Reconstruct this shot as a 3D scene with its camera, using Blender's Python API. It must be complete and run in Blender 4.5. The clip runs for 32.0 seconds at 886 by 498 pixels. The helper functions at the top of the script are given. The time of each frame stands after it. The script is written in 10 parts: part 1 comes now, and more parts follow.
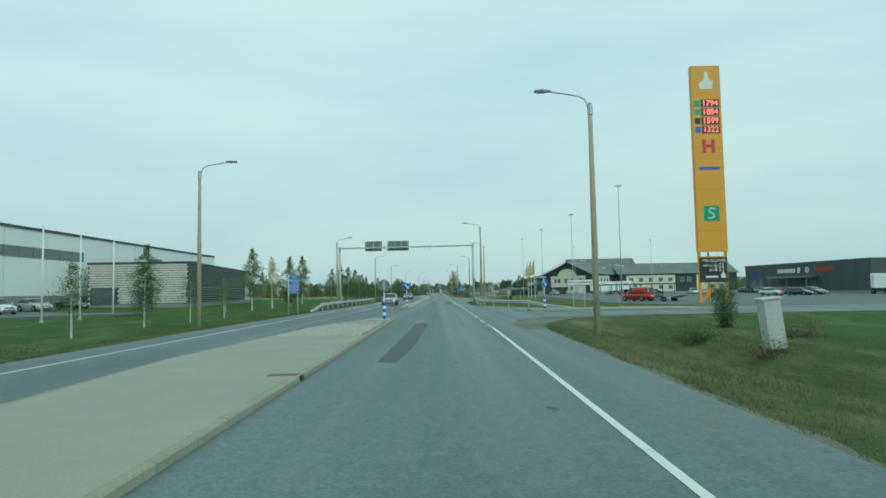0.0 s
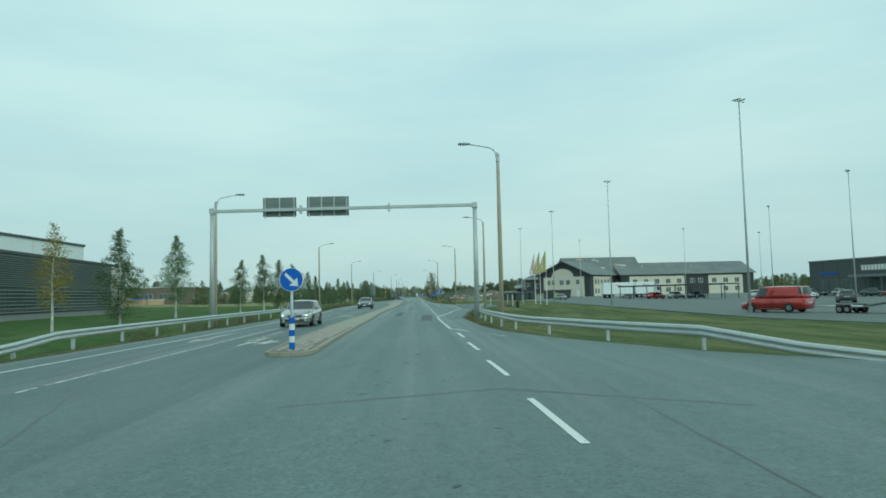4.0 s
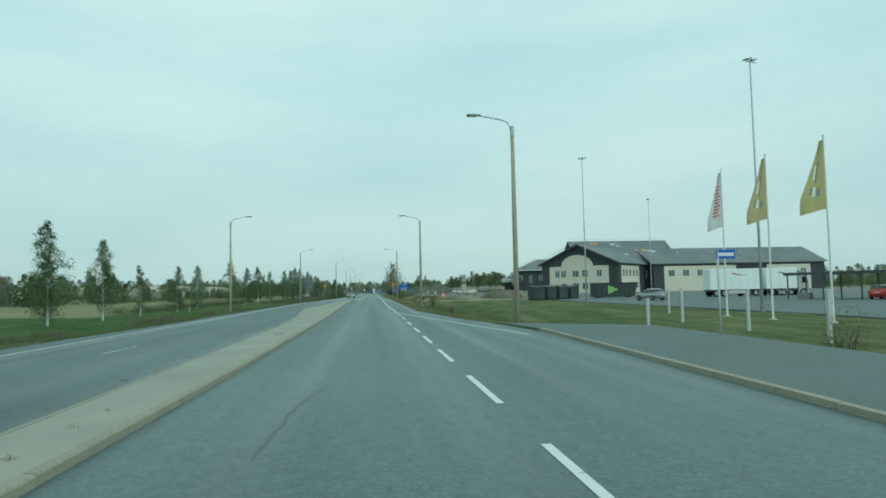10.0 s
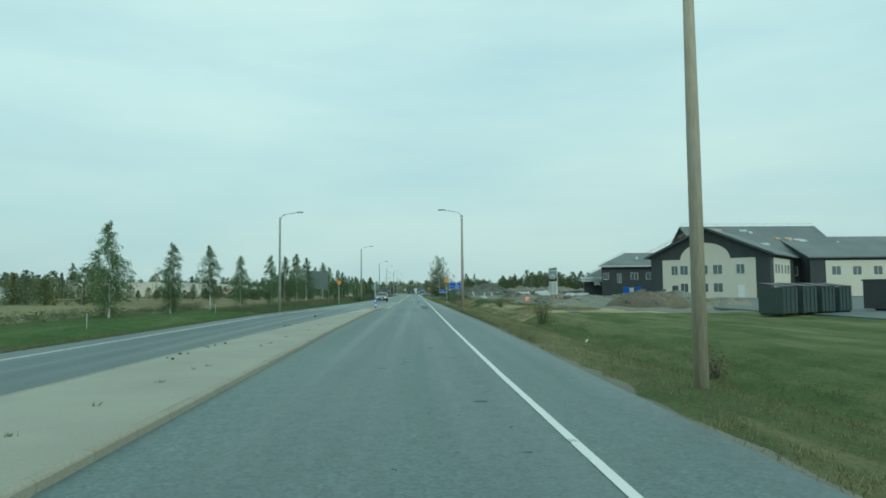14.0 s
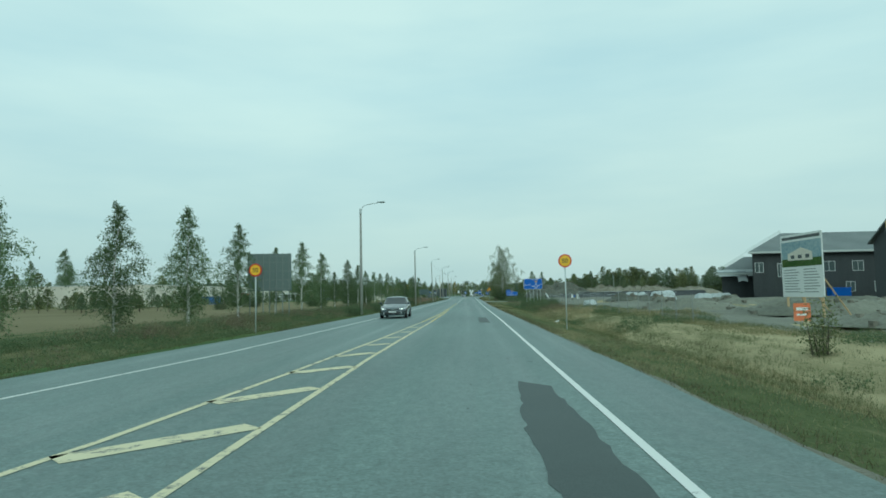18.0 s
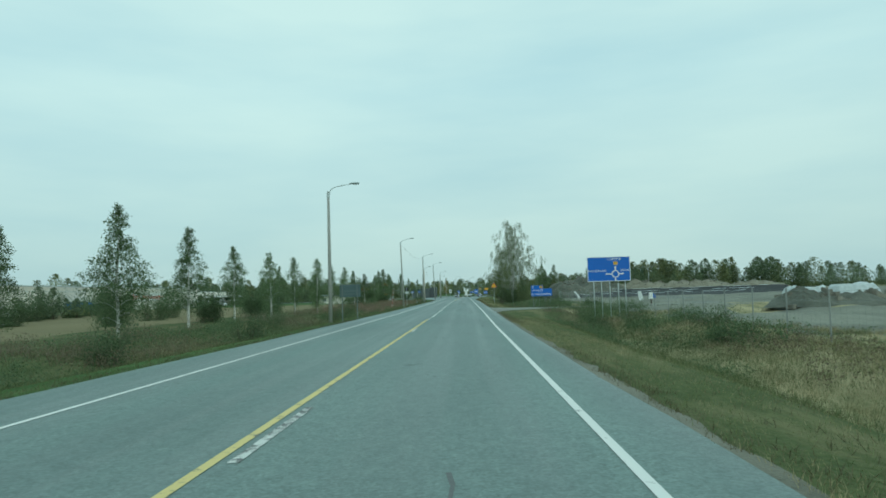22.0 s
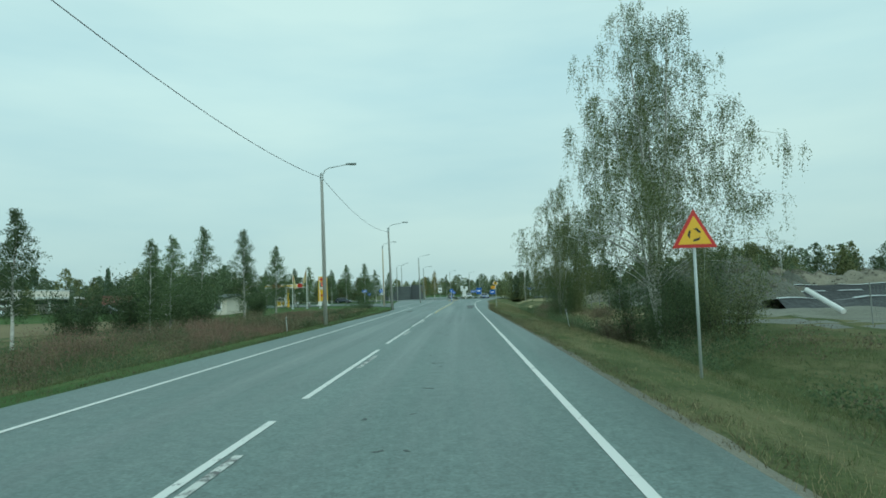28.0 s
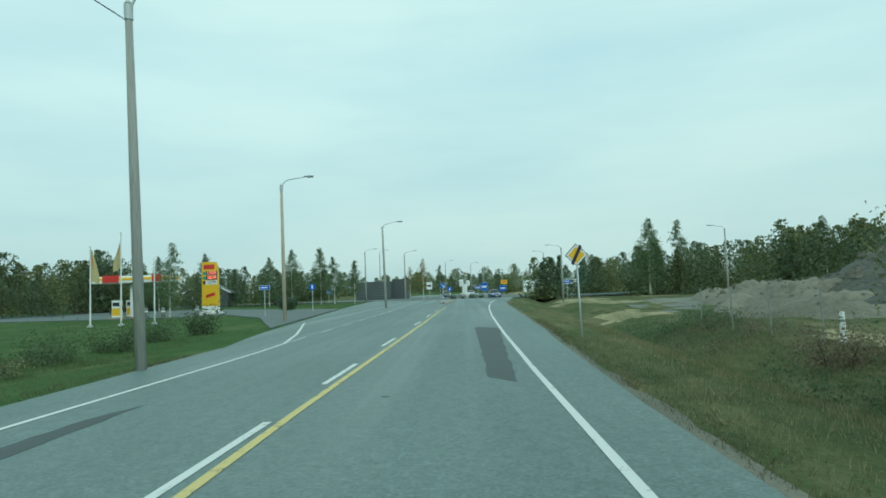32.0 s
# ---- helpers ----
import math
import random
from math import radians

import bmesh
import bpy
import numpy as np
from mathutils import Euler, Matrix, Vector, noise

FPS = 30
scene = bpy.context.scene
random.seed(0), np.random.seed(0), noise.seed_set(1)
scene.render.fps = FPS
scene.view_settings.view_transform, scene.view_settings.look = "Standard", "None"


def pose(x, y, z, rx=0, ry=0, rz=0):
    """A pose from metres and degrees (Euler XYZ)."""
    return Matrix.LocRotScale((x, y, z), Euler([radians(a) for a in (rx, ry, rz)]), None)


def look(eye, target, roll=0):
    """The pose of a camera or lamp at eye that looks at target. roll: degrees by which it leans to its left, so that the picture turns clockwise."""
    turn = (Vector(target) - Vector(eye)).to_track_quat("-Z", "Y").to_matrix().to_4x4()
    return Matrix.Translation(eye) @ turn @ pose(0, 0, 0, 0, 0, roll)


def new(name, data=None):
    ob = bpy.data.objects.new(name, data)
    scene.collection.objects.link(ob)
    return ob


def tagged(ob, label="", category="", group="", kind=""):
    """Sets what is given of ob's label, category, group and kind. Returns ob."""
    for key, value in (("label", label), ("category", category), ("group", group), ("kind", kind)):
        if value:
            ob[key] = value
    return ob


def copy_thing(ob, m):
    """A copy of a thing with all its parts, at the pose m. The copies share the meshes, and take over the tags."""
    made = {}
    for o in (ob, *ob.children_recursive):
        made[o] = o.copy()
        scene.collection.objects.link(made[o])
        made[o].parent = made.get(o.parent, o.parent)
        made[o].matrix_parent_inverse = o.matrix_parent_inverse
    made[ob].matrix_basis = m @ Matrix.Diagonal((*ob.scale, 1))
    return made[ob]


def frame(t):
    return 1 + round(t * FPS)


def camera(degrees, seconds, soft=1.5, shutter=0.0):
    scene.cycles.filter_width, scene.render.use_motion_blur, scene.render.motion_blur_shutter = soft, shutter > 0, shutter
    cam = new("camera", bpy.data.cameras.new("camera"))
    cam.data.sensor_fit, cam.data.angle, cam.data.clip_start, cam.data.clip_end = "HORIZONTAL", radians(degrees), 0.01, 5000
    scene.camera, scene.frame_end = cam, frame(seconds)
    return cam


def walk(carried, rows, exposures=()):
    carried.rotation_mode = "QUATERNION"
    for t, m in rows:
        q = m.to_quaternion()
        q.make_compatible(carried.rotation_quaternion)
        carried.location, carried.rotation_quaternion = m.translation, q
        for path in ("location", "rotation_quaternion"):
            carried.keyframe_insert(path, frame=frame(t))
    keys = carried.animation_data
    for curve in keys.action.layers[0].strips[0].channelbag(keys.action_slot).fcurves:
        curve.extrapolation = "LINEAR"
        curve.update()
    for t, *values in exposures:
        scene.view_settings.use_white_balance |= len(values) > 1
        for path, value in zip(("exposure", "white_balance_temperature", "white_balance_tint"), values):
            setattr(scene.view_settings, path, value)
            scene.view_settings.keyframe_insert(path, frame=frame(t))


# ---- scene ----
cam = camera(68.7, 32.0, soft=1.7)
EYE = 1.593
# seconds, x, y, yaw, pitch, lean
PATH = [
    (0.0, -0.50, 0.00, -0.41, 3.74, -1.09),
    (0.5, -0.37, 4.96, -0.20, 3.71, -1.12),
    (1.0, -0.25, 10.01, -0.00, 3.81, -1.16),
    (1.5, -0.15, 15.14, 0.07, 4.18, -1.30),
    (2.0, -0.08, 20.36, 0.21, 4.14, -1.52),
    (2.5, -0.06, 25.76, -0.58, 4.08, -1.66),
    (3.0, -0.04, 31.49, -2.37, 3.99, -1.63),
    (3.5, -0.01, 37.26, -3.04, 4.04, -1.33),
    (5.5, 0.03, 62.16, 0.96, 4.00, -1.17),
    (6.0, 0.03, 68.49, 0.95, 4.09, -1.39),
    (6.5, -0.00, 74.74, 1.23, 4.24, -1.64),
    (7.0, -0.09, 81.31, 1.45, 4.27, -1.67),
    (7.5, -0.15, 88.02, 1.44, 4.22, -1.72),
    (8.0, -0.18, 94.67, 1.28, 4.19, -1.61),
    (8.5, -0.18, 101.27, 0.99, 4.14, -1.58),
    (9.0, -0.14, 108.04, 0.58, 4.18, -1.40),
    (9.5, -0.09, 114.97, -2.78, 4.06, -1.23),
    (10.0, -0.02, 122.03, -6.25, 3.60, -1.20),
    (10.5, 0.02, 128.91, -6.73, 3.55, -1.25),
    (11.0, 0.05, 135.63, -6.81, 3.50, -1.18),
    (11.5, 0.06, 142.36, -6.46, 3.50, -1.42),
    (12.0, 0.06, 149.21, -5.73, 3.48, -1.49),
    (12.5, 0.02, 156.18, -5.05, 3.52, -1.49),
    (13.0, -0.03, 163.26, -4.41, 3.58, -1.23),
    (13.5, -0.06, 170.35, -3.79, 3.63, -0.86),
    (14.0, -0.09, 177.53, -2.58, 3.72, -0.55),
    (14.5, -0.09, 184.68, -0.79, 3.85, -0.63),
    (15.0, -0.10, 191.91, 0.99, 3.77, -0.70),
    (15.5, -0.10, 199.20, 3.16, 3.58, -0.78),
    (17.5, -0.11, 229.67, 2.23, 3.87, -1.34),
    (18.0, -0.08, 237.62, 2.27, 3.97, -1.14),
    (18.5, -0.08, 245.60, 2.08, 3.97, -1.15),
    (19.0, -0.07, 253.62, 1.77, 4.05, -1.21),
    (19.5, -0.05, 261.56, 1.56, 4.07, -1.14),
    (20.0, 0.00, 269.33, 1.50, 3.89, -0.90),
    (20.5, 0.08, 277.20, 1.42, 3.95, -1.09),
    (21.0, 0.14, 285.07, 1.80, 3.98, -1.39),
    (21.5, 0.19, 292.70, 1.86, 3.96, -1.60),
    (22.0, 0.19, 300.09, 1.79, 3.94, -1.83),
    (22.5, 0.17, 307.43, 1.84, 3.96, -1.96),
    (23.0, 0.16, 314.77, 1.93, 3.95, -1.89),
    (23.5, 0.17, 322.18, 2.09, 3.85, -1.63),
    (24.0, 0.23, 329.54, 2.17, 3.78, -1.32),
    (24.5, 0.25, 337.49, 2.23, 3.82, -1.24),
    (25.0, 0.22, 345.82, 2.12, 3.72, -1.22),
    (25.5, 0.19, 354.15, 1.96, 3.62, -1.16),
    (26.0, 0.16, 362.34, 1.76, 3.71, -1.38),
    (26.5, 0.17, 370.43, 1.63, 3.89, -1.61),
    (28.5, 0.32, 399.93, 1.65, 3.93, -1.82),
    (29.0, 0.29, 406.91, 1.69, 3.94, -1.92),
    (29.5, 0.33, 414.08, 1.66, 4.03, -1.91),
    (30.0, 0.35, 421.00, 1.68, 3.97, -1.70),
    (30.5, 0.35, 427.80, 1.69, 3.83, -1.92),
    (31.0, 0.32, 434.42, 1.70, 3.71, -2.07),
    (31.5, 0.32, 440.86, 1.63, 3.70, -2.11),
    (32.0, 0.34, 447.11, 1.59, 3.65, -2.09),
]
EXPOSURE = [(0.0, 0.0, 5600.0, -18.0), (29.0, 0.0, 5600.0, -18.0), (30.5, 0.07, 5600.0, -18.0), (32.0, 0.08, 5600.0, -18.0)]
walk(cam, [(t, pose(x, y, EYE, 90 + pitch, 0, yaw) @ pose(0, 0, 0, 0, 0, lean)) for t, x, y, yaw, pitch, lean in PATH], EXPOSURE)

# ---- overcast sky and weak, wide sun ----
world = bpy.data.worlds.new("overcast_sky")
scene.world = world
world.use_nodes = True
wt = world.node_tree
wt.nodes.clear()


def wn(kind, **props):
    n = wt.nodes.new(kind)
    for key, value in props.items():
        setattr(n, key, value)
    return n


SUN_ELEVATION, SUN_ROTATION = radians(28), radians(150)
sky = wn("ShaderNodeTexSky", sky_type="NISHITA", sun_disc=False, sun_elevation=SUN_ELEVATION, sun_rotation=SUN_ROTATION,
         air_density=1.2, dust_density=2.0, ozone_density=1.5)
coords = wn("ShaderNodeTexCoord")
stretch = wn("ShaderNodeMapping")
stretch.inputs["Scale"].default_value = (1.1, 0.8, 5.0)
clouds = wn("ShaderNodeTexNoise")
clouds.inputs["Scale"].default_value, clouds.inputs["Detail"].default_value, clouds.inputs["Roughness"].default_value = 1.6, 6.0, 0.48
ramp = wn("ShaderNodeValToRGB")
ramp.color_ramp.elements[0].position, ramp.color_ramp.elements[0].color = 0.34, (0.635, 0.735, 0.775, 1)
ramp.color_ramp.elements[1].position, ramp.color_ramp.elements[1].color = 0.66, (0.81, 0.86, 0.84, 1)
height = wn("ShaderNodeSeparateXYZ")
low = wn("ShaderNodeMapRange")
low.inputs["From Min"].default_value, low.inputs["From Max"].default_value = 0.0, 0.30
low.inputs["To Min"].default_value, low.inputs["To Max"].default_value = 0.80, 1.0
shade = wn("ShaderNodeMix", data_type="RGBA", blend_type="MULTIPLY")
shade.inputs[0].default_value = 1.0
blend = wn("ShaderNodeMix", data_type="RGBA")
blend.inputs[0].default_value = 0.93
dim = wn("ShaderNodeMix", data_type="RGBA", blend_type="MULTIPLY")
dim.inputs[0].default_value, dim.inputs[7].default_value = 1.0, (0.10, 0.10, 0.10, 1)
back = wn("ShaderNodeBackground")
back.inputs["Strength"].default_value = 0.98
out = wn("ShaderNodeOutputWorld")
L = wt.links.new
L(coords.outputs["Generated"], stretch.inputs[0])
L(stretch.outputs[0], clouds.inputs["Vector"])
L(clouds.outputs["Fac"], ramp.inputs[0])
L(coords.outputs["Generated"], height.inputs[0])
L(height.outputs["Z"], low.inputs[0])
L(ramp.outputs[0], shade.inputs[6])
L(low.outputs[0], shade.inputs[7])
L(sky.outputs[0], dim.inputs[6])
L(dim.outputs[2], blend.inputs[6])
L(shade.outputs[2], blend.inputs[7])
L(blend.outputs[2], back.inputs["Color"])
L(back.outputs[0], out.inputs[0])

sun = new("sun", bpy.data.lights.new("sun", "SUN"))
sun.data.energy, sun.data.angle, sun.data.color = 0.8, radians(25), (1.0, 0.96, 0.9)
sun.matrix_world = look((0, 0, 60), (0 - math.sin(SUN_ROTATION) * 60, 0 - math.cos(SUN_ROTATION) * 60, 60 - 60 * math.tan(SUN_ELEVATION)))

# ---- materials ----
def surface(name, dark, light, rough=0.7, metal=0.0, scale=6.0, fine=60.0, bump=0.15, gap=0.02, spec=0.5, stretch_by=(1, 1, 1), vary=0.0, stain=0.35, coat=0.0):
    """Two scales of noise between a dark and a light colour, with fine relief; vary: how far each object's own tone differs."""
    m = bpy.data.materials.new(name)
    m.use_nodes = True
    t = m.node_tree
    p = t.nodes["Principled BSDF"]
    co = t.nodes.new("ShaderNodeTexCoord")
    mp = t.nodes.new("ShaderNodeMapping")
    mp.inputs["Scale"].default_value = stretch_by
    t.links.new(co.outputs["Object"], mp.inputs[0])
    big, small = t.nodes.new("ShaderNodeTexNoise"), t.nodes.new("ShaderNodeTexNoise")
    big.inputs["Scale"].default_value, big.inputs["Detail"].default_value = scale * 0.12, 5
    small.inputs["Scale"].default_value, small.inputs["Detail"].default_value = fine, 3
    t.links.new(mp.outputs[0], big.inputs["Vector"])
    t.links.new(mp.outputs[0], small.inputs["Vector"])
    mix = t.nodes.new("ShaderNodeMix")
    mix.data_type = "FLOAT"
    mix.inputs[0].default_value = 1 - stain
    t.links.new(big.outputs["Fac"], mix.inputs[2])
    t.links.new(small.outputs["Fac"], mix.inputs[3])
    r = t.nodes.new("ShaderNodeValToRGB")
    r.color_ramp.elements[0].position, r.color_ramp.elements[1].position = 0.33, 0.67
    r.color_ramp.elements[0].color, r.color_ramp.elements[1].color = (*dark, 1), (*light, 1)
    t.links.new(mix.outputs[0], r.inputs[0])
    colour = r.outputs[0]
    if vary:
        info = t.nodes.new("ShaderNodeObjectInfo")
        mr = t.nodes.new("ShaderNodeMapRange")
        mr.inputs["To Min"].default_value, mr.inputs["To Max"].default_value = 1 - vary, 1 + vary
        t.links.new(info.outputs["Random"], mr.inputs[0])
        mul = t.nodes.new("ShaderNodeMix")
        mul.data_type, mul.blend_type = "RGBA", "MULTIPLY"
        mul.inputs[0].default_value = 1
        t.links.new(colour, mul.inputs[6])
        t.links.new(mr.outputs[0], mul.inputs[7])
        colour = mul.outputs[2]
    t.links.new(colour, p.inputs["Base Color"])
    p.inputs["Roughness"].default_value, p.inputs["Metallic"].default_value = rough, metal
    p.inputs["Specular IOR Level"].default_value = spec
    p.inputs["Coat Weight"].default_value = coat
    if bump:
        b = t.nodes.new("ShaderNodeBump")
        b.inputs["Strength"].default_value, b.inputs["Distance"].default_value = bump, gap
        t.links.new(small.outputs["Fac"], b.inputs["Height"])
        t.links.new(b.outputs[0], p.inputs["Normal"])
    return m


def worn_paint(name, colour, under, wear=0.42):
    """Road paint rubbed through to the asphalt in flakes."""
    m = surface(name, colour, colour, rough=0.75, fine=40)
    t = m.node_tree
    p = t.nodes["Principled BSDF"]
    co = t.nodes.new("ShaderNodeTexCoord")
    n = t.nodes.new("ShaderNodeTexNoise")
    n.inputs["Scale"].default_value, n.inputs["Detail"].default_value, n.inputs["Roughness"].default_value = 3.0, 8, 0.75
    t.links.new(co.outputs["Object"], n.inputs["Vector"])
    r = t.nodes.new("ShaderNodeValToRGB")
    r.color_ramp.elements[0].position, r.color_ramp.elements[1].position = wear - 0.03, wear + 0.05
    r.color_ramp.elements[0].color, r.color_ramp.elements[1].color = (*under, 1), (*colour, 1)
    t.links.new(n.outputs["Fac"], r.inputs[0])
    t.links.new(r.outputs[0], p.inputs["Base Color"])
    return m


def leafy(name, dark, light, trans=0.25):
    """Leaves: every one with its own green, some light passing through."""
    m = bpy.data.materials.new(name)
    m.use_nodes = True
    t = m.node_tree
    p = t.nodes["Principled BSDF"]
    g = t.nodes.new("ShaderNodeNewGeometry")
    r = t.nodes.new("ShaderNodeValToRGB")
    r.color_ramp.elements[0].color, r.color_ramp.elements[1].color = (*dark, 1), (*light, 1)
    t.links.new(g.outputs["Random Per Island"], r.inputs[0])
    info = t.nodes.new("ShaderNodeObjectInfo")
    mr = t.nodes.new("ShaderNodeMapRange")
    mr.inputs["To Min"].default_value, mr.inputs["To Max"].default_value = 0.8, 1.2
    t.links.new(info.outputs["Random"], mr.inputs[0])
    mul = t.nodes.new("ShaderNodeMix")
    mul.data_type, mul.blend_type = "RGBA", "MULTIPLY"
    mul.inputs[0].default_value = 1
    t.links.new(r.outputs[0], mul.inputs[6])
    t.links.new(mr.outputs[0], mul.inputs[7])
    t.links.new(mul.outputs[2], p.inputs["Base Color"])
    p.inputs["Roughness"].default_value = 0.6
    p.inputs["Specular IOR Level"].default_value = 0.3
    tr = t.nodes.new("ShaderNodeBsdfTranslucent")
    t.links.new(mul.outputs[2], tr.inputs["Color"])
    sh = t.nodes.new("ShaderNodeMixShader")
    sh.inputs[0].default_value = trans
    t.links.new(p.outputs[0], sh.inputs[1])
    t.links.new(tr.outputs[0], sh.inputs[2])
    t.links.new(sh.outputs[0], t.nodes["Material Output"].inputs[0])
    return m


def glow(name, colour, strength):
    m = bpy.data.materials.new(name)
    m.use_nodes = True
    p = m.node_tree.nodes["Principled BSDF"]
    p.inputs["Base Color"].default_value = (*colour, 1)
    p.inputs["Emission Color"].default_value, p.inputs["Emission Strength"].default_value = (*colour, 1), strength
    return m


def c(r, g, b):
    """A base colour from 0..255 screen values."""
    return tuple((v / 255) ** 2.2 for v in (r, g, b))


def pavement(name, dark, light, grain=0.45):
    """Worn asphalt: long streaks and wheel tracks, broad stains, stone grain."""
    m = bpy.data.materials.new(name)
    m.use_nodes = True
    t = m.node_tree
    p = t.nodes["Principled BSDF"]
    co = t.nodes.new("ShaderNodeTexCoord")

    def layer(stretch_by, detail, rough):
        mp = t.nodes.new("ShaderNodeMapping")
        mp.inputs["Scale"].default_value = stretch_by
        n = t.nodes.new("ShaderNodeTexNoise")
        n.inputs["Scale"].default_value, n.inputs["Detail"].default_value, n.inputs["Roughness"].default_value = 1.0, detail, rough
        t.links.new(co.outputs["Object"], mp.inputs[0])
        t.links.new(mp.outputs[0], n.inputs["Vector"])
        return n.outputs["Fac"]

    def mixed(a, b, f):
        x = t.nodes.new("ShaderNodeMix")
        x.data_type = "FLOAT"
        x.inputs[0].default_value = f
        t.links.new(a, x.inputs[2])
        t.links.new(b, x.inputs[3])
        return x.outputs[0]
    streak = layer((0.9, 0.010, 1), 3, 0.5)
    stain = layer((0.30, 0.07, 1), 6, 0.62)
    stones = layer((26, 22, 26), 3, 0.75)
    coarse = layer((5.5, 3.5, 5.5), 5, 0.72)
    v = mixed(mixed(streak, stain, 0.40), mixed(stones, coarse, 0.5), grain)
    r = t.nodes.new("ShaderNodeValToRGB")
    r.color_ramp.elements[0].position, r.color_ramp.elements[1].position = 0.40, 0.60
    r.color_ramp.elements[0].color, r.color_ramp.elements[1].color = (*dark, 1), (*light, 1)
    t.links.new(v, r.inputs[0])
    # single pale and dark stones in the wearing course
    chips = t.nodes.new("ShaderNodeTexVoronoi")
    chips.inputs["Scale"].default_value = 30.0
    t.links.new(co.outputs["Object"], chips.inputs["Vector"])
    tone = t.nodes.new("ShaderNodeSeparateColor")
    t.links.new(chips.outputs["Color"], tone.inputs[0])
    span = t.nodes.new("ShaderNodeMapRange")
    span.inputs["To Min"].default_value, span.inputs["To Max"].default_value = 0.80, 1.20
    t.links.new(tone.outputs[0], span.inputs[0])
    mul = t.nodes.new("ShaderNodeMix")
    mul.data_type, mul.blend_type = "RGBA", "MULTIPLY"
    mul.inputs[0].default_value = 1
    t.links.new(r.outputs[0], mul.inputs[6])
    t.links.new(span.outputs[0], mul.inputs[7])
    t.links.new(mul.outputs[2], p.inputs["Base Color"])
    rr = t.nodes.new("ShaderNodeMapRange")
    rr.inputs["From Min"].default_value, rr.inputs["From Max"].default_value = 0.3, 0.7
    rr.inputs["To Min"].default_value, rr.inputs["To Max"].default_value = 0.36, 0.72
    t.links.new(streak, rr.inputs[0])
    t.links.new(rr.outputs[0], p.inputs["Roughness"])
    p.inputs["Specular IOR Level"].default_value = 0.5
    b = t.nodes.new("ShaderNodeBump")
    b.inputs["Strength"].default_value, b.inputs["Distance"].default_value = 0.5, 0.012
    t.links.new(stones, b.inputs["Height"])
    t.links.new(b.outputs[0], p.inputs["Normal"])
    return m


def turf(name, green, olive, straw, dry=0.5):
    """Grassland in patches of green, olive and straw, drawn out along the road."""
    m = surface(name, green, olive, rough=0.95, scale=5.0, fine=9, bump=1.0, gap=0.10, spec=0.08, stain=0.5)
    t = m.node_tree
    p = t.nodes["Principled BSDF"]
    old = p.inputs["Base Color"].links[0].from_socket
    co = t.nodes.new("ShaderNodeTexCoord")
    mp = t.nodes.new("ShaderNodeMapping")
    mp.inputs["Scale"].default_value = (0.55, 0.10, 1)
    n = t.nodes.new("ShaderNodeTexNoise")
    n.inputs["Scale"].default_value, n.inputs["Detail"].default_value, n.inputs["Roughness"].default_value = 1.0, 8, 0.7
    t.links.new(co.outputs["Object"], mp.inputs[0])
    t.links.new(mp.outputs[0], n.inputs["Vector"])
    mr = t.nodes.new("ShaderNodeMapRange")
    mr.inputs["From Min"].default_value, mr.inputs["From Max"].default_value = dry - 0.10, dry + 0.14
    t.links.new(n.outputs["Fac"], mr.inputs[0])
    mx = t.nodes.new("ShaderNodeMix")
    mx.data_type = "RGBA"
    mx.inputs[7].default_value = (*straw, 1)
    t.links.new(mr.outputs[0], mx.inputs[0])
    t.links.new(old, mx.inputs[6])
    t.links.new(mx.outputs[2], p.inputs["Base Color"])
    return m


ASPHALT = pavement("dark_asphalt", (0.060, 0.094, 0.090), (0.150, 0.203, 0.192))
# Left carriageway: its own streaks, plus the lens's corner darkening put into the colour.
ASPHALT_DARK = pavement("darker_streaked_asphalt", (0.040, 0.066, 0.066), (0.128, 0.176, 0.168), 0.36)
ASPHALT_PALE = pavement("paler_asphalt", (0.076, 0.114, 0.107), (0.184, 0.245, 0.229))
ASPHALT_OLD = surface("older_asphalt", (0.085, 0.108, 0.102), (0.15, 0.178, 0.168), rough=0.75, scale=3, fine=22, bump=0.3)
ASPHALT_NEW = surface("fresh_asphalt", (0.034, 0.049, 0.047), (0.060, 0.080, 0.076), rough=0.6, scale=5, fine=45, bump=0.3)
TAR = surface("bitumen_seal", (0.05, 0.056, 0.056), (0.085, 0.095, 0.095), rough=0.45, fine=30)
PAINT = worn_paint("white_road_paint", (0.72, 0.73, 0.70), (0.15, 0.15, 0.15), 0.36)
PAINT_WORN = worn_paint("worn_white_road_paint", (0.62, 0.63, 0.60), (0.14, 0.14, 0.14), 0.47)
YELLOW = worn_paint("yellow_road_paint", (0.66, 0.54, 0.22), (0.15, 0.15, 0.14), 0.40)
CREAM = worn_paint("faded_yellow_road_paint", (0.66, 0.60, 0.40), (0.17, 0.17, 0.16), 0.42)
SLAB = surface("island_concrete", (0.285, 0.284, 0.232), (0.372, 0.368, 0.303), rough=0.9, scale=4, fine=30, bump=0.25, stain=0.6)
KERB = surface("kerb_concrete", (0.270, 0.255, 0.195), (0.375, 0.355, 0.280), rough=0.9, scale=8, fine=35, bump=0.3, vary=0.04)
COBBLE = surface("field_stone", (0.24, 0.22, 0.19), (0.42, 0.39, 0.34), rough=0.9, scale=20, fine=40, bump=0.3, vary=0.3)
MORTAR = surface("mortar", (0.15, 0.145, 0.125), (0.24, 0.225, 0.195), rough=0.95, fine=40, bump=0.4)
SHOULDER = surface("crumbled_shoulder", (0.105, 0.105, 0.078), (0.245, 0.235, 0.185), rough=0.95, scale=2.2, fine=18, bump=0.9, gap=0.05, stain=0.6)
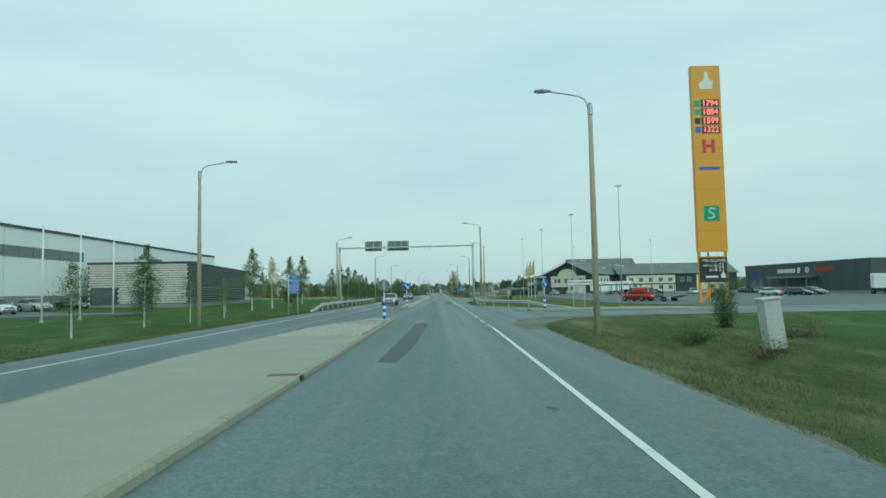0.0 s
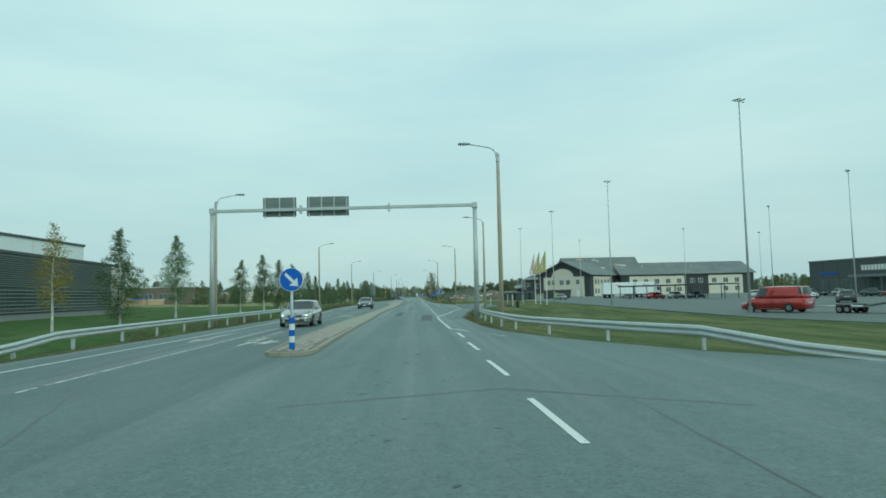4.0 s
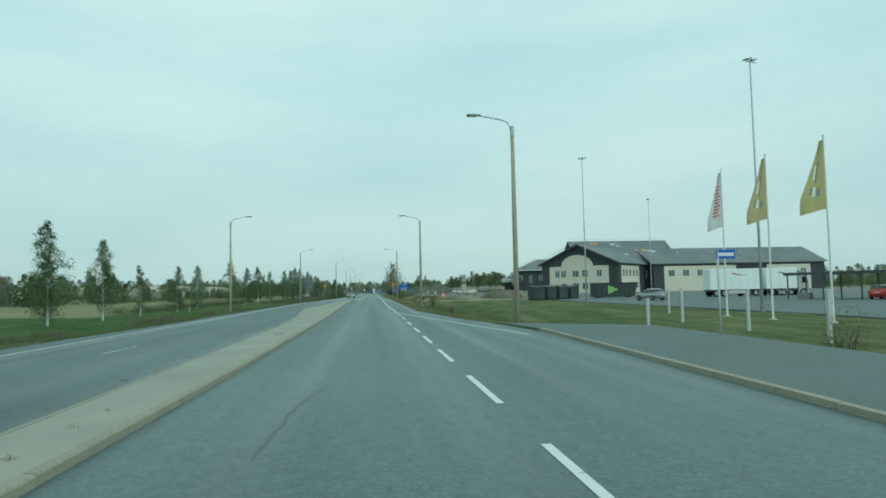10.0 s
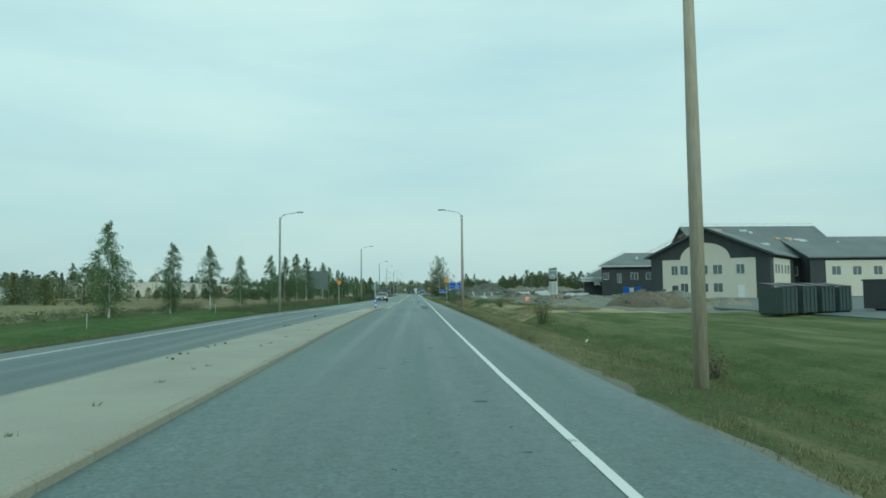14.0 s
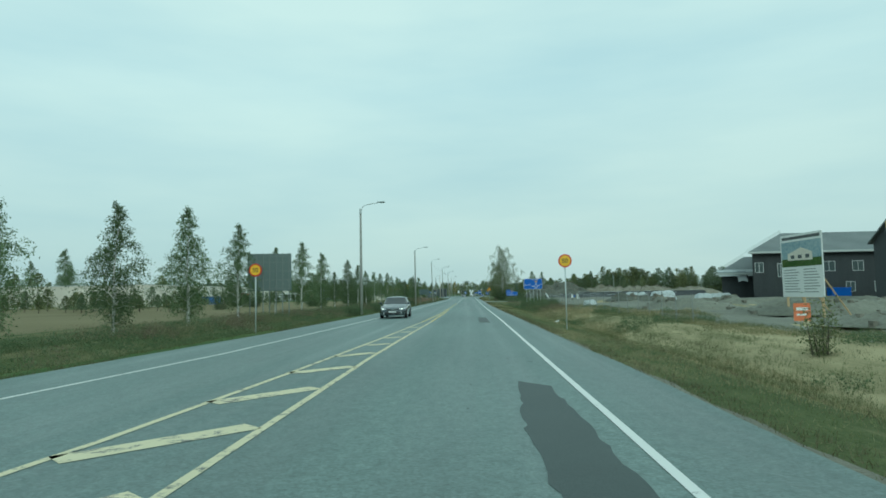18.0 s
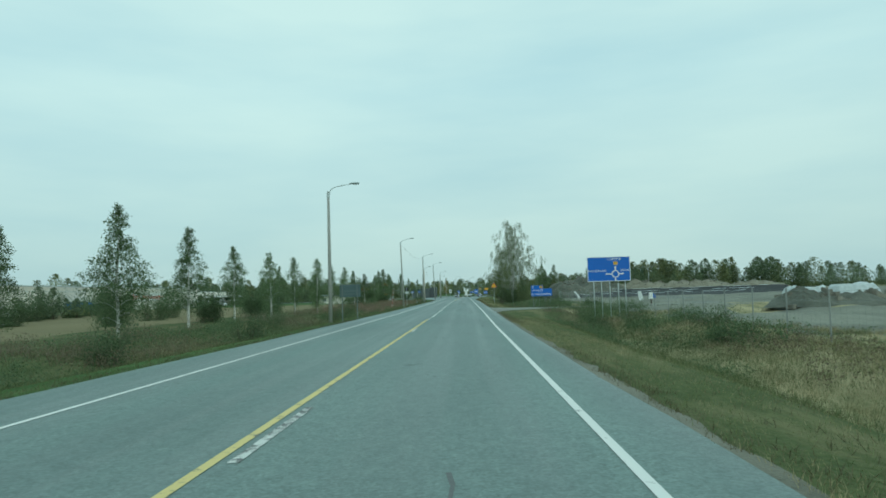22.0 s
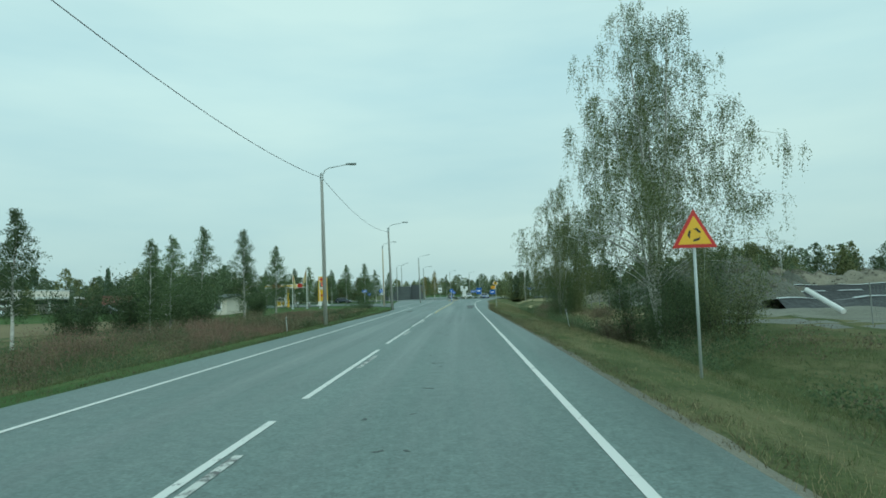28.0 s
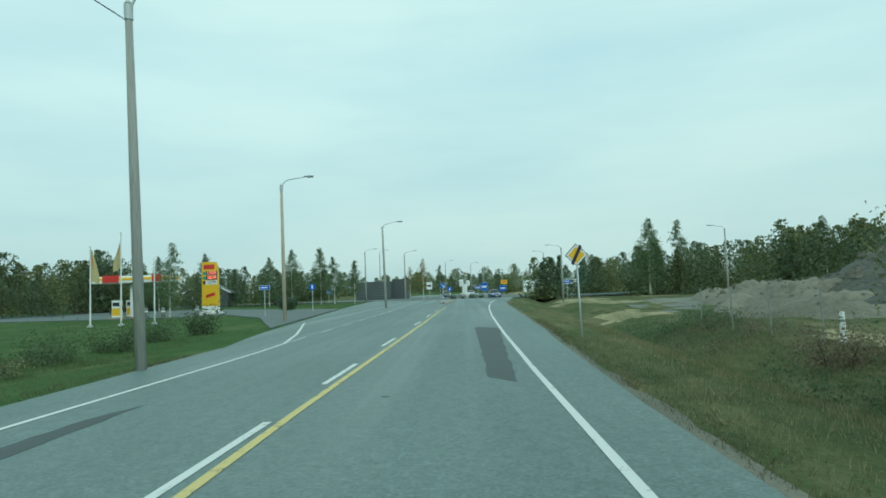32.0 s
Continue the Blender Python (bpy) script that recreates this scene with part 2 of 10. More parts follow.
DRIVEWAY = surface("trodden_pale_gravel", (0.15, 0.158, 0.135), (0.285, 0.29, 0.255), rough=0.95, scale=1.2, fine=16, bump=0.8, gap=0.05, stain=0.6)
GRAVEL = surface("gravel", (0.115, 0.122, 0.105), (0.235, 0.245, 0.215), rough=0.95, scale=6, fine=26, bump=0.6, gap=0.03)
PARK = turf("worn_mown_grass", (0.056, 0.086, 0.032), (0.122, 0.156, 0.062), (0.205, 0.205, 0.100), 0.53)
LAWN = turf("mown_lawn", (0.044, 0.086, 0.026), (0.098, 0.158, 0.052), (0.170, 0.196, 0.084), 0.60)
VERGE = turf("rough_grass", (0.060, 0.084, 0.034), (0.132, 0.150, 0.066), (0.240, 0.215, 0.118), 0.58)
MEADOW = turf("dry_meadow", (0.095, 0.110, 0.048), (0.20, 0.195, 0.098), (0.41, 0.36, 0.215), 0.43)
STUBBLE = surface("stubble_field", (0.18, 0.175, 0.09), (0.27, 0.26, 0.14), rough=0.95, scale=1.0, fine=8, bump=0.5, spec=0.1, stretch_by=(1, 0.15, 1))
FIELD = surface("bare_brown_field", (0.150, 0.132, 0.072), (0.225, 0.198, 0.112), rough=0.95, scale=0.5, fine=6, bump=0.6, spec=0.1, stain=0.5)
DARKBACK = surface("dark_blue_grey_sign_back", (0.070, 0.105, 0.108), (0.098, 0.142, 0.145), rough=0.55, metal=0.2, scale=4, fine=30, bump=0.05)
SOIL = surface("bare_soil", (0.125, 0.128, 0.100), (0.24, 0.245, 0.195), rough=0.95, scale=1.5, fine=4, bump=0.9, gap=0.08, stain=0.6)
RUBBLE = surface("earth_and_rubble", (0.12, 0.115, 0.09), (0.27, 0.26, 0.215), rough=0.95, scale=3.0, fine=3.5, bump=1.0, gap=0.15, stain=0.5)
WOODPOLE = surface("weathered_wood_pole", (0.345, 0.300, 0.225), (0.51, 0.455, 0.355), rough=0.85, scale=8, fine=30, bump=0.25, stretch_by=(1, 1, 0.08), vary=0.12)
GREYPOLE = surface("grey_wood_pole", (0.27, 0.275, 0.25), (0.40, 0.40, 0.37), rough=0.85, scale=8, fine=30, bump=0.25, stretch_by=(1, 1, 0.08), vary=0.08)
ZINC = surface("galvanised_steel", (0.42, 0.46, 0.46), (0.56, 0.60, 0.60), rough=0.5, metal=0.25, scale=20, fine=60, bump=0.05)
ZINC_DARK = surface("sign_back_aluminium", (0.15, 0.18, 0.17), (0.21, 0.245, 0.235), rough=0.55, metal=0.25, scale=6, fine=40, bump=0.05)
SIGNBACK = surface("grey_green_sign_back", (0.115, 0.155, 0.150), (0.165, 0.215, 0.205), rough=0.55, metal=0.2, scale=4, fine=30, bump=0.05)
BLUE = surface("blue_sign_film", (0.01, 0.10, 0.48), (0.013, 0.125, 0.55), rough=0.4, scale=3, fine=20, bump=0.0)
WHITE = surface("white_coat", (0.70, 0.71, 0.69), (0.80, 0.81, 0.79), rough=0.5, scale=3, fine=20, bump=0.02)
SIGNGREY = surface("light_grey_sign_back", (0.45, 0.48, 0.46), (0.55, 0.58, 0.56), rough=0.5, scale=3, fine=20, bump=0.02)
BLACK = surface("black_plastic", (0.012, 0.012, 0.013), (0.03, 0.03, 0.03), rough=0.5, fine=30, bump=0.05)
ORANGE = surface("orange_yellow_panel", (0.70, 0.31, 0.012), (0.76, 0.35, 0.02), rough=0.45, scale=2, fine=12, bump=0.01)
SIGNYELLOW = surface("yellow_sign_film", (0.80, 0.46, 0.02), (0.86, 0.52, 0.03), rough=0.45, fine=20, bump=0.0)
RED = surface("red_coat", (0.50, 0.025, 0.02), (0.58, 0.035, 0.03), rough=0.4, fine=20, bump=0.0)
GREENC = surface("green_coat", (0.01, 0.30, 0.16), (0.015, 0.36, 0.19), rough=0.4, fine=20, bump=0.0)
DARKPANEL = surface("dark_grey_panel", (0.055, 0.067, 0.070), (0.085, 0.098, 0.102), rough=0.6, scale=2, fine=12, bump=0.04)
BOARDS = surface("dark_stained_boards", (0.035, 0.040, 0.043), (0.064, 0.073, 0.077), rough=0.8, scale=6, fine=14, bump=0.25, stretch_by=(1, 1, 0.1))
RENDER_W = surface("cream_render", (0.60, 0.57, 0.48), (0.68, 0.65, 0.56), rough=0.9, scale=2, fine=15, bump=0.1)
WHITEWALL = surface("white_wall_panel", (0.76, 0.80, 0.79), (0.82, 0.86, 0.85), rough=0.7, scale=1.0, fine=10, bump=0.04)
CREAMWALL = surface("cream_wall_panel", (0.62, 0.58, 0.50), (0.72, 0.68, 0.59), rough=0.8, scale=1.0, fine=10, bump=0.05)
PLINTH = surface("concrete_plinth", (0.20, 0.215, 0.205), (0.30, 0.315, 0.30), rough=0.85, scale=3, fine=20, bump=0.15)
ROOF = surface("grey_roof_sheet", (0.115, 0.135, 0.135), (0.185, 0.205, 0.2), rough=0.6, scale=1.5, fine=6, bump=0.2, stain=0.6)
BRICK = surface("brown_brick_wall", (0.13, 0.105, 0.085), (0.20, 0.165, 0.135), rough=0.9, scale=3, fine=25, bump=0.2)
TIMBER = surface("raw_timber", (0.42, 0.30, 0.16), (0.58, 0.43, 0.26), rough=0.8, scale=5, fine=30, bump=0.15)
GLASS = surface("window_glass", (0.075, 0.098, 0.10), (0.13, 0.16, 0.16), rough=0.06, scale=1, fine=4, bump=0.0, spec=0.8)
TARP = surface("white_tarpaulin", (0.38, 0.42, 0.42), (0.56, 0.60, 0.60), rough=0.5, scale=2, fine=3, bump=0.6, gap=0.1)
BLACKTARP = surface("black_liner", (0.018, 0.02, 0.021), (0.045, 0.05, 0.052), rough=0.5, scale=1.5, fine=3, bump=0.7, gap=0.1)
BIRCH = surface("birch_bark", (0.30, 0.29, 0.26), (0.74, 0.73, 0.69), rough=0.85, scale=10, fine=9, bump=0.2, stretch_by=(1, 1, 2.2))
BARK = surface("dark_bark", (0.05, 0.042, 0.032), (0.11, 0.092, 0.07), rough=0.9, fine=20, bump=0.4)
TYRE = surface("tyre_rubber", (0.012, 0.012, 0.012), (0.025, 0.025, 0.025), rough=0.85, fine=40, bump=0.1)
RIM = surface("alloy_rim", (0.30, 0.31, 0.32), (0.42, 0.43, 0.44), rough=0.35, metal=0.8, fine=30, bump=0.02)
CARGLASS = surface("tinted_car_glass", (0.008, 0.012, 0.013), (0.016, 0.022, 0.024), rough=0.04, scale=1, fine=3, bump=0.0, spec=0.9)
LAMP_GLASS = surface("lamp_lens", (0.50, 0.53, 0.54), (0.66, 0.69, 0.70), rough=0.12, fine=30, bump=0.02, spec=0.8)
PLATE = surface("number_plate_white", (0.65, 0.67, 0.67), (0.72, 0.74, 0.74), rough=0.5, fine=20, bump=0.0)
LED_RED = glow("red_price_digits", (1.0, 0.16, 0.10), 1.6)
LED_WHITE = glow("lit_headlamp", (1.0, 0.95, 0.85), 1.1)
LEAF = leafy("birch_leaves", (0.076, 0.118, 0.058), (0.215, 0.282, 0.135), 0.45)
LEAF_DARK = leafy("dark_leaves", (0.058, 0.090, 0.044), (0.150, 0.200, 0.095), 0.4)
LEAF_AUTUMN = leafy("autumn_birch_leaves", (0.092, 0.120, 0.055), (0.225, 0.255, 0.118), 0.45)
LEAF_OLIVE = leafy("olive_birch_leaves", (0.13, 0.158, 0.068), (0.35, 0.378, 0.175), 0.5)
LEAF_YELLOW = leafy("yellow_birch_leaves", (0.13, 0.12, 0.02), (0.34, 0.26, 0.04))
# Leaves and needles of the far woods, toned paler to stand in for haze.
FAR_LEAF = leafy("hazed_far_leaves", (0.085, 0.118, 0.070), (0.220, 0.275, 0.155), 0.45)
NEEDLES = leafy("spruce_needles", (0.078, 0.122, 0.085), (0.195, 0.260, 0.165), 0.25)
GRASS_DRY = leafy("dry_grass", (0.22, 0.19, 0.10), (0.44, 0.385, 0.23), 0.45)
GRASS_GREEN = leafy("green_grass", (0.090, 0.118, 0.048), (0.205, 0.228, 0.105), 0.45)
GRASS_BROWN = leafy("brown_verge_grass", (0.068, 0.064, 0.034), (0.165, 0.150, 0.085), 0.3)
WEED = leafy("withered_weeds", (0.10, 0.088, 0.058), (0.27, 0.22, 0.145), 0.25)
WEED_RED = leafy("reddish_willowherb", (0.130, 0.092, 0.068), (0.31, 0.215, 0.16), 0.25)

# ---- geometry helpers ----
class Geo:
    """Collects vertices and faces of one mesh."""

    def __init__(self):
        self.v, self.f = [], []

    def add(self, verts, faces):
        n = len(self.v)
        self.v += [tuple(p) for p in verts]
        self.f += [tuple(n + i for i in q) for q in faces]
        return self

    def box(self, x0, x1, y0, y1, z0, z1, b=0.0):
        """A block; b: width of its bevelled upright and top edges."""
        if b:
            ring = [(x0 + b, y0), (x1 - b, y0), (x1, y0 + b), (x1, y1 - b), (x1 - b, y1), (x0 + b, y1), (x0, y1 - b), (x0, y0 + b)]
            cx, cy = (x0 + x1) / 2, (y0 + y1) / 2
            inner = [(cx + (x - cx) * (1 - 2 * b / (x1 - x0)), cy + (y - cy) * (1 - 2 * b / (y1 - y0))) for x, y in ring]
            vs = [(x, y, z0) for x, y in ring] + [(x, y, z1 - b) for x, y in ring] + [(x, y, z1) for x, y in inner]
            fs = [tuple(range(7, -1, -1)), tuple(range(16, 24))]
            for k in range(2):
                fs += [(8 * k + i, 8 * k + (i + 1) % 8, 8 * k + 8 + (i + 1) % 8, 8 * k + 8 + i) for i in range(8)]
            return self.add(vs, fs)
        return self.add([(x, y, z) for z in (z0, z1) for y in (y0, y1) for x in (x0, x1)],
                        [(0, 2, 3, 1), (4, 5, 7, 6), (0, 1, 5, 4), (2, 6, 7, 3), (0, 4, 6, 2), (1, 3, 7, 5)])

    def prism(self, poly, z0, z1):
        """A flat polygon (counter-clockwise from above) between two heights."""
        n = len(poly)
        return self.add([(x, y, z0) for x, y in poly] + [(x, y, z1) for x, y in poly],
                        [tuple(range(n - 1, -1, -1)), tuple(range(n, 2 * n))] + [(i, (i + 1) % n, n + (i + 1) % n, n + i) for i in range(n)])

    def slab(self, pts, off):
        """A polygon in space thickened by the vector off."""
        n = len(pts)
        o = Vector(off)
        return self.add([tuple(p) for p in pts] + [tuple(Vector(p) + o) for p in pts],
                        [tuple(range(n - 1, -1, -1)), tuple(range(n, 2 * n))] + [(i, (i + 1) % n, n + (i + 1) % n, n + i) for i in range(n)])

    def rod(self, p, q, r0, r1=None, n=10):
        return self.tube([p, q], [r0, r0 if r1 is None else r1], n)

    def tube(self, pts, radii, n=8):
        pts = [Vector(p) for p in pts]
        if not isinstance(radii, (list, tuple)):
            radii = [radii] * len(pts)
        vs, side = [], None
        for i, p in enumerate(pts):
            way = (pts[min(i + 1, len(pts) - 1)] - pts[max(i - 1, 0)]).normalized()
            if side is None:
                side = way.cross(Vector((0, 0, 1)) if abs(way.z) < 0.9 else Vector((1, 0, 0))).normalized()
            side = (side - way * side.dot(way)).normalized()
            up = way.cross(side)
            vs += [p + (side * math.cos(a) + up * math.sin(a)) * radii[i] for a in (2 * math.pi * k / n for k in range(n))]
        fs = [tuple(range(n - 1, -1, -1)), tuple(range(n * (len(pts) - 1), n * len(pts)))]
        for i in range(len(pts) - 1):
            fs += [(i * n + k, i * n + (k + 1) % n, (i + 1) * n + (k + 1) % n, (i + 1) * n + k) for k in range(n)]
        return self.add(vs, fs)

    def disc(self, centre, normal, r, thick, n=28):
        w = Vector(normal).normalized()
        a = Vector(centre) - w * thick / 2
        return self.tube([a, a + w * thick], r, n)

    def mesh(self, name, material, smooth=False):
        me = bpy.data.meshes.new(name)
        me.from_pydata(self.v, [], self.f)
        for m in material if isinstance(material, (list, tuple)) else [material]:
            me.materials.append(m)
        if smooth:
            me.shade_smooth()
        me.update()
        return me


def part(name, geo, material, parent=None, label="", smooth=False):
    ob = new(name, geo.mesh(name, material, smooth) if isinstance(geo, Geo) else geo)
    if parent is not None:
        ob.parent = parent
    return tagged(ob, label)


def thing(name, label, category, group="", kind="", at=(0, 0, 0), turn=0.0):
    ob = new(name)
    ob.matrix_basis = pose(*at, 0, 0, turn)
    ob.empty_display_size = 0.2
    return tagged(ob, label, category, group, kind)


def whole(name, geo, material, label, category, group="", kind="", smooth=False):
    """A thing that is one plain mesh."""
    return tagged(part(name, geo, material, None, label, smooth), label, category, group, kind)


def quads(name, verts, material, parent=None, label=""):
    """A mesh of loose pieces of c corners from an array (n, c, 3)."""
    n, c = len(verts), verts.shape[1]
    me = bpy.data.meshes.new(name)
    me.vertices.add(n * c)
    me.vertices.foreach_set("co", np.ascontiguousarray(verts, dtype=np.float32).ravel())
    me.loops.add(n * c)
    me.loops.foreach_set("vertex_index", np.arange(n * c, dtype=np.int32))
    me.polygons.add(n)
    me.polygons.foreach_set("loop_start", np.arange(0, n * c, c, dtype=np.int32))
    me.polygons.foreach_set("loop_total", np.full(n, c, dtype=np.int32))
    me.materials.append(material)
    me.update(calc_edges=True)
    ob = new(name, me)
    if parent is not None:
        ob.parent = parent
    return tagged(ob, label)


def lettering(text, size, material, parent, m, name="lettering", depth=0.004, align="CENTER"):
    """Words in the built-in font as a thin mesh under parent; m: their pose, reading along x, facing z."""
    cu = bpy.data.curves.new(name, "FONT")
    cu.body, cu.size, cu.extrude, cu.align_x, cu.align_y = text, size, depth, align, "CENTER"
    tmp = bpy.data.objects.new(name, cu)
    scene.collection.objects.link(tmp)
    bpy.context.view_layer.update()
    me = bpy.data.meshes.new_from_object(tmp.evaluated_get(bpy.context.evaluated_depsgraph_get()))
    bpy.data.objects.remove(tmp)
    me.materials.clear()
    me.materials.append(material)
    ob = new(name, me)
    ob.parent = parent
    ob.matrix_basis = m
    return ob


def table(rows):
    """A function that runs straight between the given (y, value) rows."""
    ys, vs = [r[0] for r in rows], [r[1] for r in rows]
    return lambda y: float(np.interp(y, ys, vs))


rng = np.random.default_rng(7)

# ---- plan of the road ----
edge_r = table([(-60, 3.2), (6, 3.25), (26, 3.7), (31, 4.2), (33, 5.5), (60, 5.5), (64, 4.6), (70, 3.8), (75, 3.2), (88, 3.0), (94, 3.8), (105, 4.9), (119, 7.0), (121, 6.0), (145, 6.1), (152, 5.4), (157, 4.6), (163, 4.1), (172, 3.4), (181, 3.15), (209, 3.35), (240, 3.2), (275, 2.9), (300, 2.65), (330, 2.45), (413, 2.8), (455, 2.6), (480, 3.6), (520, 5.0), (560, 9.0), (700, 9.0)])
edge_l = table([(-60, -11.4), (16, -11.4), (30, -11.6), (60, -11.2), (90, -10.6), (118, -10.6), (140, -11.7), (160, -11.3), (225, -11.4), (243, -10.2), (266, -9.0), (300, -8.2), (325, -7.5), (372, -7.0), (457, -7.0), (468, -7.4), (476, -8.6), (490, -10.0), (520, -13.0), (560, -16.0), (700, -16.0)])
line_l = table([(-60, -10.0), (50, -9.9), (70, -9.5), (90, -9.2), (125, -9.9), (141, -10.4), (225, -10.15), (241, -8.5), (256, -7.2), (270, -6.8), (300, -6.1), (325, -5.85), (355, -5.55), (455, -5.75), (468, -5.55)])


def land(x, y):
    """Height of the land beside the road."""
    r, l = edge_r(y), edge_l(y)
    if l <= x <= r:
        return -0.10
    if x > r:
        d = x - r
        ditch = -0.80 * math.exp(-((d - 5.2) / 1.9) ** 2) if y > 128 or y < 30 else -0.12 * math.exp(-((d - 4.0) / 2) ** 2)
        if 349 < y < 373:
            ditch *= min(1.0, max(0.0, abs(y - 361) - 8) / 4)
        base = -0.05 - min(d, 6) * 0.05 - 0.002 * max(0.0, min(d - 6, 60))
    else:
        d = l - x
        ditch = (-0.30 if y < 250 else -0.45 if y < 455 else 0.0) * math.exp(-((d - 4.0) / 1.6) ** 2)
        base = -0.03 - min(d, 4) * 0.03 + (0.016 - 0.015 * min(1.0, max(0.0, (y - 255) / 70))) * max(0.0, min(d - 9, 90))
    n = noise.noise((x * 0.11, y * 0.11, 0)) * 0.10 + noise.noise((x * 0.45, y * 0.45, 3)) * 0.06
    if x > r + 8 and 236 < y < 520:
        n += (0.45 * noise.noise((x * 0.16, y * 0.12, 20)) + 0.25 * noise.noise((x * 0.5, y * 0.4, 21))) * min(1.0, (d - 8) / 4)
    return base + ditch + n * min(1.0, d / 3)


SIDE_ROADS = [  # paved side areas: polygon, height, material, name
    ([(3.2, 33.0), (4.6, 35.6), (12.3, 38.6), (34, 38.0), (80, 30), (80, 40), (34, 50), (17, 53.2), (10.6, 55.6), (7.4, 60), (5.0, 66), (3.4, 72), (3.0, 72)], 0.0, "side_road"),
    ([(22, 84), (26, 62), (60, 50), (110, 45), (110, 235), (80, 300), (40, 300), (30, 240), (27, 200), (26.5, 160), (24, 120)], -0.30, "shop_yard"),
    ([(-26, 58), (-33, 60), (-50, 76), (-52, 120), (-80, 60), (-60, 30), (-40, 45)], 0.22, "factory_yard"),
    ([(-9.5, 480), (-13, 516), (-17.4, 522), (-26, 530), (-40, 545), (-80, 545), (-80, 514), (-47, 512), (-36, 508), (-28, 505.5), (-22, 508), (-15.2, 496.5), (-11.4, 485.3)][::-1], 0.02, "station_yard"),
]


def inside(x, y, poly):
    hit = False
    for (x0, y0), (x1, y1) in zip(poly, poly[1:] + poly[:1]):
        if (y0 > y) != (y1 > y) and x < (x1 - x0) * (y - y0) / (y1 - y0) + x0:
            hit = not hit
    return hit


MATS = [VERGE, LAWN, MEADOW, STUBBLE, SOIL, GRAVEL, FIELD, PARK]


def cover(x, y):
    """Which cover the land has at a place."""
    r, l = edge_r(y), edge_l(y)
    w = noise.noise((x * 0.2, y * 0.2, 9)) * 1.2
    if x > r:
        d = x - r
        if y < 62:
            return 0 if d < 9 + w else 1
        if y < 232 + w * 3:
            return 7 if d > (4.0 if y > 150 else 2.2) + 0.7 * w or 62 < y < 128 else 0
        if 351 < y < 371 and d < 22 and inside(x, y, DRIVE_LINE):
            return 0
        if x > 13.5 + 1.5 * w and y < 520:
            k = noise.noise((x * 0.09, y * 0.05, 12)) + 0.5 * noise.noise((x * 0.4, y * 0.2, 13))
            return 5 if k > 0.32 else 2 if k < -0.22 and y < 365 else 0 if y > 365 and x < 19 + 3 * w else 4
        return 2 if (d > 4.5 + w and y < 344 + w * 6) else (0 if d < 6 or noise.noise((x * 0.15, y * 0.08, 1)) > -0.1 else 2)
    d = l - x
    if y < 243 + 4 * w:
        if x < -23.5 + 0.5 * w and y > 178:
            return 3
        return 1 if d > 1.6 + 0.4 * w else 0
    if 455 < y < 600 or d < 2.0 + 0.5 * w:
        return 1
    if x < -24 + w:
        return (6 if y > 262 + 3 * w else 3) if y < 462 + w and (x < -25 + w or y < 400) else 0
    return 0


def rungs(near, far_out):
    xs, step, x = [], 0.8, 0.0
    while x < near:
        xs.append(x)
        x += step
    while x < far_out:
        xs.append(x)
        step *= 1.28
        x += step
    return xs + [far_out]


def off_line(x, y, p, q):
    """Distance of a place from the line between two corners."""
    ax, ay = q[0] - p[0], q[1] - p[1]
    k = max(0.0, min(1.0, ((x - p[0]) * ax + (y - p[1]) * ay) / (ax * ax + ay * ay)))
    return math.hypot(x - p[0] - k * ax, y - p[1] - k * ay)


PLATFORM = [(5.3, 113), (7.2, 115.5), (9.8, 121.2), (10.4, 128), (10.6, 146), (6.0, 152)]
DRIVE_LINE = [(2.2, 351), (2.8, 352.8), (3.4, 355.4), (4.0, 356.9), (5.0, 358.0), (7.0, 359.4), (9.5, 360.4), (14, 360.6), (24, 359.4), (24, 363.2), (14, 364.2), (10.2, 364.2), (7.5, 364.5), (5.1, 365.2), (4.1, 366.0), (3.3, 367.4), (2.6, 371), (2.2, 371)]
DRIVE = []
for (x0, y0), (x1, y1) in zip(DRIVE_LINE, DRIVE_LINE[1:]):
    n = max(1, int(math.hypot(x1 - x0, y1 - y0) / 0.35))
    for k in range(n):
        x, y = x0 + (x1 - x0) * k / n, y0 + (y1 - y0) * k / n
        r = 0.0 if x < 2.7 else 1.0
        DRIVE.append((x + 0.22 * r * noise.noise((x * 1.7, y * 1.7, 3)), y + 0.30 * r * noise.noise((x * 1.7, y * 1.7, 5))))
DRIVE.append(DRIVE_LINE[-1])
BANKS = [(DRIVE, 0.0, 6.0), (SIDE_ROADS[0][0], 0.0, 5.0), (PLATFORM, 0.05, 2.5), (SIDE_ROADS[3][0], 0.02, 4.0)]
gx = sorted([-v for v in rungs(34, 3200)[1:]] + rungs(36, 3200))
gy = [-300, -180, -100, -60, -30, -15] + [-8 + 1.25 * i for i in range(int(530 / 1.25))] + [526, 530, 536, 544, 554, 566, 580, 600, 630, 680, 760, 900, 1200, 1800, 3600]
gv, gf, gm = [], [], []
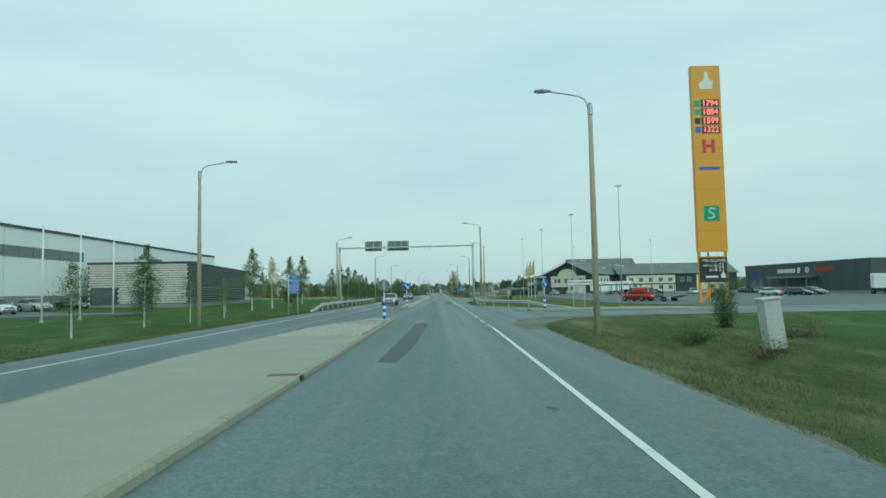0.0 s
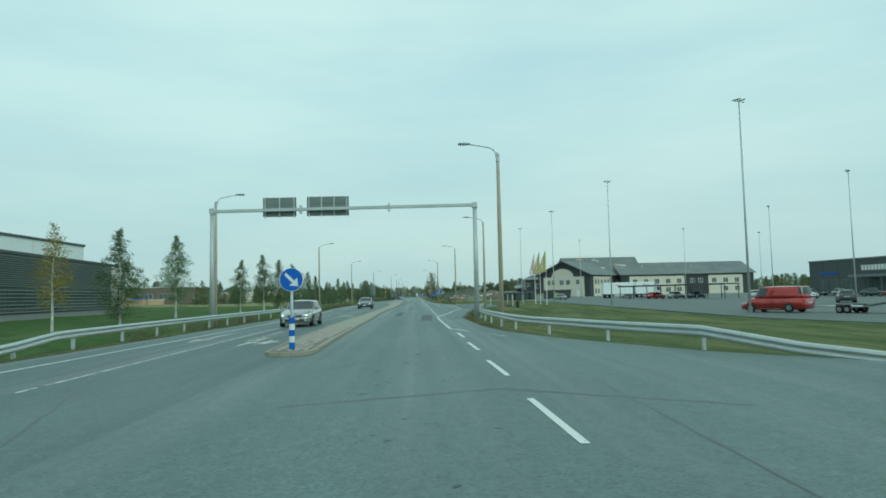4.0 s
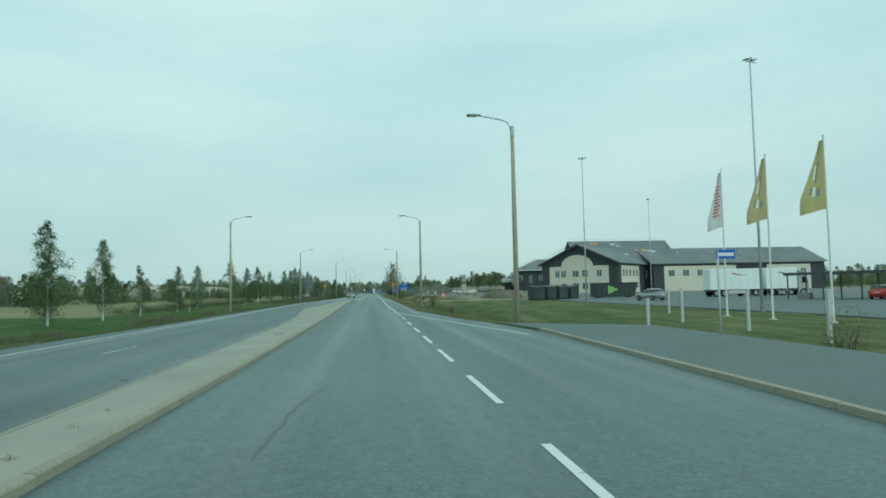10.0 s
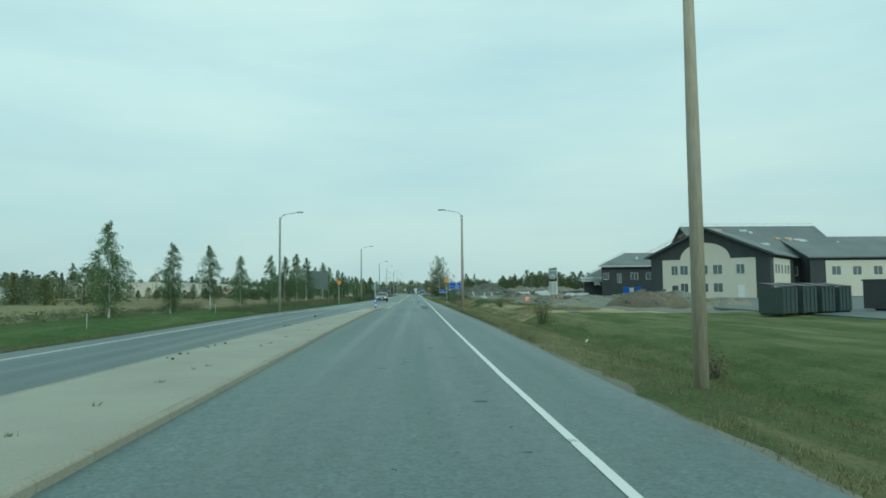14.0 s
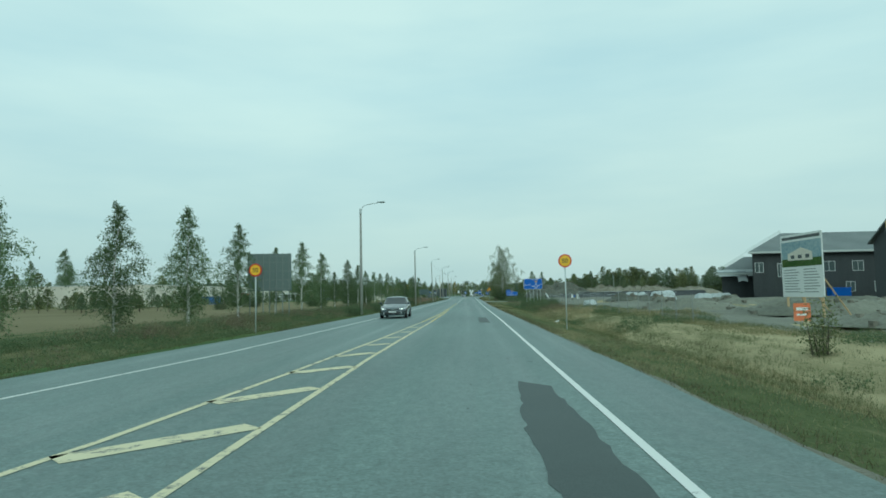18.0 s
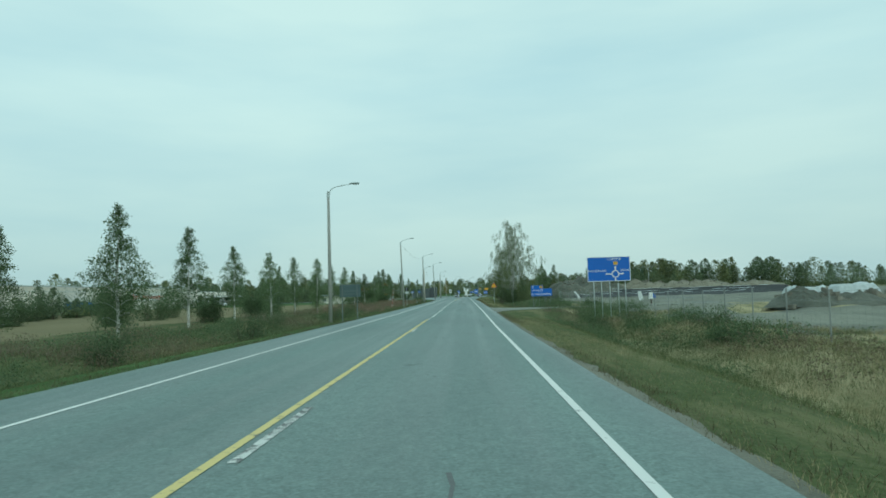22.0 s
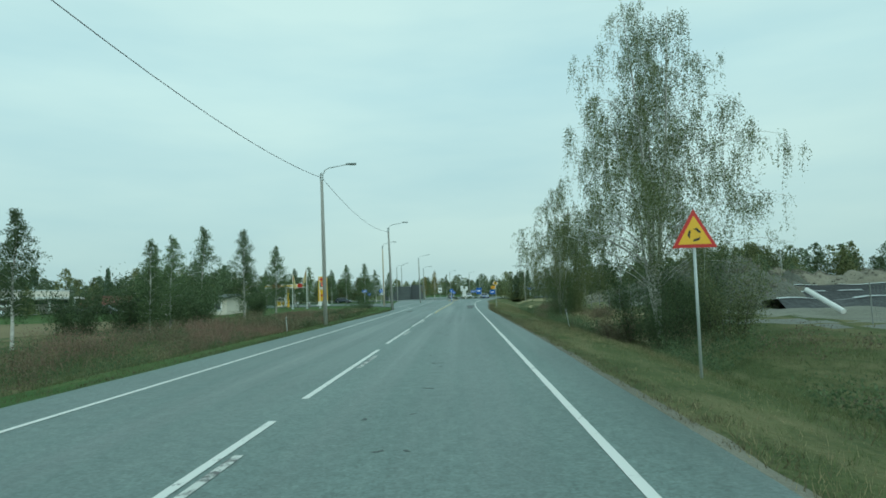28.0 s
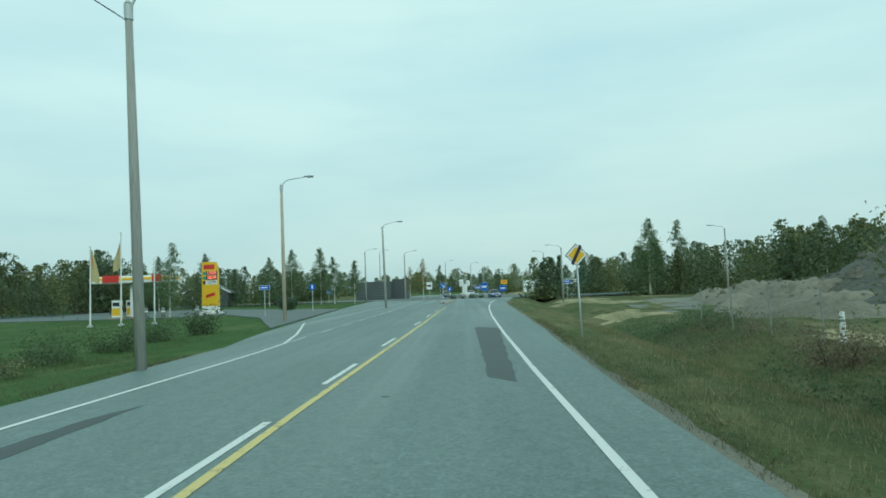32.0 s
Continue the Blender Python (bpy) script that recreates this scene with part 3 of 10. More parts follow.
for y in gy:
    for x in gx:
        z = land(x, y) if y < 700 and abs(x) < 200 else (-0.3 if x > 0 else 1.0)
        for poly, height_at, reach in BANKS if not edge_l(y) <= x <= edge_r(y) else ():
            if min(p[0] for p in poly) - reach < x < max(p[0] for p in poly) + reach and min(p[1] for p in poly) - reach < y < max(p[1] for p in poly) + reach:
                away = 0.0 if inside(x, y, poly) else min(off_line(x, y, p, q) for p, q in zip(poly, poly[1:] + poly[:1]))
                if away < reach:
                    z += (height_at - 0.05 - z) * (1 - away / reach) ** 0.7
        for poly, height_at, _ in SIDE_ROADS if not edge_l(y) <= x <= edge_r(y) else ():
            if inside(x, y, poly):
                z = min(z, height_at - 0.12)
        gv.append((x, y, z))
nx = len(gx)
for j in range(len(gy) - 1):
    for i in range(nx - 1):
        gf.append((j * nx + i, j * nx + i + 1, (j + 1) * nx + i + 1, (j + 1) * nx + i))
        gm.append(cover((gx[i] + gx[i + 1]) / 2, (gy[j] + gy[j + 1]) / 2))
me = bpy.data.meshes.new("ground")
me.from_pydata(gv, [], gf)
for m in MATS:
    me.materials.append(m)
me.polygons.foreach_set("material_index", gm)
me.shade_smooth()
ground = tagged(new("ground", me), "grass verges, lawns and fields beside the road", "ground", kind="structure")

# ---- asphalt ----
between = table([(-60, -5.0), (37, -4.0), (62, -3.6), (130, -3.6), (180, -4.9), (205, -4.6), (236, -3.8)])
for y0, y1, coat_m, what, from_x, to_x in ((-60, 236, ASPHALT, "dark grey asphalt road with wheel tracks", between, None),
                                           (-60, 236, ASPHALT_DARK, "older darker asphalt road with worn streaks", None, between),
                                           (236, 700, ASPHALT_PALE, "worn paler asphalt road with wheel tracks", None, None)):
    ys = list(range(y0, y1 + 1, 4))
    g = Geo()
    rows = [(from_x(y) if from_x else edge_l(y) - 0.05 + 0.12 * noise.noise((y * 0.7, 0, 0)), to_x(y) if to_x else edge_r(y) + 0.05 + 0.12 * noise.noise((y * 0.7, 5, 0)), y) for y in ys]
    vs = []
    for a, b, y in rows:
        vs += [(a, y, 0), (b, y, 0), (a - 0.08, y, -0.25), (b + 0.08, y, -0.25)]
    fs = []
    for i in range(len(ys) - 1):
        k = 4 * i
        fs += [(k, k + 1, k + 5, k + 4), (k + 2, k, k + 4, k + 6), (k + 1, k + 3, k + 7, k + 5)]
    g.add(vs, fs)
    whole("road", g, coat_m, what, "road", kind="structure")
for poly, height_at, name in SIDE_ROADS:
    g = Geo().prism(poly, height_at - 0.2, height_at - (0.006 if name == "side_road" else 0.0))
    whole(name, g, ASPHALT if name == "side_road" else ASPHALT_OLD, "grey asphalt surface beside the main road", "road", kind="structure")
g = Geo().prism([(-7.5, 560), (40, 556), (90, 548), (140, 540), (140, 549), (90, 557), (40, 566), (20, 590), (9, 620), (-16, 620), (-40, 590), (-80, 585), (-80, 576), (-40, 578), (-20, 574)], -0.2, 0.008)
whole("cross_road", g, ASPHALT_OLD, "asphalt crossing road at the roundabout", "road", kind="structure")
g = Geo().prism([(5.42, 119.5), (9.8, 121.2), (10.4, 128), (10.6, 146), (6.2, 146)], -0.3, 0.085)
g.add([(5.15, 115.4, 0.004), (7.2, 115.5, 0.004), (9.8, 121.2, 0.084), (5.42, 119.5, 0.084), (9.8, 121.2, -0.3), (7.2, 115.5, -0.3), (5.42, 119.5, -0.3), (5.15, 115.4, -0.3)], [(0, 1, 2, 3), (1, 5, 4, 2), (0, 3, 6, 7)])
g.add([(6.2, 146, 0.084), (10.6, 146, 0.084), (6.0, 152, 0.003), (10.6, 146, -0.3), (6.0, 152, -0.3), (6.2, 146, -0.3)], [(0, 1, 2), (1, 3, 4, 2), (0, 2, 4, 5)])
whole("bus_stop_platform", g, ASPHALT_OLD, "raised asphalt waiting platform with a pale kerb edge", "pavement", kind="structure")
# gravel drive to the building site
g = Geo().prism(DRIVE, -0.8, -0.032)
whole("gravel_drive", g, DRIVEWAY, "pale gravel drive to the building site", "road", kind="structure")


# gravel shoulders
for fn, way in ((edge_r, 1), (edge_l, -1)):
    g = Geo()
    sy = [v * 0.6 for v in range(-40, 900)]
    vs = []
    for y in sy:
        w = 0.36 + 0.20 * noise.noise((y * 0.35, way * 7, 0)) + 0.26 * noise.noise((y * 1.7, way * 3, 0))
        e = fn(y)
        vs += [(e - way * 0.12, y, -0.008), (e + way * max(0.08, w) * 0.6, y, -0.05), (e + way * max(0.12, w * 1.15), y, land(e + way * max(0.12, w * 1.15), y) - 0.02)]
    for i in range(len(sy) - 1):
        if (31 < sy[i] < 72 and way > 0) or (119 < sy[i] < 147 and way > 0) or (sy[i] > 468 and way < 0):
            continue
        k = 3 * i
        fs = [(k, k + 1, k + 4, k + 3), (k + 1, k + 2, k + 5, k + 4)]
        g.f += fs if way > 0 else [q[::-1] for q in fs]
    g.v = vs
    whole("gravel_shoulder", g, SHOULDER, "narrow crumbling gravel shoulder along the asphalt", "road", kind="structure")


def blob(pts, z, material, name, label, step=0.35, rough=0.07, depth=0.002):
    """A flat patch with an uneven outline."""
    ring = []
    for (x0, y0), (x1, y1) in zip(pts, pts[1:] + pts[:1]):
        n = max(2, int(math.hypot(x1 - x0, y1 - y0) / step))
        for k in range(n):
            x, y = x0 + (x1 - x0) * k / n, y0 + (y1 - y0) * k / n
            ring.append((x + rough * noise.noise((x * 2, y * 2, 1)), y + rough * 2 * noise.noise((x * 2, y * 2, 7))))
    return whole(name, Geo().prism(ring, z - depth, z), material, label, "road repair", kind="structure")


for pts in ([(-1.95, 15.0), (-1.5, 14.8), (-1.25, 20), (-1.05, 31.5), (-1.3, 33.2), (-1.7, 33), (-1.8, 24)],
            [(-1.75, 94.3), (-1.2, 93.6), (-1.05, 103.8), (-1.65, 104.2)],
            [(0.25, 84), (0.95, 84), (1.25, 94.5), (0.8, 95.6), (0.45, 94.0)],
            [(0.62, 236.2), (0.85, 235.0), (1.15, 235.2), (1.35, 242), (1.25, 248.8), (0.75, 249.4), (0.55, 246)],
            [(0.4, 273), (1.0, 273), (0.95, 280.6), (0.45, 280.6)],
            [(0.75, 459), (1.2, 458.2), (1.75, 473.6), (0.8, 474.6)],
            [(-5.0, 452), (-4.5, 452), (-4.6, 457), (-4.9, 456)]):
    if pts:
        blob(pts, 0.004, ASPHALT_NEW, "asphalt_patch", "dark fresh asphalt patch in the road")
# dark blots of tar across the lane
rs_ = random.Random(5)
g = Geo()
for k in range(230):
    x, y, r = -3.0 + 6.2 * rs_.random(), 88.2 + rs_.gauss(0, 0.26), 0.012 + 0.05 * rs_.random() ** 2
    if noise.noise((x * 1.3, y * 0.4, 2)) < -0.05:
        continue
    g.prism([(x + r * math.cos(q) * (0.5 + rs_.random()), y + 2.2 * r * math.sin(q) * (0.5 + rs_.random())) for q in (0, 0.9, 1.8, 2.7, 3.6, 4.5, 5.4)], 0.002, 0.0045 + 0.00002 * k)
whole("tar_blots", g, ASPHALT_NEW, "dark blots of tar across the worn asphalt", "road", kind="stuff")
# pits and hairline cracks where the wheels have worn the lane
g = Geo()
for k in range(620):
    y = 2 + 470 * rs_.random()
    x = rs_.choice((-0.75, -0.3, 0.35, 0.95)) + rs_.gauss(0, 0.22)
    if noise.noise((x * 0.5, y * 0.045, 30)) < 0.02:
        continue
    r = 0.014 + 0.055 * rs_.random() ** 2.5
    turn_ = rs_.random() * 3.1
    ca, sa = math.cos(turn_), math.sin(turn_)
    ring = [(r * math.cos(q) * (0.5 + rs_.random()) * 1.9, r * math.sin(q) * (0.4 + rs_.random())) for q in (0, 0.9, 1.8, 2.7, 3.6, 4.5, 5.4)]
    g.prism([(x + ca * u - sa * v, y + sa * u + ca * v) for u, v in ring], 0.001, 0.0026 + 0.000002 * k)
whole("road_pits", g, ASPHALT_NEW, "small dark pits and cracks in the worn lane", "road", kind="stuff")
# clods of earth dropped on the island
g = Geo()
for k in range(15):
    x, y, r = -5.85 + rs_.gauss(0, 0.12), rs_.choice((193.3, 196.3, 196.8, 206.2, 217.2)) + rs_.gauss(0, 0.6), 0.02 + 0.06 * rs_.random() ** 2
    g.prism([(x + r * math.cos(q) * (0.7 + 0.5 * rs_.random()), y + r * math.sin(q) * (0.7 + 0.5 * rs_.random())) for q in (0, 1.05, 2.1, 3.14, 4.2, 5.25)], 0.10, 0.115 + r * (0.4 + 0.5 * rs_.random()))
whole("earth_clods", g, ASPHALT_NEW, "dark clods of earth on the traffic island", "earth", kind="stuff")
blob([(4.0, 35.8), (2.95, 31.0), (2.85, 28.9), (3.0, 27.3), (3.05, 26.2), (3.7, 26.3), (4.0, 28.2), (4.5, 30.5), (5.65, 33.35), (7.05, 36.1), (9.3, 37.3), (12.2, 38.45), (13.0, 39.6), (8.4, 39.3), (5.9, 37.7)], 0.004, SHOULDER, "gravel_edge", "loose gravel at the corner of the side road", 0.3, 0.2, 0.25)
# sealed cracks
for pts, w in (([(-1.0, 79), (-0.85, 73), (-0.5, 68), (0.2, 65)], 0.05), ([(3.26, 55.3), (3.02, 47.6), (2.9, 41), (3.03, 38.2)], 0.035), ([(1.6, 47.8), (3.4, 46.9), (4.4, 45.8), (7.0, 45.2)], 0.03), ([(-7, 57.8), (-4.3, 49.8), (-3, 47.5), (0.5, 45.8)], 0.035),
               ([(-2.05, 366.5), (-2.1, 372), (-2.3, 379)], 0.05),
               ([(-1.2, 128.5), (-1.1, 131.5), (-0.8, 133.5)], 0.04), ([(-1.75, 154.8), (-1.82, 155.9), (-1.7, 157.3)], 0.04), ([(-2.4, 57), (-1.8, 58.2), (-1.0, 60)], 0.05), ([(-2.0, 53), (1.4, 54.2), (4.6, 52)], 0.06),
               ([(-8, 292.5), (-2.6, 292.6), (0.2, 293), (2.4, 292.8)], 0.022), ([(-0.2, 296), (0.15, 300), (0.0, 306)], 0.05), ([(-1.3, 334), (-0.9, 338.5), (-0.8, 343)], 0.03)):
    g = Geo()
    for (x0, y0), (x1, y1) in zip(pts, pts[1:]):
        n = 14
        for k in range(n):
            a, b = k / n, (k + 1) / n
            jit = [0.06 * noise.noise((x0 + y0 * 3 + q * 9, y1, 0)) for q in (a, b)]
            p, q = (x0 + (x1 - x0) * a + jit[0], y0 + (y1 - y0) * a + jit[0]), (x0 + (x1 - x0) * b + jit[1], y0 + (y1 - y0) * b + jit[1])
            nx_, ny_ = -(q[1] - p[1]), q[0] - p[0]
            s = w * (0.6 + 0.8 * rng.random()) / 2 / max(1e-6, math.hypot(nx_, ny_))
            g.add([(p[0] - nx_ * s, p[1] - ny_ * s, 0.003), (q[0] - nx_ * s, q[1] - ny_ * s, 0.003), (q[0] + nx_ * s, q[1] + ny_ * s, 0.003), (p[0] + nx_ * s, p[1] + ny_ * s, 0.003)], [(0, 3, 2, 1)])
    whole("sealed_crack", g, TAR, "dark crack across the worn asphalt", "road", kind="structure")

# ---- road markings ----
def stripe(name, pts, w, material, label="painted line on the asphalt", z=0.006):
    g = Geo()
    for (x0, y0), (x1, y1) in zip(pts, pts[1:]):
        n = max(1, int(math.hypot(x1 - x0, y1 - y0) / 6))
        for k in range(n):
            p = (x0 + (x1 - x0) * k / n, y0 + (y1 - y0) * k / n)
            q = (x0 + (x1 - x0) * (k + 1) / n, y0 + (y1 - y0) * (k + 1) / n)
            ax, ay = -(q[1] - p[1]), q[0] - p[0]
            s = w / 2 / math.hypot(ax, ay)
            g.add([(p[0] + ax * s, p[1] + ay * s, z), (p[0] - ax * s, p[1] - ay * s, z), (q[0] - ax * s, q[1] - ay * s, z), (q[0] + ax * s, q[1] + ay * s, z)], [(0, 1, 2, 3)])
    return whole(name, g, material, label, "road marking", kind="structure")


W = 0.11
stripe("edge_line", [(1.45, -60), (1.5, 5), (1.62, 14), (1.75, 25), (1.77, 28.3)], W, PAINT)
stripe("edge_line", [(line_l(y), y) for y in range(-60, 130, 10)], W, PAINT)
stripe("edge_line", [(line_l(y), y) for y in range(130, 469, 9)] + [(-5.62, 466), (-5.72, 468.9)], W, PAINT)
for y in (28.9, 32.6, 38.3, 44.2, 50.1, 55.9, 61.8, 67.4):
    stripe("lane_dash", [(1.76, y), (1.70, y + (1.6 if y < 30 else 3.0))], W, PAINT, "short white dash between the lanes")
stripe("lane_dash", [(3.3, 67.6), (2.9, 69.2)], W, PAINT_WORN)
stripe("lane_dash", [(2.75, 69.9), (2.6, 70.4)], W, PAINT_WORN)
stripe("edge_line", [(2.30, 71.3), (1.56, 73.9), (1.52, 80), (1.46, 86.4), (1.5, 90.2)], W, PAINT)
stripe("edge_line", [(1.5, 90.2), (2.64, 97.9), (3.2, 103), (5.02, 116.7)], W, PAINT)
for y in (92.2, 98.2, 103.9, 109.4, 114.4, 120.2, 125.6, 131.0, 136.4, 141.6, 146.8, 152.2, 158.1, 163.8):
    stripe("lane_dash", [(1.58 if y < 120 else 1.72, y), (1.60 if y < 120 else 1.71, y + 3.0)], W, PAINT, "short white dash between the lanes")
stripe("edge_line", [(5.3, 144), (3.62, 155.5), (3.06, 159.7), (2.62, 162.6), (1.70, 168.6), (1.54, 190), (1.54, 205), (1.66, 240), (1.74, 275), (1.66, 300), (1.6, 330), (1.7, 360), (1.7, 415), (1.67, 460), (1.75, 470), (2.0, 485), (2.5, 502), (3.4, 520), (5, 540)], W, PAINT)
stripe("lane_dash", [(4.9, 115.6), (5.2, 117.2)], W, PAINT_WORN)
# left carriageway
stripe("lane_line", [(-7.2, 55), (-7.35, 72), (-7.35, 88)], W, PAINT_WORN)
stripe("lane_line", [(-6.4, 68), (-6.4, 75)], W, PAINT_WORN)
for y in (92.2, 97.8, 106, 109.2, 119.6, 130, 141):
    stripe("lane_dash", [(-7.55, y), (-7.5, y + 2.7)], W, PAINT_WORN, "short white dash between the lanes")


def arrow(x, y, length, side):
    """A lane arrow for the oncoming traffic; side 0 straight on, 1 turning."""
    g = Geo()
    a = [(x - 0.09, y), (x + 0.09, y), (x + 0.09, y + length), (x - 0.09, y + length)]
    g.prism(a, 0.004, 0.007)
    if side:
        g.prism([(x + 0.09, y + 0.9), (x + 0.55, y + 1.0), (x + 0.5, y - 0.3), (x + 1.1, y + 1.6), (x + 0.5, y + 2.6), (x + 0.55, y + 1.6), (x + 0.09, y + 1.7)], 0.004, 0.007)
    else:
        g.prism([(x - 0.4, y), (x, y - 1.8), (x + 0.4, y)], 0.004, 0.007)
    whole("lane_arrow", g, PAINT_WORN, "worn white lane arrow on the asphalt", "road marking", kind="structure")


for x, y, s in ((-6.1, 66, 1), (-8.6, 70, 0), (-6.2, 96.5, 1), (-8.9, 97.5, 0), (-6.5, 124.3, 1), (-8.9, 125.5, 0)):
    arrow(x, y, 4.2, s)
# hatched wedge and centre line
stripe("wedge_line", [(-2.62, 239.4), (-2.66, 254), (-2.5, 266), (-2.34, 275)], 0.12, CREAM)
stripe("wedge_line", [(-2.34, 275), (-2.22, 290), (-2.2, 297.3)], 0.12, YELLOW)
stripe("wedge_line", [(-5.1, 237.2), (-4.81, 240.4), (-4.3, 245), (-3.88, 251.4), (-3.35, 262), (-2.85, 275)], 0.12, CREAM)
stripe("centre_line", [(-2.85, 275), (-2.45, 290), (-2.38, 303), (-2.25, 331), (-2.2, 341.6)], 0.12, YELLOW)
for xa, ya, xb, yb in ((-4.8, 240.5, -2.8, 242.9), (-4.3, 244.1, -2.8, 245.7), (-4.05, 247.5, -2.8, 249.0), (-3.85, 251.2, -2.75, 252.3), (-3.65, 254.8, -2.75, 255.7), (-3.4, 258.4, -2.7, 259), (-3.25, 261.7, -2.65, 262.3), (-3.1, 265.2, -2.6, 265.6), (-3.0, 269.0, -2.55, 269.3)):
    stripe("wedge_stripe", [(xa, ya), (xb, yb)], 0.42, CREAM, "faded slanting stripe of the painted wedge")
stripe("centre_dash", [(-2.18, 298.9), (-2.16, 302.4)], 0.12, YELLOW)
for y in (306.5, 327.8, 339.9):
    stripe("centre_dash", [(-2.14, y), (-2.12, y + 3.1)], 0.12, PAINT_WORN)
for y in (344.6, 356.6, 368.8, 381.2, 392.6, 403.2, 414.3, 425.1, 436.8):
    off = 0.13 if y < 360 else 0.0
    stripe("centre_dash", [(-2.24 + off, y), (-2.22 + off, y + 8.8)], W, PAINT, "long white centre line dash")
    if y > 350:
        stripe("centre_dash", [(-2.06 + 0.6 * off, y + 4.2), (-2.04 + 0.6 * off, y + 7.0)], 0.10, PAINT_WORN, "half worn older dash beside the centre line")
stripe("centre_dash", [(-2.3, 449.5), (-2.2, 455.4)], W, PAINT)
for y in (458.7, 466.5, 478, 487, 497):
    stripe("centre_dash", [(-2.2 + (y - 458) * 0.01, y), (-2.14 + (y - 458) * 0.01, y + 3.2)], W, PAINT)
stripe("centre_line", [(-2.02, 446.5), (-2.0, 456), (-1.85, 466), (-1.65, 480), (-1.5, 495), (-1.3, 510)], 0.12, YELLOW)
stripe("edge_line", [(-5.72, 468.9), (-6.6, 474), (-8.9, 484.7)], W, PAINT)
for i in range(9):
    stripe("lane_dash", [(-5.7, 469.5 + 5 * i), (-5.72, 472 + 5 * i)], 0.1, PAINT_WORN)

# ---- islands ----
def island(ring_r, ring_l, cobbles, name):
    """A raised island between two edge functions given as rows of (y, x), with kerb stones all round."""
    r, l = table(ring_r), table(ring_l)
    y0, y1 = ring_r[0][0], ring_r[-1][0]
    top = thing(name, "raised traffic island with pale concrete kerbs", "traffic island", kind="structure")
    yy = list(np.arange(y0, y1, 1.0)) + [y1]
    g = Geo()
    for a, b in zip(yy, yy[1:]):
        stone = any(c0 <= a < c1 for c0, c1 in cobbles)
        if not stone:
            g.add([(l(a) + 0.128, a, 0.107), (r(a) - 0.128, a, 0.107), (r(b) - 0.128, b, 0.107), (l(b) + 0.128, b, 0.107)], [(0, 1, 2, 3)])
    part("paving", g, SLAB, top, "worn pale concrete surface")
    g = Geo()
    for a, b in zip(yy, yy[1:]):
        if any(c0 <= a < c1 for c0, c1 in cobbles):
            g.add([(l(a) + 0.12, a, 0.098), (r(a) - 0.12, a, 0.098), (r(b) - 0.12, b, 0.098), (l(b) + 0.12, b, 0.098)], [(0, 1, 2, 3)])
    for a, b in zip(yy, yy[1:]):
        g.add([(l(a) + 0.05, a, 0.07), (r(a) - 0.05, a, 0.07), (r(b) - 0.05, b, 0.07), (l(b) + 0.05, b, 0.07)], [(0, 1, 2, 3)])
    part("mortar_bed", g, MORTAR, top)
    return top, r, l, yy


def kerbs(top, fn, y0, y1, out, limit):
    """Kerb stones of one metre along an edge; out: which way the road lies."""
    shared = {}
    rest = Geo()
    n = 0
    y = y0
    while y < y1 - 0.2:
        step = min(1.0, y1 - y)
        a = math.atan2(fn(y + step) - fn(y), step)
        slant = int(round(a * 60))
        n += 1
        sect = [(0.0, -0.05), (0.004, 0.085), (0.022, 0.105), (0.12, 0.112), (0.12, -0.05)]
        if n <= limit:
            if slant not in shared:
                ln = math.hypot(1.0, math.tan(slant / 60)) - 0.012
                k = Geo()
                k.add([(-out * p, 0, q) for p, q in sect] + [(-out * p, ln, q) for p, q in sect],
                      [(0, 1, 2, 3, 4), (9, 8, 7, 6, 5)] + [(i, i + 5, (i + 1) % 5 + 5, (i + 1) % 5) for i in range(5)])
                shared[slant] = k.mesh("kerb_stone", KERB)
            ob = new("kerb_stone", shared[slant])
            ob.parent = top
            ob.matrix_basis = pose(fn(y), y, rng.normal(0, 0.004), 0, 0, math.degrees(-a))
        else:
            x0, x1 = fn(y), fn(y + step)
            rest.add([(x0 - out * p, y, q) for p, q in sect] + [(x1 - out * p, y + step - 0.012, q) for p, q in sect],
                     [(0, 1, 2, 3, 4), (9, 8, 7, 6, 5)] + [(i, i + 5, (i + 1) % 5 + 5, (i + 1) % 5) for i in range(5)])
        y += step
    if rest.v:
        tagged(part("kerb_run", rest, KERB, top), kind="stuff")


STONES = []
for k in range(5):
    g = Geo()
    n = 7
    ring = [(math.cos(2 * math.pi * i / n) * 0.10 * (0.8 + 0.4 * rng.random()), math.sin(2 * math.pi * i / n) * 0.08 * (0.8 + 0.4 * rng.random())) for i in range(n)]
    g.add([(x, y, -0.05) for x, y in ring] + [(x * 0.92, y * 0.92, 0.005) for x, y in ring] + [(x * 0.5, y * 0.5, 0.022) for x, y in ring],
          [(i, (i + 1) % n, n + (i + 1) % n, n + i) for i in range(n)] + [(n + i, n + (i + 1) % n, 2 * n + (i + 1) % n, 2 * n + i) for i in range(n)] + [tuple(range(2 * n, 3 * n))])
    STONES.append(g)
STONE_MESH = [g.mesh("cobble", COBBLE, True) for g in STONES]


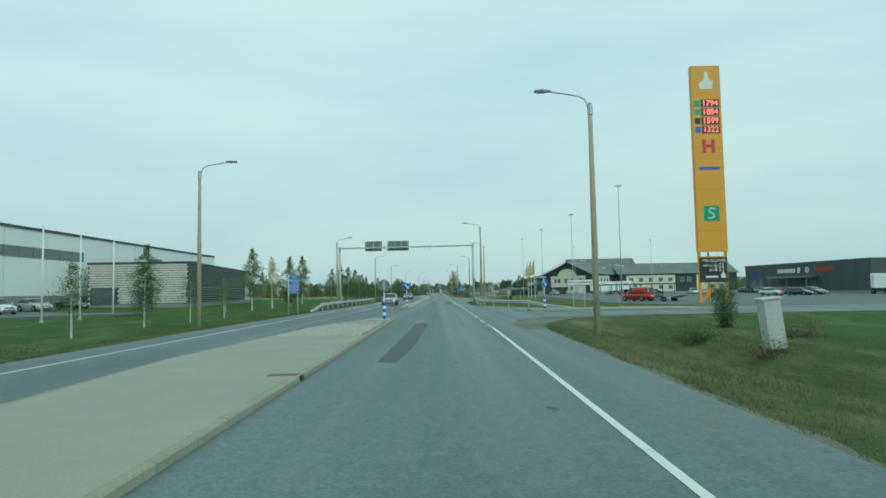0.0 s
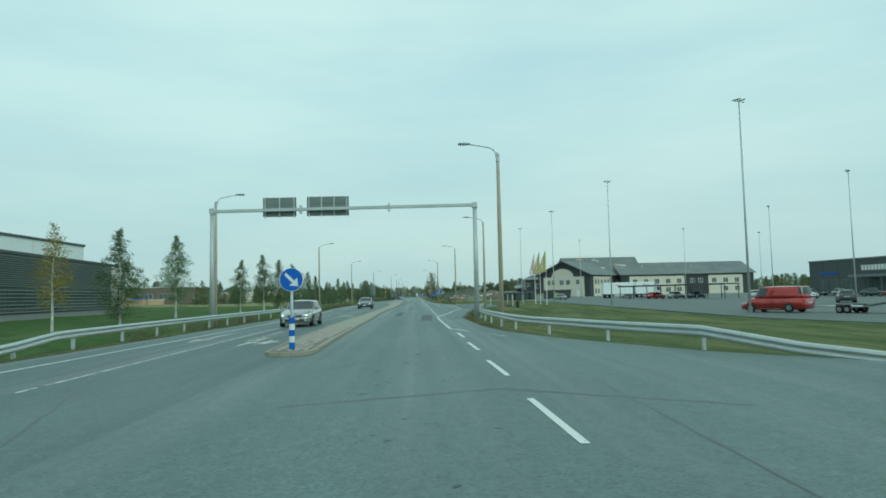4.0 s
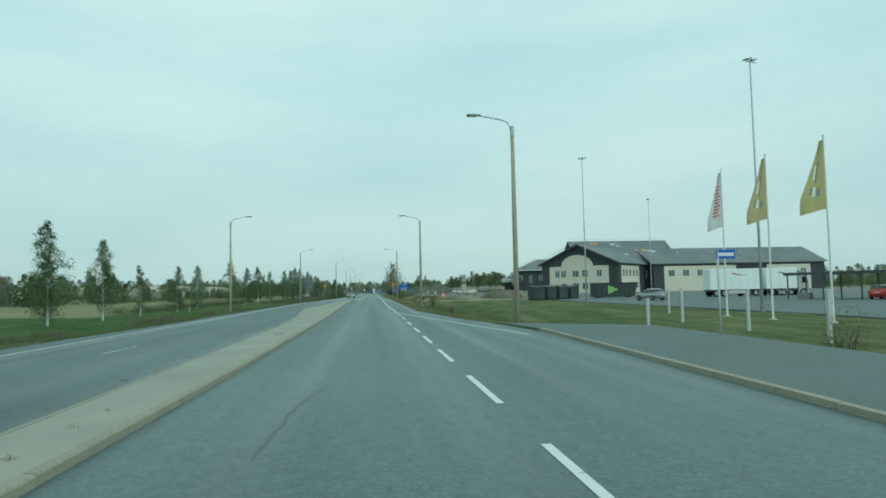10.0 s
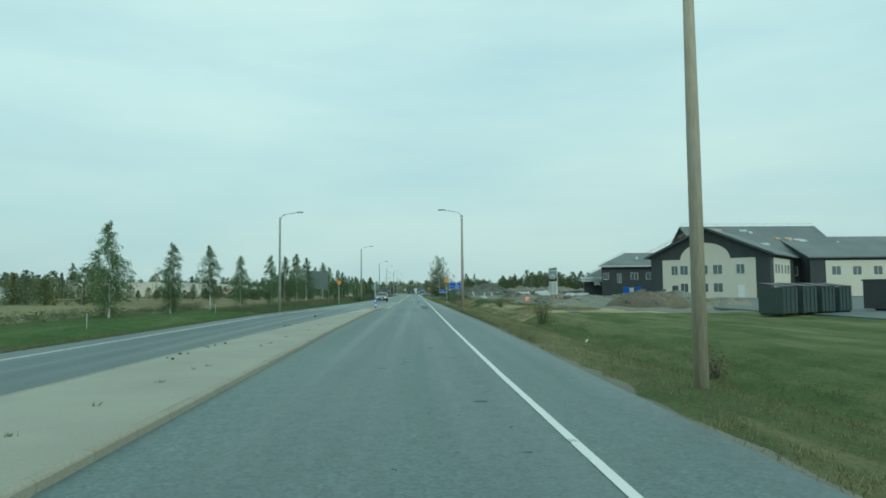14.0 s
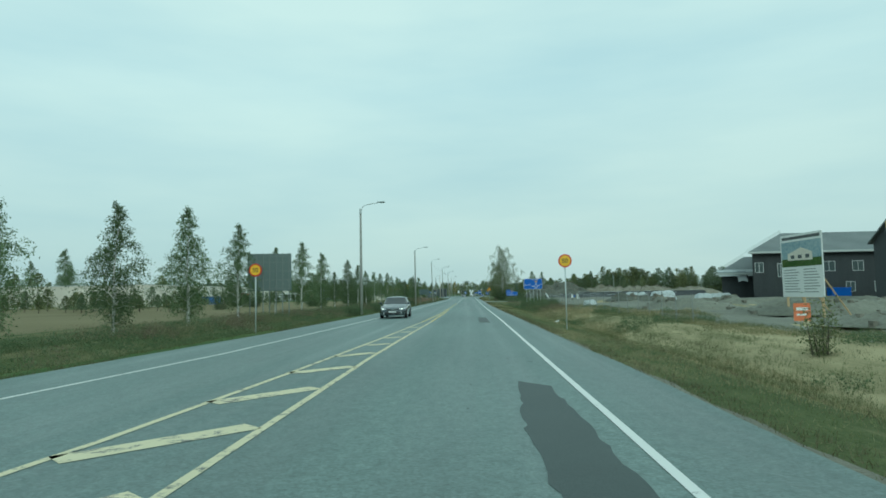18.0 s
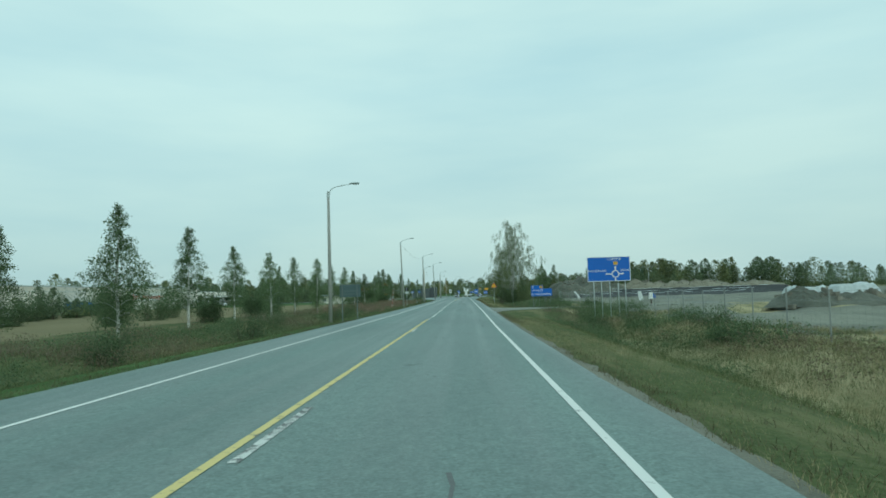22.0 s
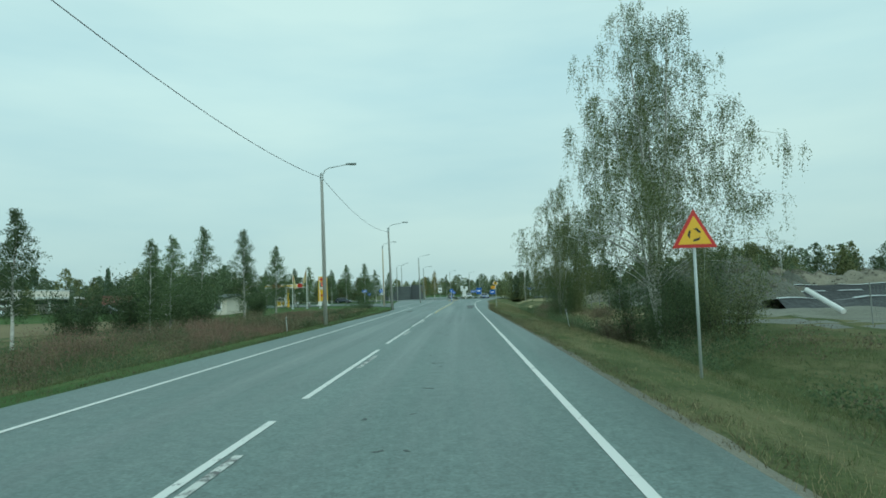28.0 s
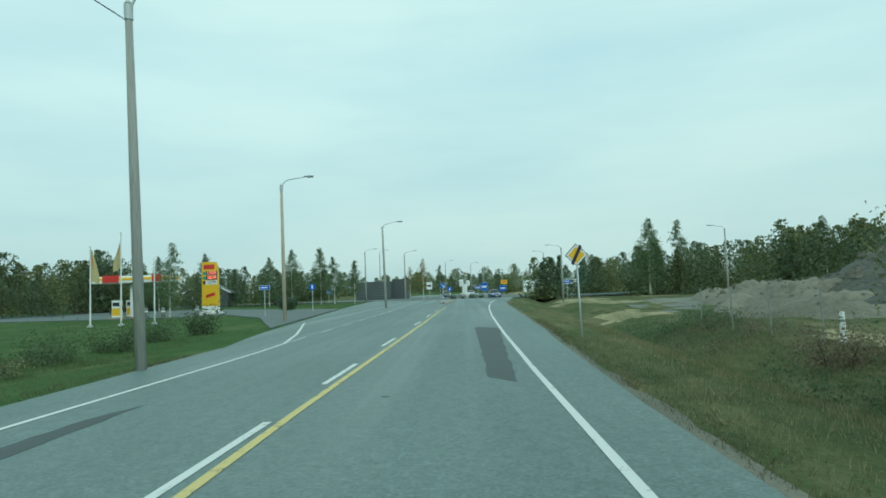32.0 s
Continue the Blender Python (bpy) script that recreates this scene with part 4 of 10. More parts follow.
def cobble(top, r, l, c0, c1, near0, near1):
    """Field stones set in mortar; those between near0 and near1 are single parts."""
    rest = Geo()
    y = c0 + 0.1
    count = 0
    while y < c1 - 0.1:
        x = l(y) + 0.3
        while x < r(y) - 0.28:
            px, py, a, s = x + rng.normal(0, 0.02), y + rng.normal(0, 0.02), rng.random() * 6.3, 0.8 + 0.35 * rng.random()
            k = int(rng.integers(5))
            if near0 <= y <= near1 and count < 300:
                ob = new("cobble", STONE_MESH[k])
                ob.parent = top
                ob.matrix_basis = pose(px, py, 0.104, 0, 0, math.degrees(a)) @ Matrix.Scale(s, 4)
                count += 1
            else:
                ca, sa = math.cos(a) * s, math.sin(a) * s
                rest.add([(px + ca * u - sa * v, py + sa * u + ca * v, 0.104 + w * s) for u, v, w in STONES[k].v], STONES[k].f)
            x += 0.19
        y += 0.16
    tagged(part("cobbles", rest, COBBLE, top, smooth=True), kind="stuff")


def nose(top, x0, x1, y, way):
    """The rounded end of an island, of short kerb pieces and a filled tip."""
    cx, rad = (x0 + x1) / 2, abs(x1 - x0) / 2
    n = 7
    for i in range(n):
        a0, a1 = math.pi * i / n + 0.01, math.pi * (i + 1) / n - 0.01
        g = Geo()
        ring = [(cx + rad * math.cos(a0), y + way * rad * math.sin(a0)), (cx + rad * math.cos(a1), y + way * rad * math.sin(a1)),
                (cx + (rad - 0.13) * math.cos(a1), y + way * (rad - 0.13) * math.sin(a1)), (cx + (rad - 0.13) * math.cos(a0), y + way * (rad - 0.13) * math.sin(a0))]
        g.prism(ring if way > 0 else ring[::-1], -0.05, 0.108)
        part("kerb_stone", g, KERB, top)
    g = Geo().prism([(cx + (rad - 0.13) * math.cos(math.pi * i / 8), y + way * (rad - 0.13) * math.sin(math.pi * i / 8)) for i in range(9)][::1 if way > 0 else -1], 0, 0.098)
    part("tip", g, MORTAR, top)


A_R = [(-60, -3.05), (5, -3.08), (37.4, -3.05)]
A_L = [(-60, -6.8), (9, -6.8), (16, -7.1), (28.5, -6.4), (31.5, -5.9), (37.4, -4.6)]
top, r, l, yy = island(A_R, A_L, [(22.9, 41)], "traffic_island_1")
kerbs(top, r, -8, 37.4, 1, 300)
kerbs(top, l, -8, 37.4, -1, 300)
cobble(top, r, l, 23, 37.4, 31, 37.4)
nose(top, -4.6, -3.05, 37.4, 1)
B_R = [(62, -2.9), (67, -3.0), (75, -3.04), (88, -3.05), (102, -3.2), (115, -3.08), (128, -2.87), (137, -2.77), (150, -2.78), (162, -2.8), (170, -2.92), (184, -3.15), (201, -3.38), (220, -3.42), (234, -3.28), (237.6, -3.0)]
B_L = [(62, -4.3), (69, -4.6), (90, -4.65), (103, -4.4), (115, -4.3), (130, -4.18), (150, -4.3), (164, -4.85), (175, -5.8), (183, -6.35), (200, -6.0), (212, -5.6), (222, -5.2), (234, -4.6), (237.6, -4.35)]
top, r, l, yy = island(B_R, B_L, [(61.9, 75.9), (224.9, 239)], "traffic_island_2")
kerbs(top, r, 62, 237.6, 1, 200)
kerbs(top, l, 62, 237.6, -1, 60)
cobble(top, r, l, 62, 76, 62, 66)
cobble(top, r, l, 225, 237.6, 233, 237.6)
nose(top, -4.3, -2.9, 62, -1)
nose(top, -4.35, -3.0, 237.6, 1)
# island in the side road
g = Geo().prism([(6.3, 48.2), (17, 45.4), (19, 46.5), (18.6, 49.4), (14.4, 51.0), (7.0, 51.0), (6.2, 49.8)], -0.05, 0.13)
isl = whole("traffic_island_3", g, KERB, "pale concrete traffic island in the side road", "traffic island", kind="structure")
g = Geo().prism([(6.9, 48.6), (16.8, 46.0), (18.3, 47), (18.0, 49.0), (14.3, 50.5), (7.3, 50.5)], 0.1, 0.145)
part("paving", g, SLAB, isl)
g = Geo().prism([(-2.35, 523), (-1.75, 522.6), (-1.5, 523), (-0.6, 545), (-3.2, 545)], -0.05, 0.13)
isl = whole("traffic_island_4", g, KERB, "pale splitter island before the roundabout", "traffic island", kind="structure")
# drain covers with broken kerb edge
for x, y in ((-3.06, 12.1), (-2.9, 115.4), (-3.0, 171.0)):
    d = thing("drain_cover", "rusty iron drain cover at the island kerb", "drain", at=(x, y, 0))
    g = Geo().box(-0.62, -0.08, -0.12, 0.16, 0.08, 0.118, 0.008)
    part("cover", g, surface("rusty_iron", (0.13, 0.085, 0.05), (0.22, 0.15, 0.09), rough=0.9, fine=25, bump=0.4), d)
    part("opening", Geo().box(-0.075, 0.012, -0.10, 0.12, 0.02, 0.10), BLACK, d)
# pale kerb edge of the bus stop
g = Geo()
for i in range(26):
    y0, y1 = 119.47 + 1.018 * i, 119.47 + 1.018 * i + 1.0
    x0, x1 = 5.39 + 0.0294 * (y0 - 119.47), 5.39 + 0.0294 * (y1 - 119.47)
    g.prism([(x0, y0), (x0 + 0.14, y0), (x1 + 0.14, y1), (x1, y1)], -0.05, 0.092 + 0.008 * rng.random())
whole("platform_kerb", g, KERB, "worn pale concrete kerb of the bus stop", "kerb", kind="structure")

# ---- street lamps ----
def street_lamp(height, pole_mat, reach=1.6, r=0.115, wood="brown"):
    """A wooden pole with a curved steel arm along +x and a flat lamp head."""
    t = thing("street_lamp", f"{wood} wooden street lamp pole with a curved steel arm", "street lamp", "street lamps along the road")
    part("pole", Geo().tube([(0, 0, -0.6), (0, 0, height * 0.5), (0, 0, height)], [r * 1.12, r, r * 0.72], 12), pole_mat, t, smooth=True)
    part("pole_cap", Geo().tube([(0, 0, height - 0.02), (0, 0, height + 0.05)], [r * 0.8, r * 0.5], 12), ZINC, t)
    part("clamp", Geo().tube([(0, 0, height - 0.42), (0, 0, height - 0.05)], r * 0.92, 12), ZINC, t)
    pts = [(0.06, 0, height - 0.4), (0.09, 0, height - 0.05), (0.2, 0, height + 0.18), (0.45, 0, height + 0.31), (reach * 0.6, 0, height + 0.40), (reach, 0, height + 0.50)]
    part("arm", Geo().tube(pts, 0.032, 8), ZINC, t, smooth=True)
    h = Geo()
    z = height + 0.52
    for a, b in (((reach - 0.1, 0.05, 0.035), (reach + 0.25, 0.14, 0.05)), ((reach + 0.25, 0.14, 0.05), (reach + 0.55, 0.12, 0.035))):
        h.add([(a[0], -a[1], z - a[2]), (a[0], a[1], z - a[2]), (a[0], a[1] * 0.7, z + a[2]), (a[0], -a[1] * 0.7, z + a[2]),
               (b[0], -b[1], z - b[2]), (b[0], b[1], z - b[2]), (b[0], b[1] * 0.7, z + b[2]), (b[0], -b[1] * 0.7, z + b[2])],
              [(0, 1, 2, 3), (7, 6, 5, 4), (0, 4, 5, 1), (1, 5, 6, 2), (2, 6, 7, 3), (3, 7, 4, 0)])
    head = part("lamp_head", h, ZINC_DARK, t)
    part("lens", Geo().box(reach + 0.1, reach + 0.5, -0.09, 0.09, z - 0.065, z - 0.045, 0.005), LAMP_GLASS, head)
    return t


brown, grey = street_lamp(8.9, WOODPOLE), street_lamp(8.8, GREYPOLE, wood="grey")
SPOTS = [(5.5, 24.8, 8.95, 180, 0, brown), (4.6, 78.08, 9.4, 180, 0, brown), (7.4, 112.9, 9.5, 182, 0, brown), (6.65, 151.8, 9.35, 180, 0, brown), (4.93, 188.8, 8.95, 180, 0, brown), (4.25, 235.6, 8.5, 180, 0, brown),
         (-14.25, 37.3, 9.1, 0, 0, brown), (-15.0, 92.6, 9.4, 0, 0, brown), (-14.1, 138.8, 9.1, 0, 0, brown), (-14.45, 190.3, 9.3, 0, 0, brown), (-12.7, 239.1, 8.85, 0, 0, grey), (-9.5, 293.9, 9.3, 0, 0, grey),
         (-8.95, 344.0, 8.95, 0, 0, grey), (-9.25, 400.0, 9.95, 12, -1.5, grey), (-8.05, 432.2, 9.3, 6, -0.6, grey), (-7.24, 462.2, 8.85, 6, -1.6, grey), (-11.45, 489.8, 9.1, 8, -0.4, brown),
         (-7.6, 514.0, 8.5, 12, -1.0, grey), (-16.5, 560, 8.8, 10, 0, grey), (-19, 600, 11, 10, 0, grey), (-9.6, 560, 8.2, 0, 0, grey), (14, 536, 7.4, 180, 0, grey), (16.5, 575, 8.2, 180, 0, grey), (33, 528, 8.4, 180, 0, grey), (62, 520, 8.4, 180, 0, grey),
         (3, 640, 9, 0, 0, grey), (8, 680, 9, 0, 0, grey), (-4, 620, 9, 0, 0, grey)]
for x, y, h, turn, tilt, kind_of in SPOTS:
    s = h / (8.9 if kind_of is brown else 8.8)
    copy_thing(kind_of, pose(x, y, land(x, y) if abs(y) < 540 else 0, 0, tilt, turn) @ Matrix.Diagonal((1, 1, s, 1)))
for proto in (brown, grey):
    for ob in (*proto.children_recursive, proto):
        bpy.data.objects.remove(ob)

# overhead cable between the poles
g = Geo()
for a, b in (((-9.45, 400.7, 9.4), (-8.1, 432.2, 8.9)), ((-8.1, 432.2, 8.9), (-7.55, 462.2, 8.4))):
    a, b = Vector(a), Vector(b)
    g.tube([a.lerp(b, k / 14) - Vector((0, 0, 0.75 * 4 * (k / 14) * (1 - k / 14) * (b - a).length / 31)) for k in range(15)], 0.014, 5)
whole("overhead_cable", g, BLACK, "thin black overhead cable sagging between lamp poles", "cable")
g = Geo().tube([(-9.33, 400.6, 0), (-9.42, 400.55, 5), (-9.55, 400.5, 9.3)], 0.02, 5)
whole("pole_cable", g, BLACK, "thin black cable running up a grey lamp pole", "cable")


# ---- tall car park lights ----
def mast(height):
    t = thing("floodlight_mast", "tall slim galvanised mast with floodlights on top", "floodlight", "floodlight masts of the car park")
    part("mast", Geo().tube([(0, 0, -0.5), (0, 0, height)], [0.10, 0.045], 10), ZINC, t, smooth=True)
    part("base", Geo().tube([(0, 0, -0.2), (0, 0, 0.5)], 0.16, 10), PLINTH, t)
    part("crossbar", Geo().box(-0.55, 0.55, -0.03, 0.03, height - 0.05, height + 0.02), ZINC, t)
    for s in (-1, 1):
        f = part("floodlight", Geo().slab([(s * 0.25 - 0.2, -0.1, height + 0.02), (s * 0.25 + 0.35, -0.1, height + 0.17), (s * 0.25 + 0.35, 0.22, height + 0.17), (s * 0.25 - 0.2, 0.22, height + 0.02)], (0, 0, 0.09)), ZINC_DARK, t)
    return t


proto = mast(16.6)
for x, y, h, turn in ((25.3, 91.6, 16.4, 20), (26.4, 130.0, 16.8, 20), (25.5, 162.4, 16.9, 20), (25.1, 196.6, 17.2, 20), (47.8, 229.5, 16.8, 80), (52, 118, 15.6, 70), (60, 150, 15.6, 70), (62, 190, 15.8, 80), (88, 205, 16, 80), (70, 92, 16, 40), (98, 140, 15, 60)):
    copy_thing(proto, pose(x, y, -0.35, 0, 0, turn) @ Matrix.Diagonal((1, 1, h / 16.6, 1)))
for ob in (*proto.children_recursive, proto):
    bpy.data.objects.remove(ob)

# ---- gantry ----
t = thing("sign_gantry", "galvanised steel gantry over the road with signs seen from behind", "gantry")
part("column", Geo().tube([(-14.0, 88.5, -0.4), (-14.0, 88.5, 7.9)], [0.175, 0.14], 14), ZINC, t, smooth=True)
part("column", Geo().tube([(4.14, 87.4, -0.4), (4.14, 87.4, 7.9)], [0.175, 0.14], 14), ZINC, t, smooth=True)
dy = (87.4 - 88.5) / 18.14
def on_beam(x):
    return 88.5 + (x + 14) * dy
part("beam", Geo().slab([(-14.0, 88.36, 7.58), (4.14, 87.26, 7.62), (4.14, 87.26, 7.82), (-14.0, 88.36, 7.78)], (0, 0.26, 0)), ZINC, t)
for x in (-14.0, 4.14):
    part("collar", Geo().box(x - 0.17, x + 0.17, on_beam(x) - 0.18, on_beam(x) + 0.18, 7.52, 7.9, 0.02), ZINC, t)
for x in (-7.85, -1.75):
    part("beam_joint", Geo().box(x - 0.06, x + 0.06, on_beam(x) - 0.2, on_beam(x) + 0.2, 7.42, 7.95, 0.01), ZINC, t)
for x0, x1 in ((-10.52, -8.22), (-7.46, -4.56)):
    y = on_beam(x0) + 0.22
    sg = part("sign_panel", Geo().box(x0, x1, y, y + 0.05, 7.25, 8.6, 0.01), ZINC_DARK, t, "grey aluminium back of a road sign")
    n = 3 if x1 - x0 < 2.5 else 4
    for k in range(n):
        x = x0 + 0.15 + (x1 - x0 - 0.3) * k / (n - 1)
        part("bracket", Geo().box(x - 0.035, x + 0.035, y - 0.1, y - 0.003, 7.18, 8.56), ZINC, sg)
    for z in (7.6, 8.1):
        part("rib", Geo().box(x0 + 0.03, x1 - 0.03, y - 0.03, y - 0.003, z, z + 0.05), ZINC_DARK, sg)

# ---- guard rails ----
def guard_rail(pts, zs, face):
    """A W-shaped steel rail on posts along pts; face: +1 if the road lies on the rail's left."""
    t = thing("guard_rail", "galvanised steel crash barrier on square posts", "guard rail")
    prof = [(0.0, 0.0), (0.05, 0.03), (0.07, 0.08), (0.02, 0.14), (0.0, 0.155), (0.02, 0.17), (0.07, 0.23), (0.05, 0.28), (0.0, 0.31)]
    g = Geo()
    vs = []
    for i, (x, y) in enumerate(pts):
        x0, y0 = pts[max(i - 1, 0)]
        x1, y1 = pts[min(i + 1, len(pts) - 1)]
        d = math.hypot(x1 - x0, y1 - y0)
        nx_, ny_ = -(y1 - y0) / d * face, (x1 - x0) / d * face
        vs += [(x + nx_ * p, y + ny_ * p, zs[i] + q) for p, q in prof]
    n = len(prof)
    for i in range(len(pts) - 1):
        g.f += [(i * n + k, (i + 1) * n + k, (i + 1) * n + k + 1, i * n + k + 1) for k in range(n - 1)]
    g.v = vs
    rail = part("rail", g, ZINC, t, smooth=False)
    md = rail.modifiers.new("thick", "SOLIDIFY")
    md.thickness = 0.006
    run = 0.0
    for i in range(1, len(pts)):
        run += math.hypot(pts[i][0] - pts[i - 1][0], pts[i][1] - pts[i - 1][1])
        if run > 3.8 or i == 1:
            run = 0
            x, y = pts[i]
            x0, y0 = pts[i - 1]
            d = math.hypot(x - x0, y - y0)
            ox, oy = (y - y0) / d * face * 0.07, -(x - x0) / d * face * 0.07
            part("post", Geo().box(x + ox - 0.05, x + ox + 0.05, y + oy - 0.06, y + oy + 0.06, -0.7, zs[i] + 0.27, 0.01), ZINC, t)
    return t


def smooth_line(rows, step=1.3):
    pts = []
    for i in range(len(rows) - 1):
        p0, p1, p2, p3 = (Vector(rows[min(max(k, 0), len(rows) - 1)]) for k in (i - 1, i, i + 1, i + 2))
        n = max(2, int((p2 - p1).length / step))
        for k in range(n):
            u = k / n
            q = 0.5 * (2 * p1 + (p2 - p0) * u + (2 * p0 - 5 * p1 + 4 * p2 - p3) * u * u + (3 * p1 - p0 - 3 * p2 + p3) * u ** 3)
            pts.append((q.x, q.y))
    return pts + [tuple(rows[-1])]


pr = smooth_line([(11.4, 56.0), (9.2, 58.5), (7.2, 62.3), (5.6, 67.5), (4.6, 72), (4.35, 80), (4.45, 87), (5.0, 97), (6.3, 109), (8.4, 121)])
guard_rail(pr, [min(0.30, -0.35 + 0.16 * i) if i < len(pr) - 3 else 0.30 - 0.1 * (i - len(pr) + 3) for i in range(len(pr))], 1)
pl = smooth_line([(-12.0, 58), (-12.4, 64), (-12.9, 74), (-13.0, 85), (-12.8, 100), (-12.7, 115), (-13.0, 127)])
guard_rail(pl, [min(0.30, -0.25 + 0.09 * i) if i < len(pl) - 6 else 0.30 - 0.09 * (i - len(pl) + 6) for i in range(len(pl))], -1)


# ---- signs ----
def upright(x, y, z0, z1, r=0.03, parent=None, name="post"):
    return part(name, Geo().tube([(x, y, z0), (x, y, z1)], r, 10), ZINC, parent, smooth=True)


FACE = pose(0, 0, 0, 90)  # lettering that faces -y


def bars(parent, x0, x1, z, h, y, material=WHITE, name="text_bar"):
    return part(name, Geo().box(x0, x1, y - 0.006, y, z - h / 2, z + h / 2), material, parent)


# direction board by the first junction
t = thing("direction_sign", "blue direction sign with four place names on two posts", "road sign")
for x, y in ((-12.9, 53.6), (-12.55, 55.4)):
    upright(x, y, -0.5, 3.25, 0.045, t)
def tilt(m):
    return Matrix.Translation((-12.72, 54.5, 0)) @ Matrix.Rotation(radians(72), 4, "Z") @ m
for z, h, word, way in ((2.98, 0.40, "YLIVIESKA", 1), (2.58, 0.36, "KAUHAVA", 1), (2.20, 0.36, "38 SEINÄJOKI", -1), (1.83, 0.34, "36 LAPUA", -1)):
    for grow, deep, coat_m, what in ((0.0, -0.05, WHITE, "border"), (0.025, -0.06, BLUE, "sign_board")):
        lo, hi = z - h / 2 + grow, z + h / 2 - 0.01 - grow
        pts = [(-0.84 + grow, deep, lo), (0.84 - grow, deep, lo), (0.97 - grow, deep, (lo + hi) / 2), (0.84 - grow, deep, hi), (-0.84 + grow, deep, hi)]
        if way < 0:
            pts = [(-p[0], p[1], p[2]) for p in pts][::-1]
        b = part(what, Geo().slab(pts, (0, -0.03, 0)), coat_m, t)
        b.matrix_basis = tilt(Matrix.Identity(4))
    lettering(word, 0.25, WHITE, t, tilt(Matrix.Translation((0, -0.096, z)) @ FACE))

# place-name sign on the side road island
t = thing("place_name_sign", "white place name sign with a black arrow on three posts", "road sign")
for x in (9.75, 10.6, 11.45):
    upright(x, 49.6, 0.1, 2.25, 0.035, t)
part("sign_board", Geo().box(9.3, 11.5, 49.5, 49.54, 1.9, 2.27, 0.006), WHITE, t)
part("border", Geo().box(9.26, 11.54, 49.515, 49.55, 1.87, 2.30, 0.006), BLACK, t)
lettering("MÄKI-HANNUS", 0.27, BLACK, t, Matrix.Translation((10.26, 49.495, 2.07)) @ FACE)
part("arrow_field", Geo().box(11.28, 11.5, 49.488, 49.496, 1.9, 2.27), BLACK, t)
part("arrow_edge", Geo().slab([(11.30, 49.486, 1.92), (11.34, 49.486, 1.92), (11.48, 49.486, 2.085), (11.34, 49.486, 2.25), (11.30, 49.486, 2.25), (11.43, 49.486, 2.085)], (0, 0.004, 0)), WHITE, t)


def keep_right(x, y, back, zc=2.05, pole=True, lean=0.0, turn=0.0):
    """A round sign on a steel post in a blue and white banded sleeve; back: seen from behind."""
    t = thing("keep_right_sign", ("grey back of a round sign" if back else "round blue arrow sign") + " on a blue-white banded post", "road sign", "banded island posts", at=(x, y, 0.08))
    t.matrix_basis = t.matrix_basis @ pose(0, 0, 0, 0, lean, turn)
    upright(0, 0, 0, zc + 0.2, 0.04, t)
    part("sleeve_foot", Geo().tube([(0, 0, 0), (0, 0, 0.05)], 0.06, 12), BLACK, t)
    for k in range(5):
        part("band", Geo().tube([(0, 0, 0.05 + 0.18 * k), (0, 0, 0.23 + 0.18 * k)], 0.085, 16), BLUE if k % 2 == 0 else WHITE, t, "blue band" if k % 2 == 0 else "white band", smooth=False)
    d = part("disc", Geo().disc((0, -0.06, zc), (0, 1, 0), 0.33, 0.02), ZINC_DARK if back else BLUE, t)
    if back:
        part("rail", Geo().box(-0.06, -0.02, -0.1, -0.07, zc - 0.25, zc + 0.27), ZINC, t)
        part("rail", Geo().box(0.02, 0.06, -0.1, -0.07, zc - 0.25, zc + 0.27), ZINC, t)
    else:
        a = Geo()
        a.slab([(-0.2, -0.075, zc + 0.14), (-0.14, -0.075, zc + 0.2), (0.1, -0.075, zc - 0.04), (0.04, -0.075, zc - 0.1)], (0, 0.006, 0))
        a.slab([(0.2, -0.075, zc - 0.2), (0.17, -0.075, zc + 0.05), (-0.05, -0.075, zc - 0.17)], (0, 0.006, 0))
        part("arrow", a, WHITE, t)
        part("rim", Geo().disc((0, -0.055, zc), (0, 1, 0), 0.345, 0.012), WHITE, t)
    return t


keep_right(-3.62, 62.4, False)
keep_right(7.6, 50.0, False, 2.0, turn=46)
keep_right(-1.95, 523.4, False)
keep_right(-3.62, 237.3, True, 1.95, lean=-1.5)
keep_right(-3.6, 36.6, True, 1.9)
lm = thing("marker_post", "leaning white edge marker post with a black band", "marker post", at=(-13.2, 129, -0.2))
lm.matrix_basis = lm.matrix_basis @ pose(0, 0, 0, 0, -24, 0)
part("post", Geo().box(-0.06, 0.06, -0.04, 0.04, 0, 1.1, 0.015), WHITE, lm)
for z in (0.78, 0.9):
    part("band", Geo().box(-0.064, 0.064, -0.044, 0.044, z, z + 0.06), BLACK, lm)
proto = thing("marker_post", "slim white marker post at the verge", "marker post", "verge marker posts")
part("post", Geo().tube([(0, 0, -0.3), (0, 0, 0.85)], 0.021, 8), SIGNGREY, proto, smooth=True)
part("reflector", Geo().tube([(0, 0, 0.68), (0, 0, 0.75)], 0.024, 8), PLINTH, proto)
for x, y, lean in ((-17.6, 187, 1), (-17.5, 213, 0), (-17.5, 235.4, 1), (-9.2, 427.8, -5), (5.9, 427.8, -9), (-13.6, 118, 0), (16.2, 57.6, -62)):
    copy_thing(proto, pose(x, y, -0.25, 0, lean, 0))
for ob in (*proto.children_recursive, proto):
    bpy.data.objects.remove(ob)
lp = thing("snow_pole", "thin orange and white snow pole leaning in the verge", "marker post", at=(-10.6, 396, -0.3))
lp.matrix_basis = lp.matrix_basis @ pose(0, 0, 0, 0, 5, 0)
for k in range(10):
    part("band", Geo().tube([(0, 0, 0.3 * k), (0, 0, 0.3 * k + 0.3)], 0.025, 8), WHITE if k % 2 else RED, lp)


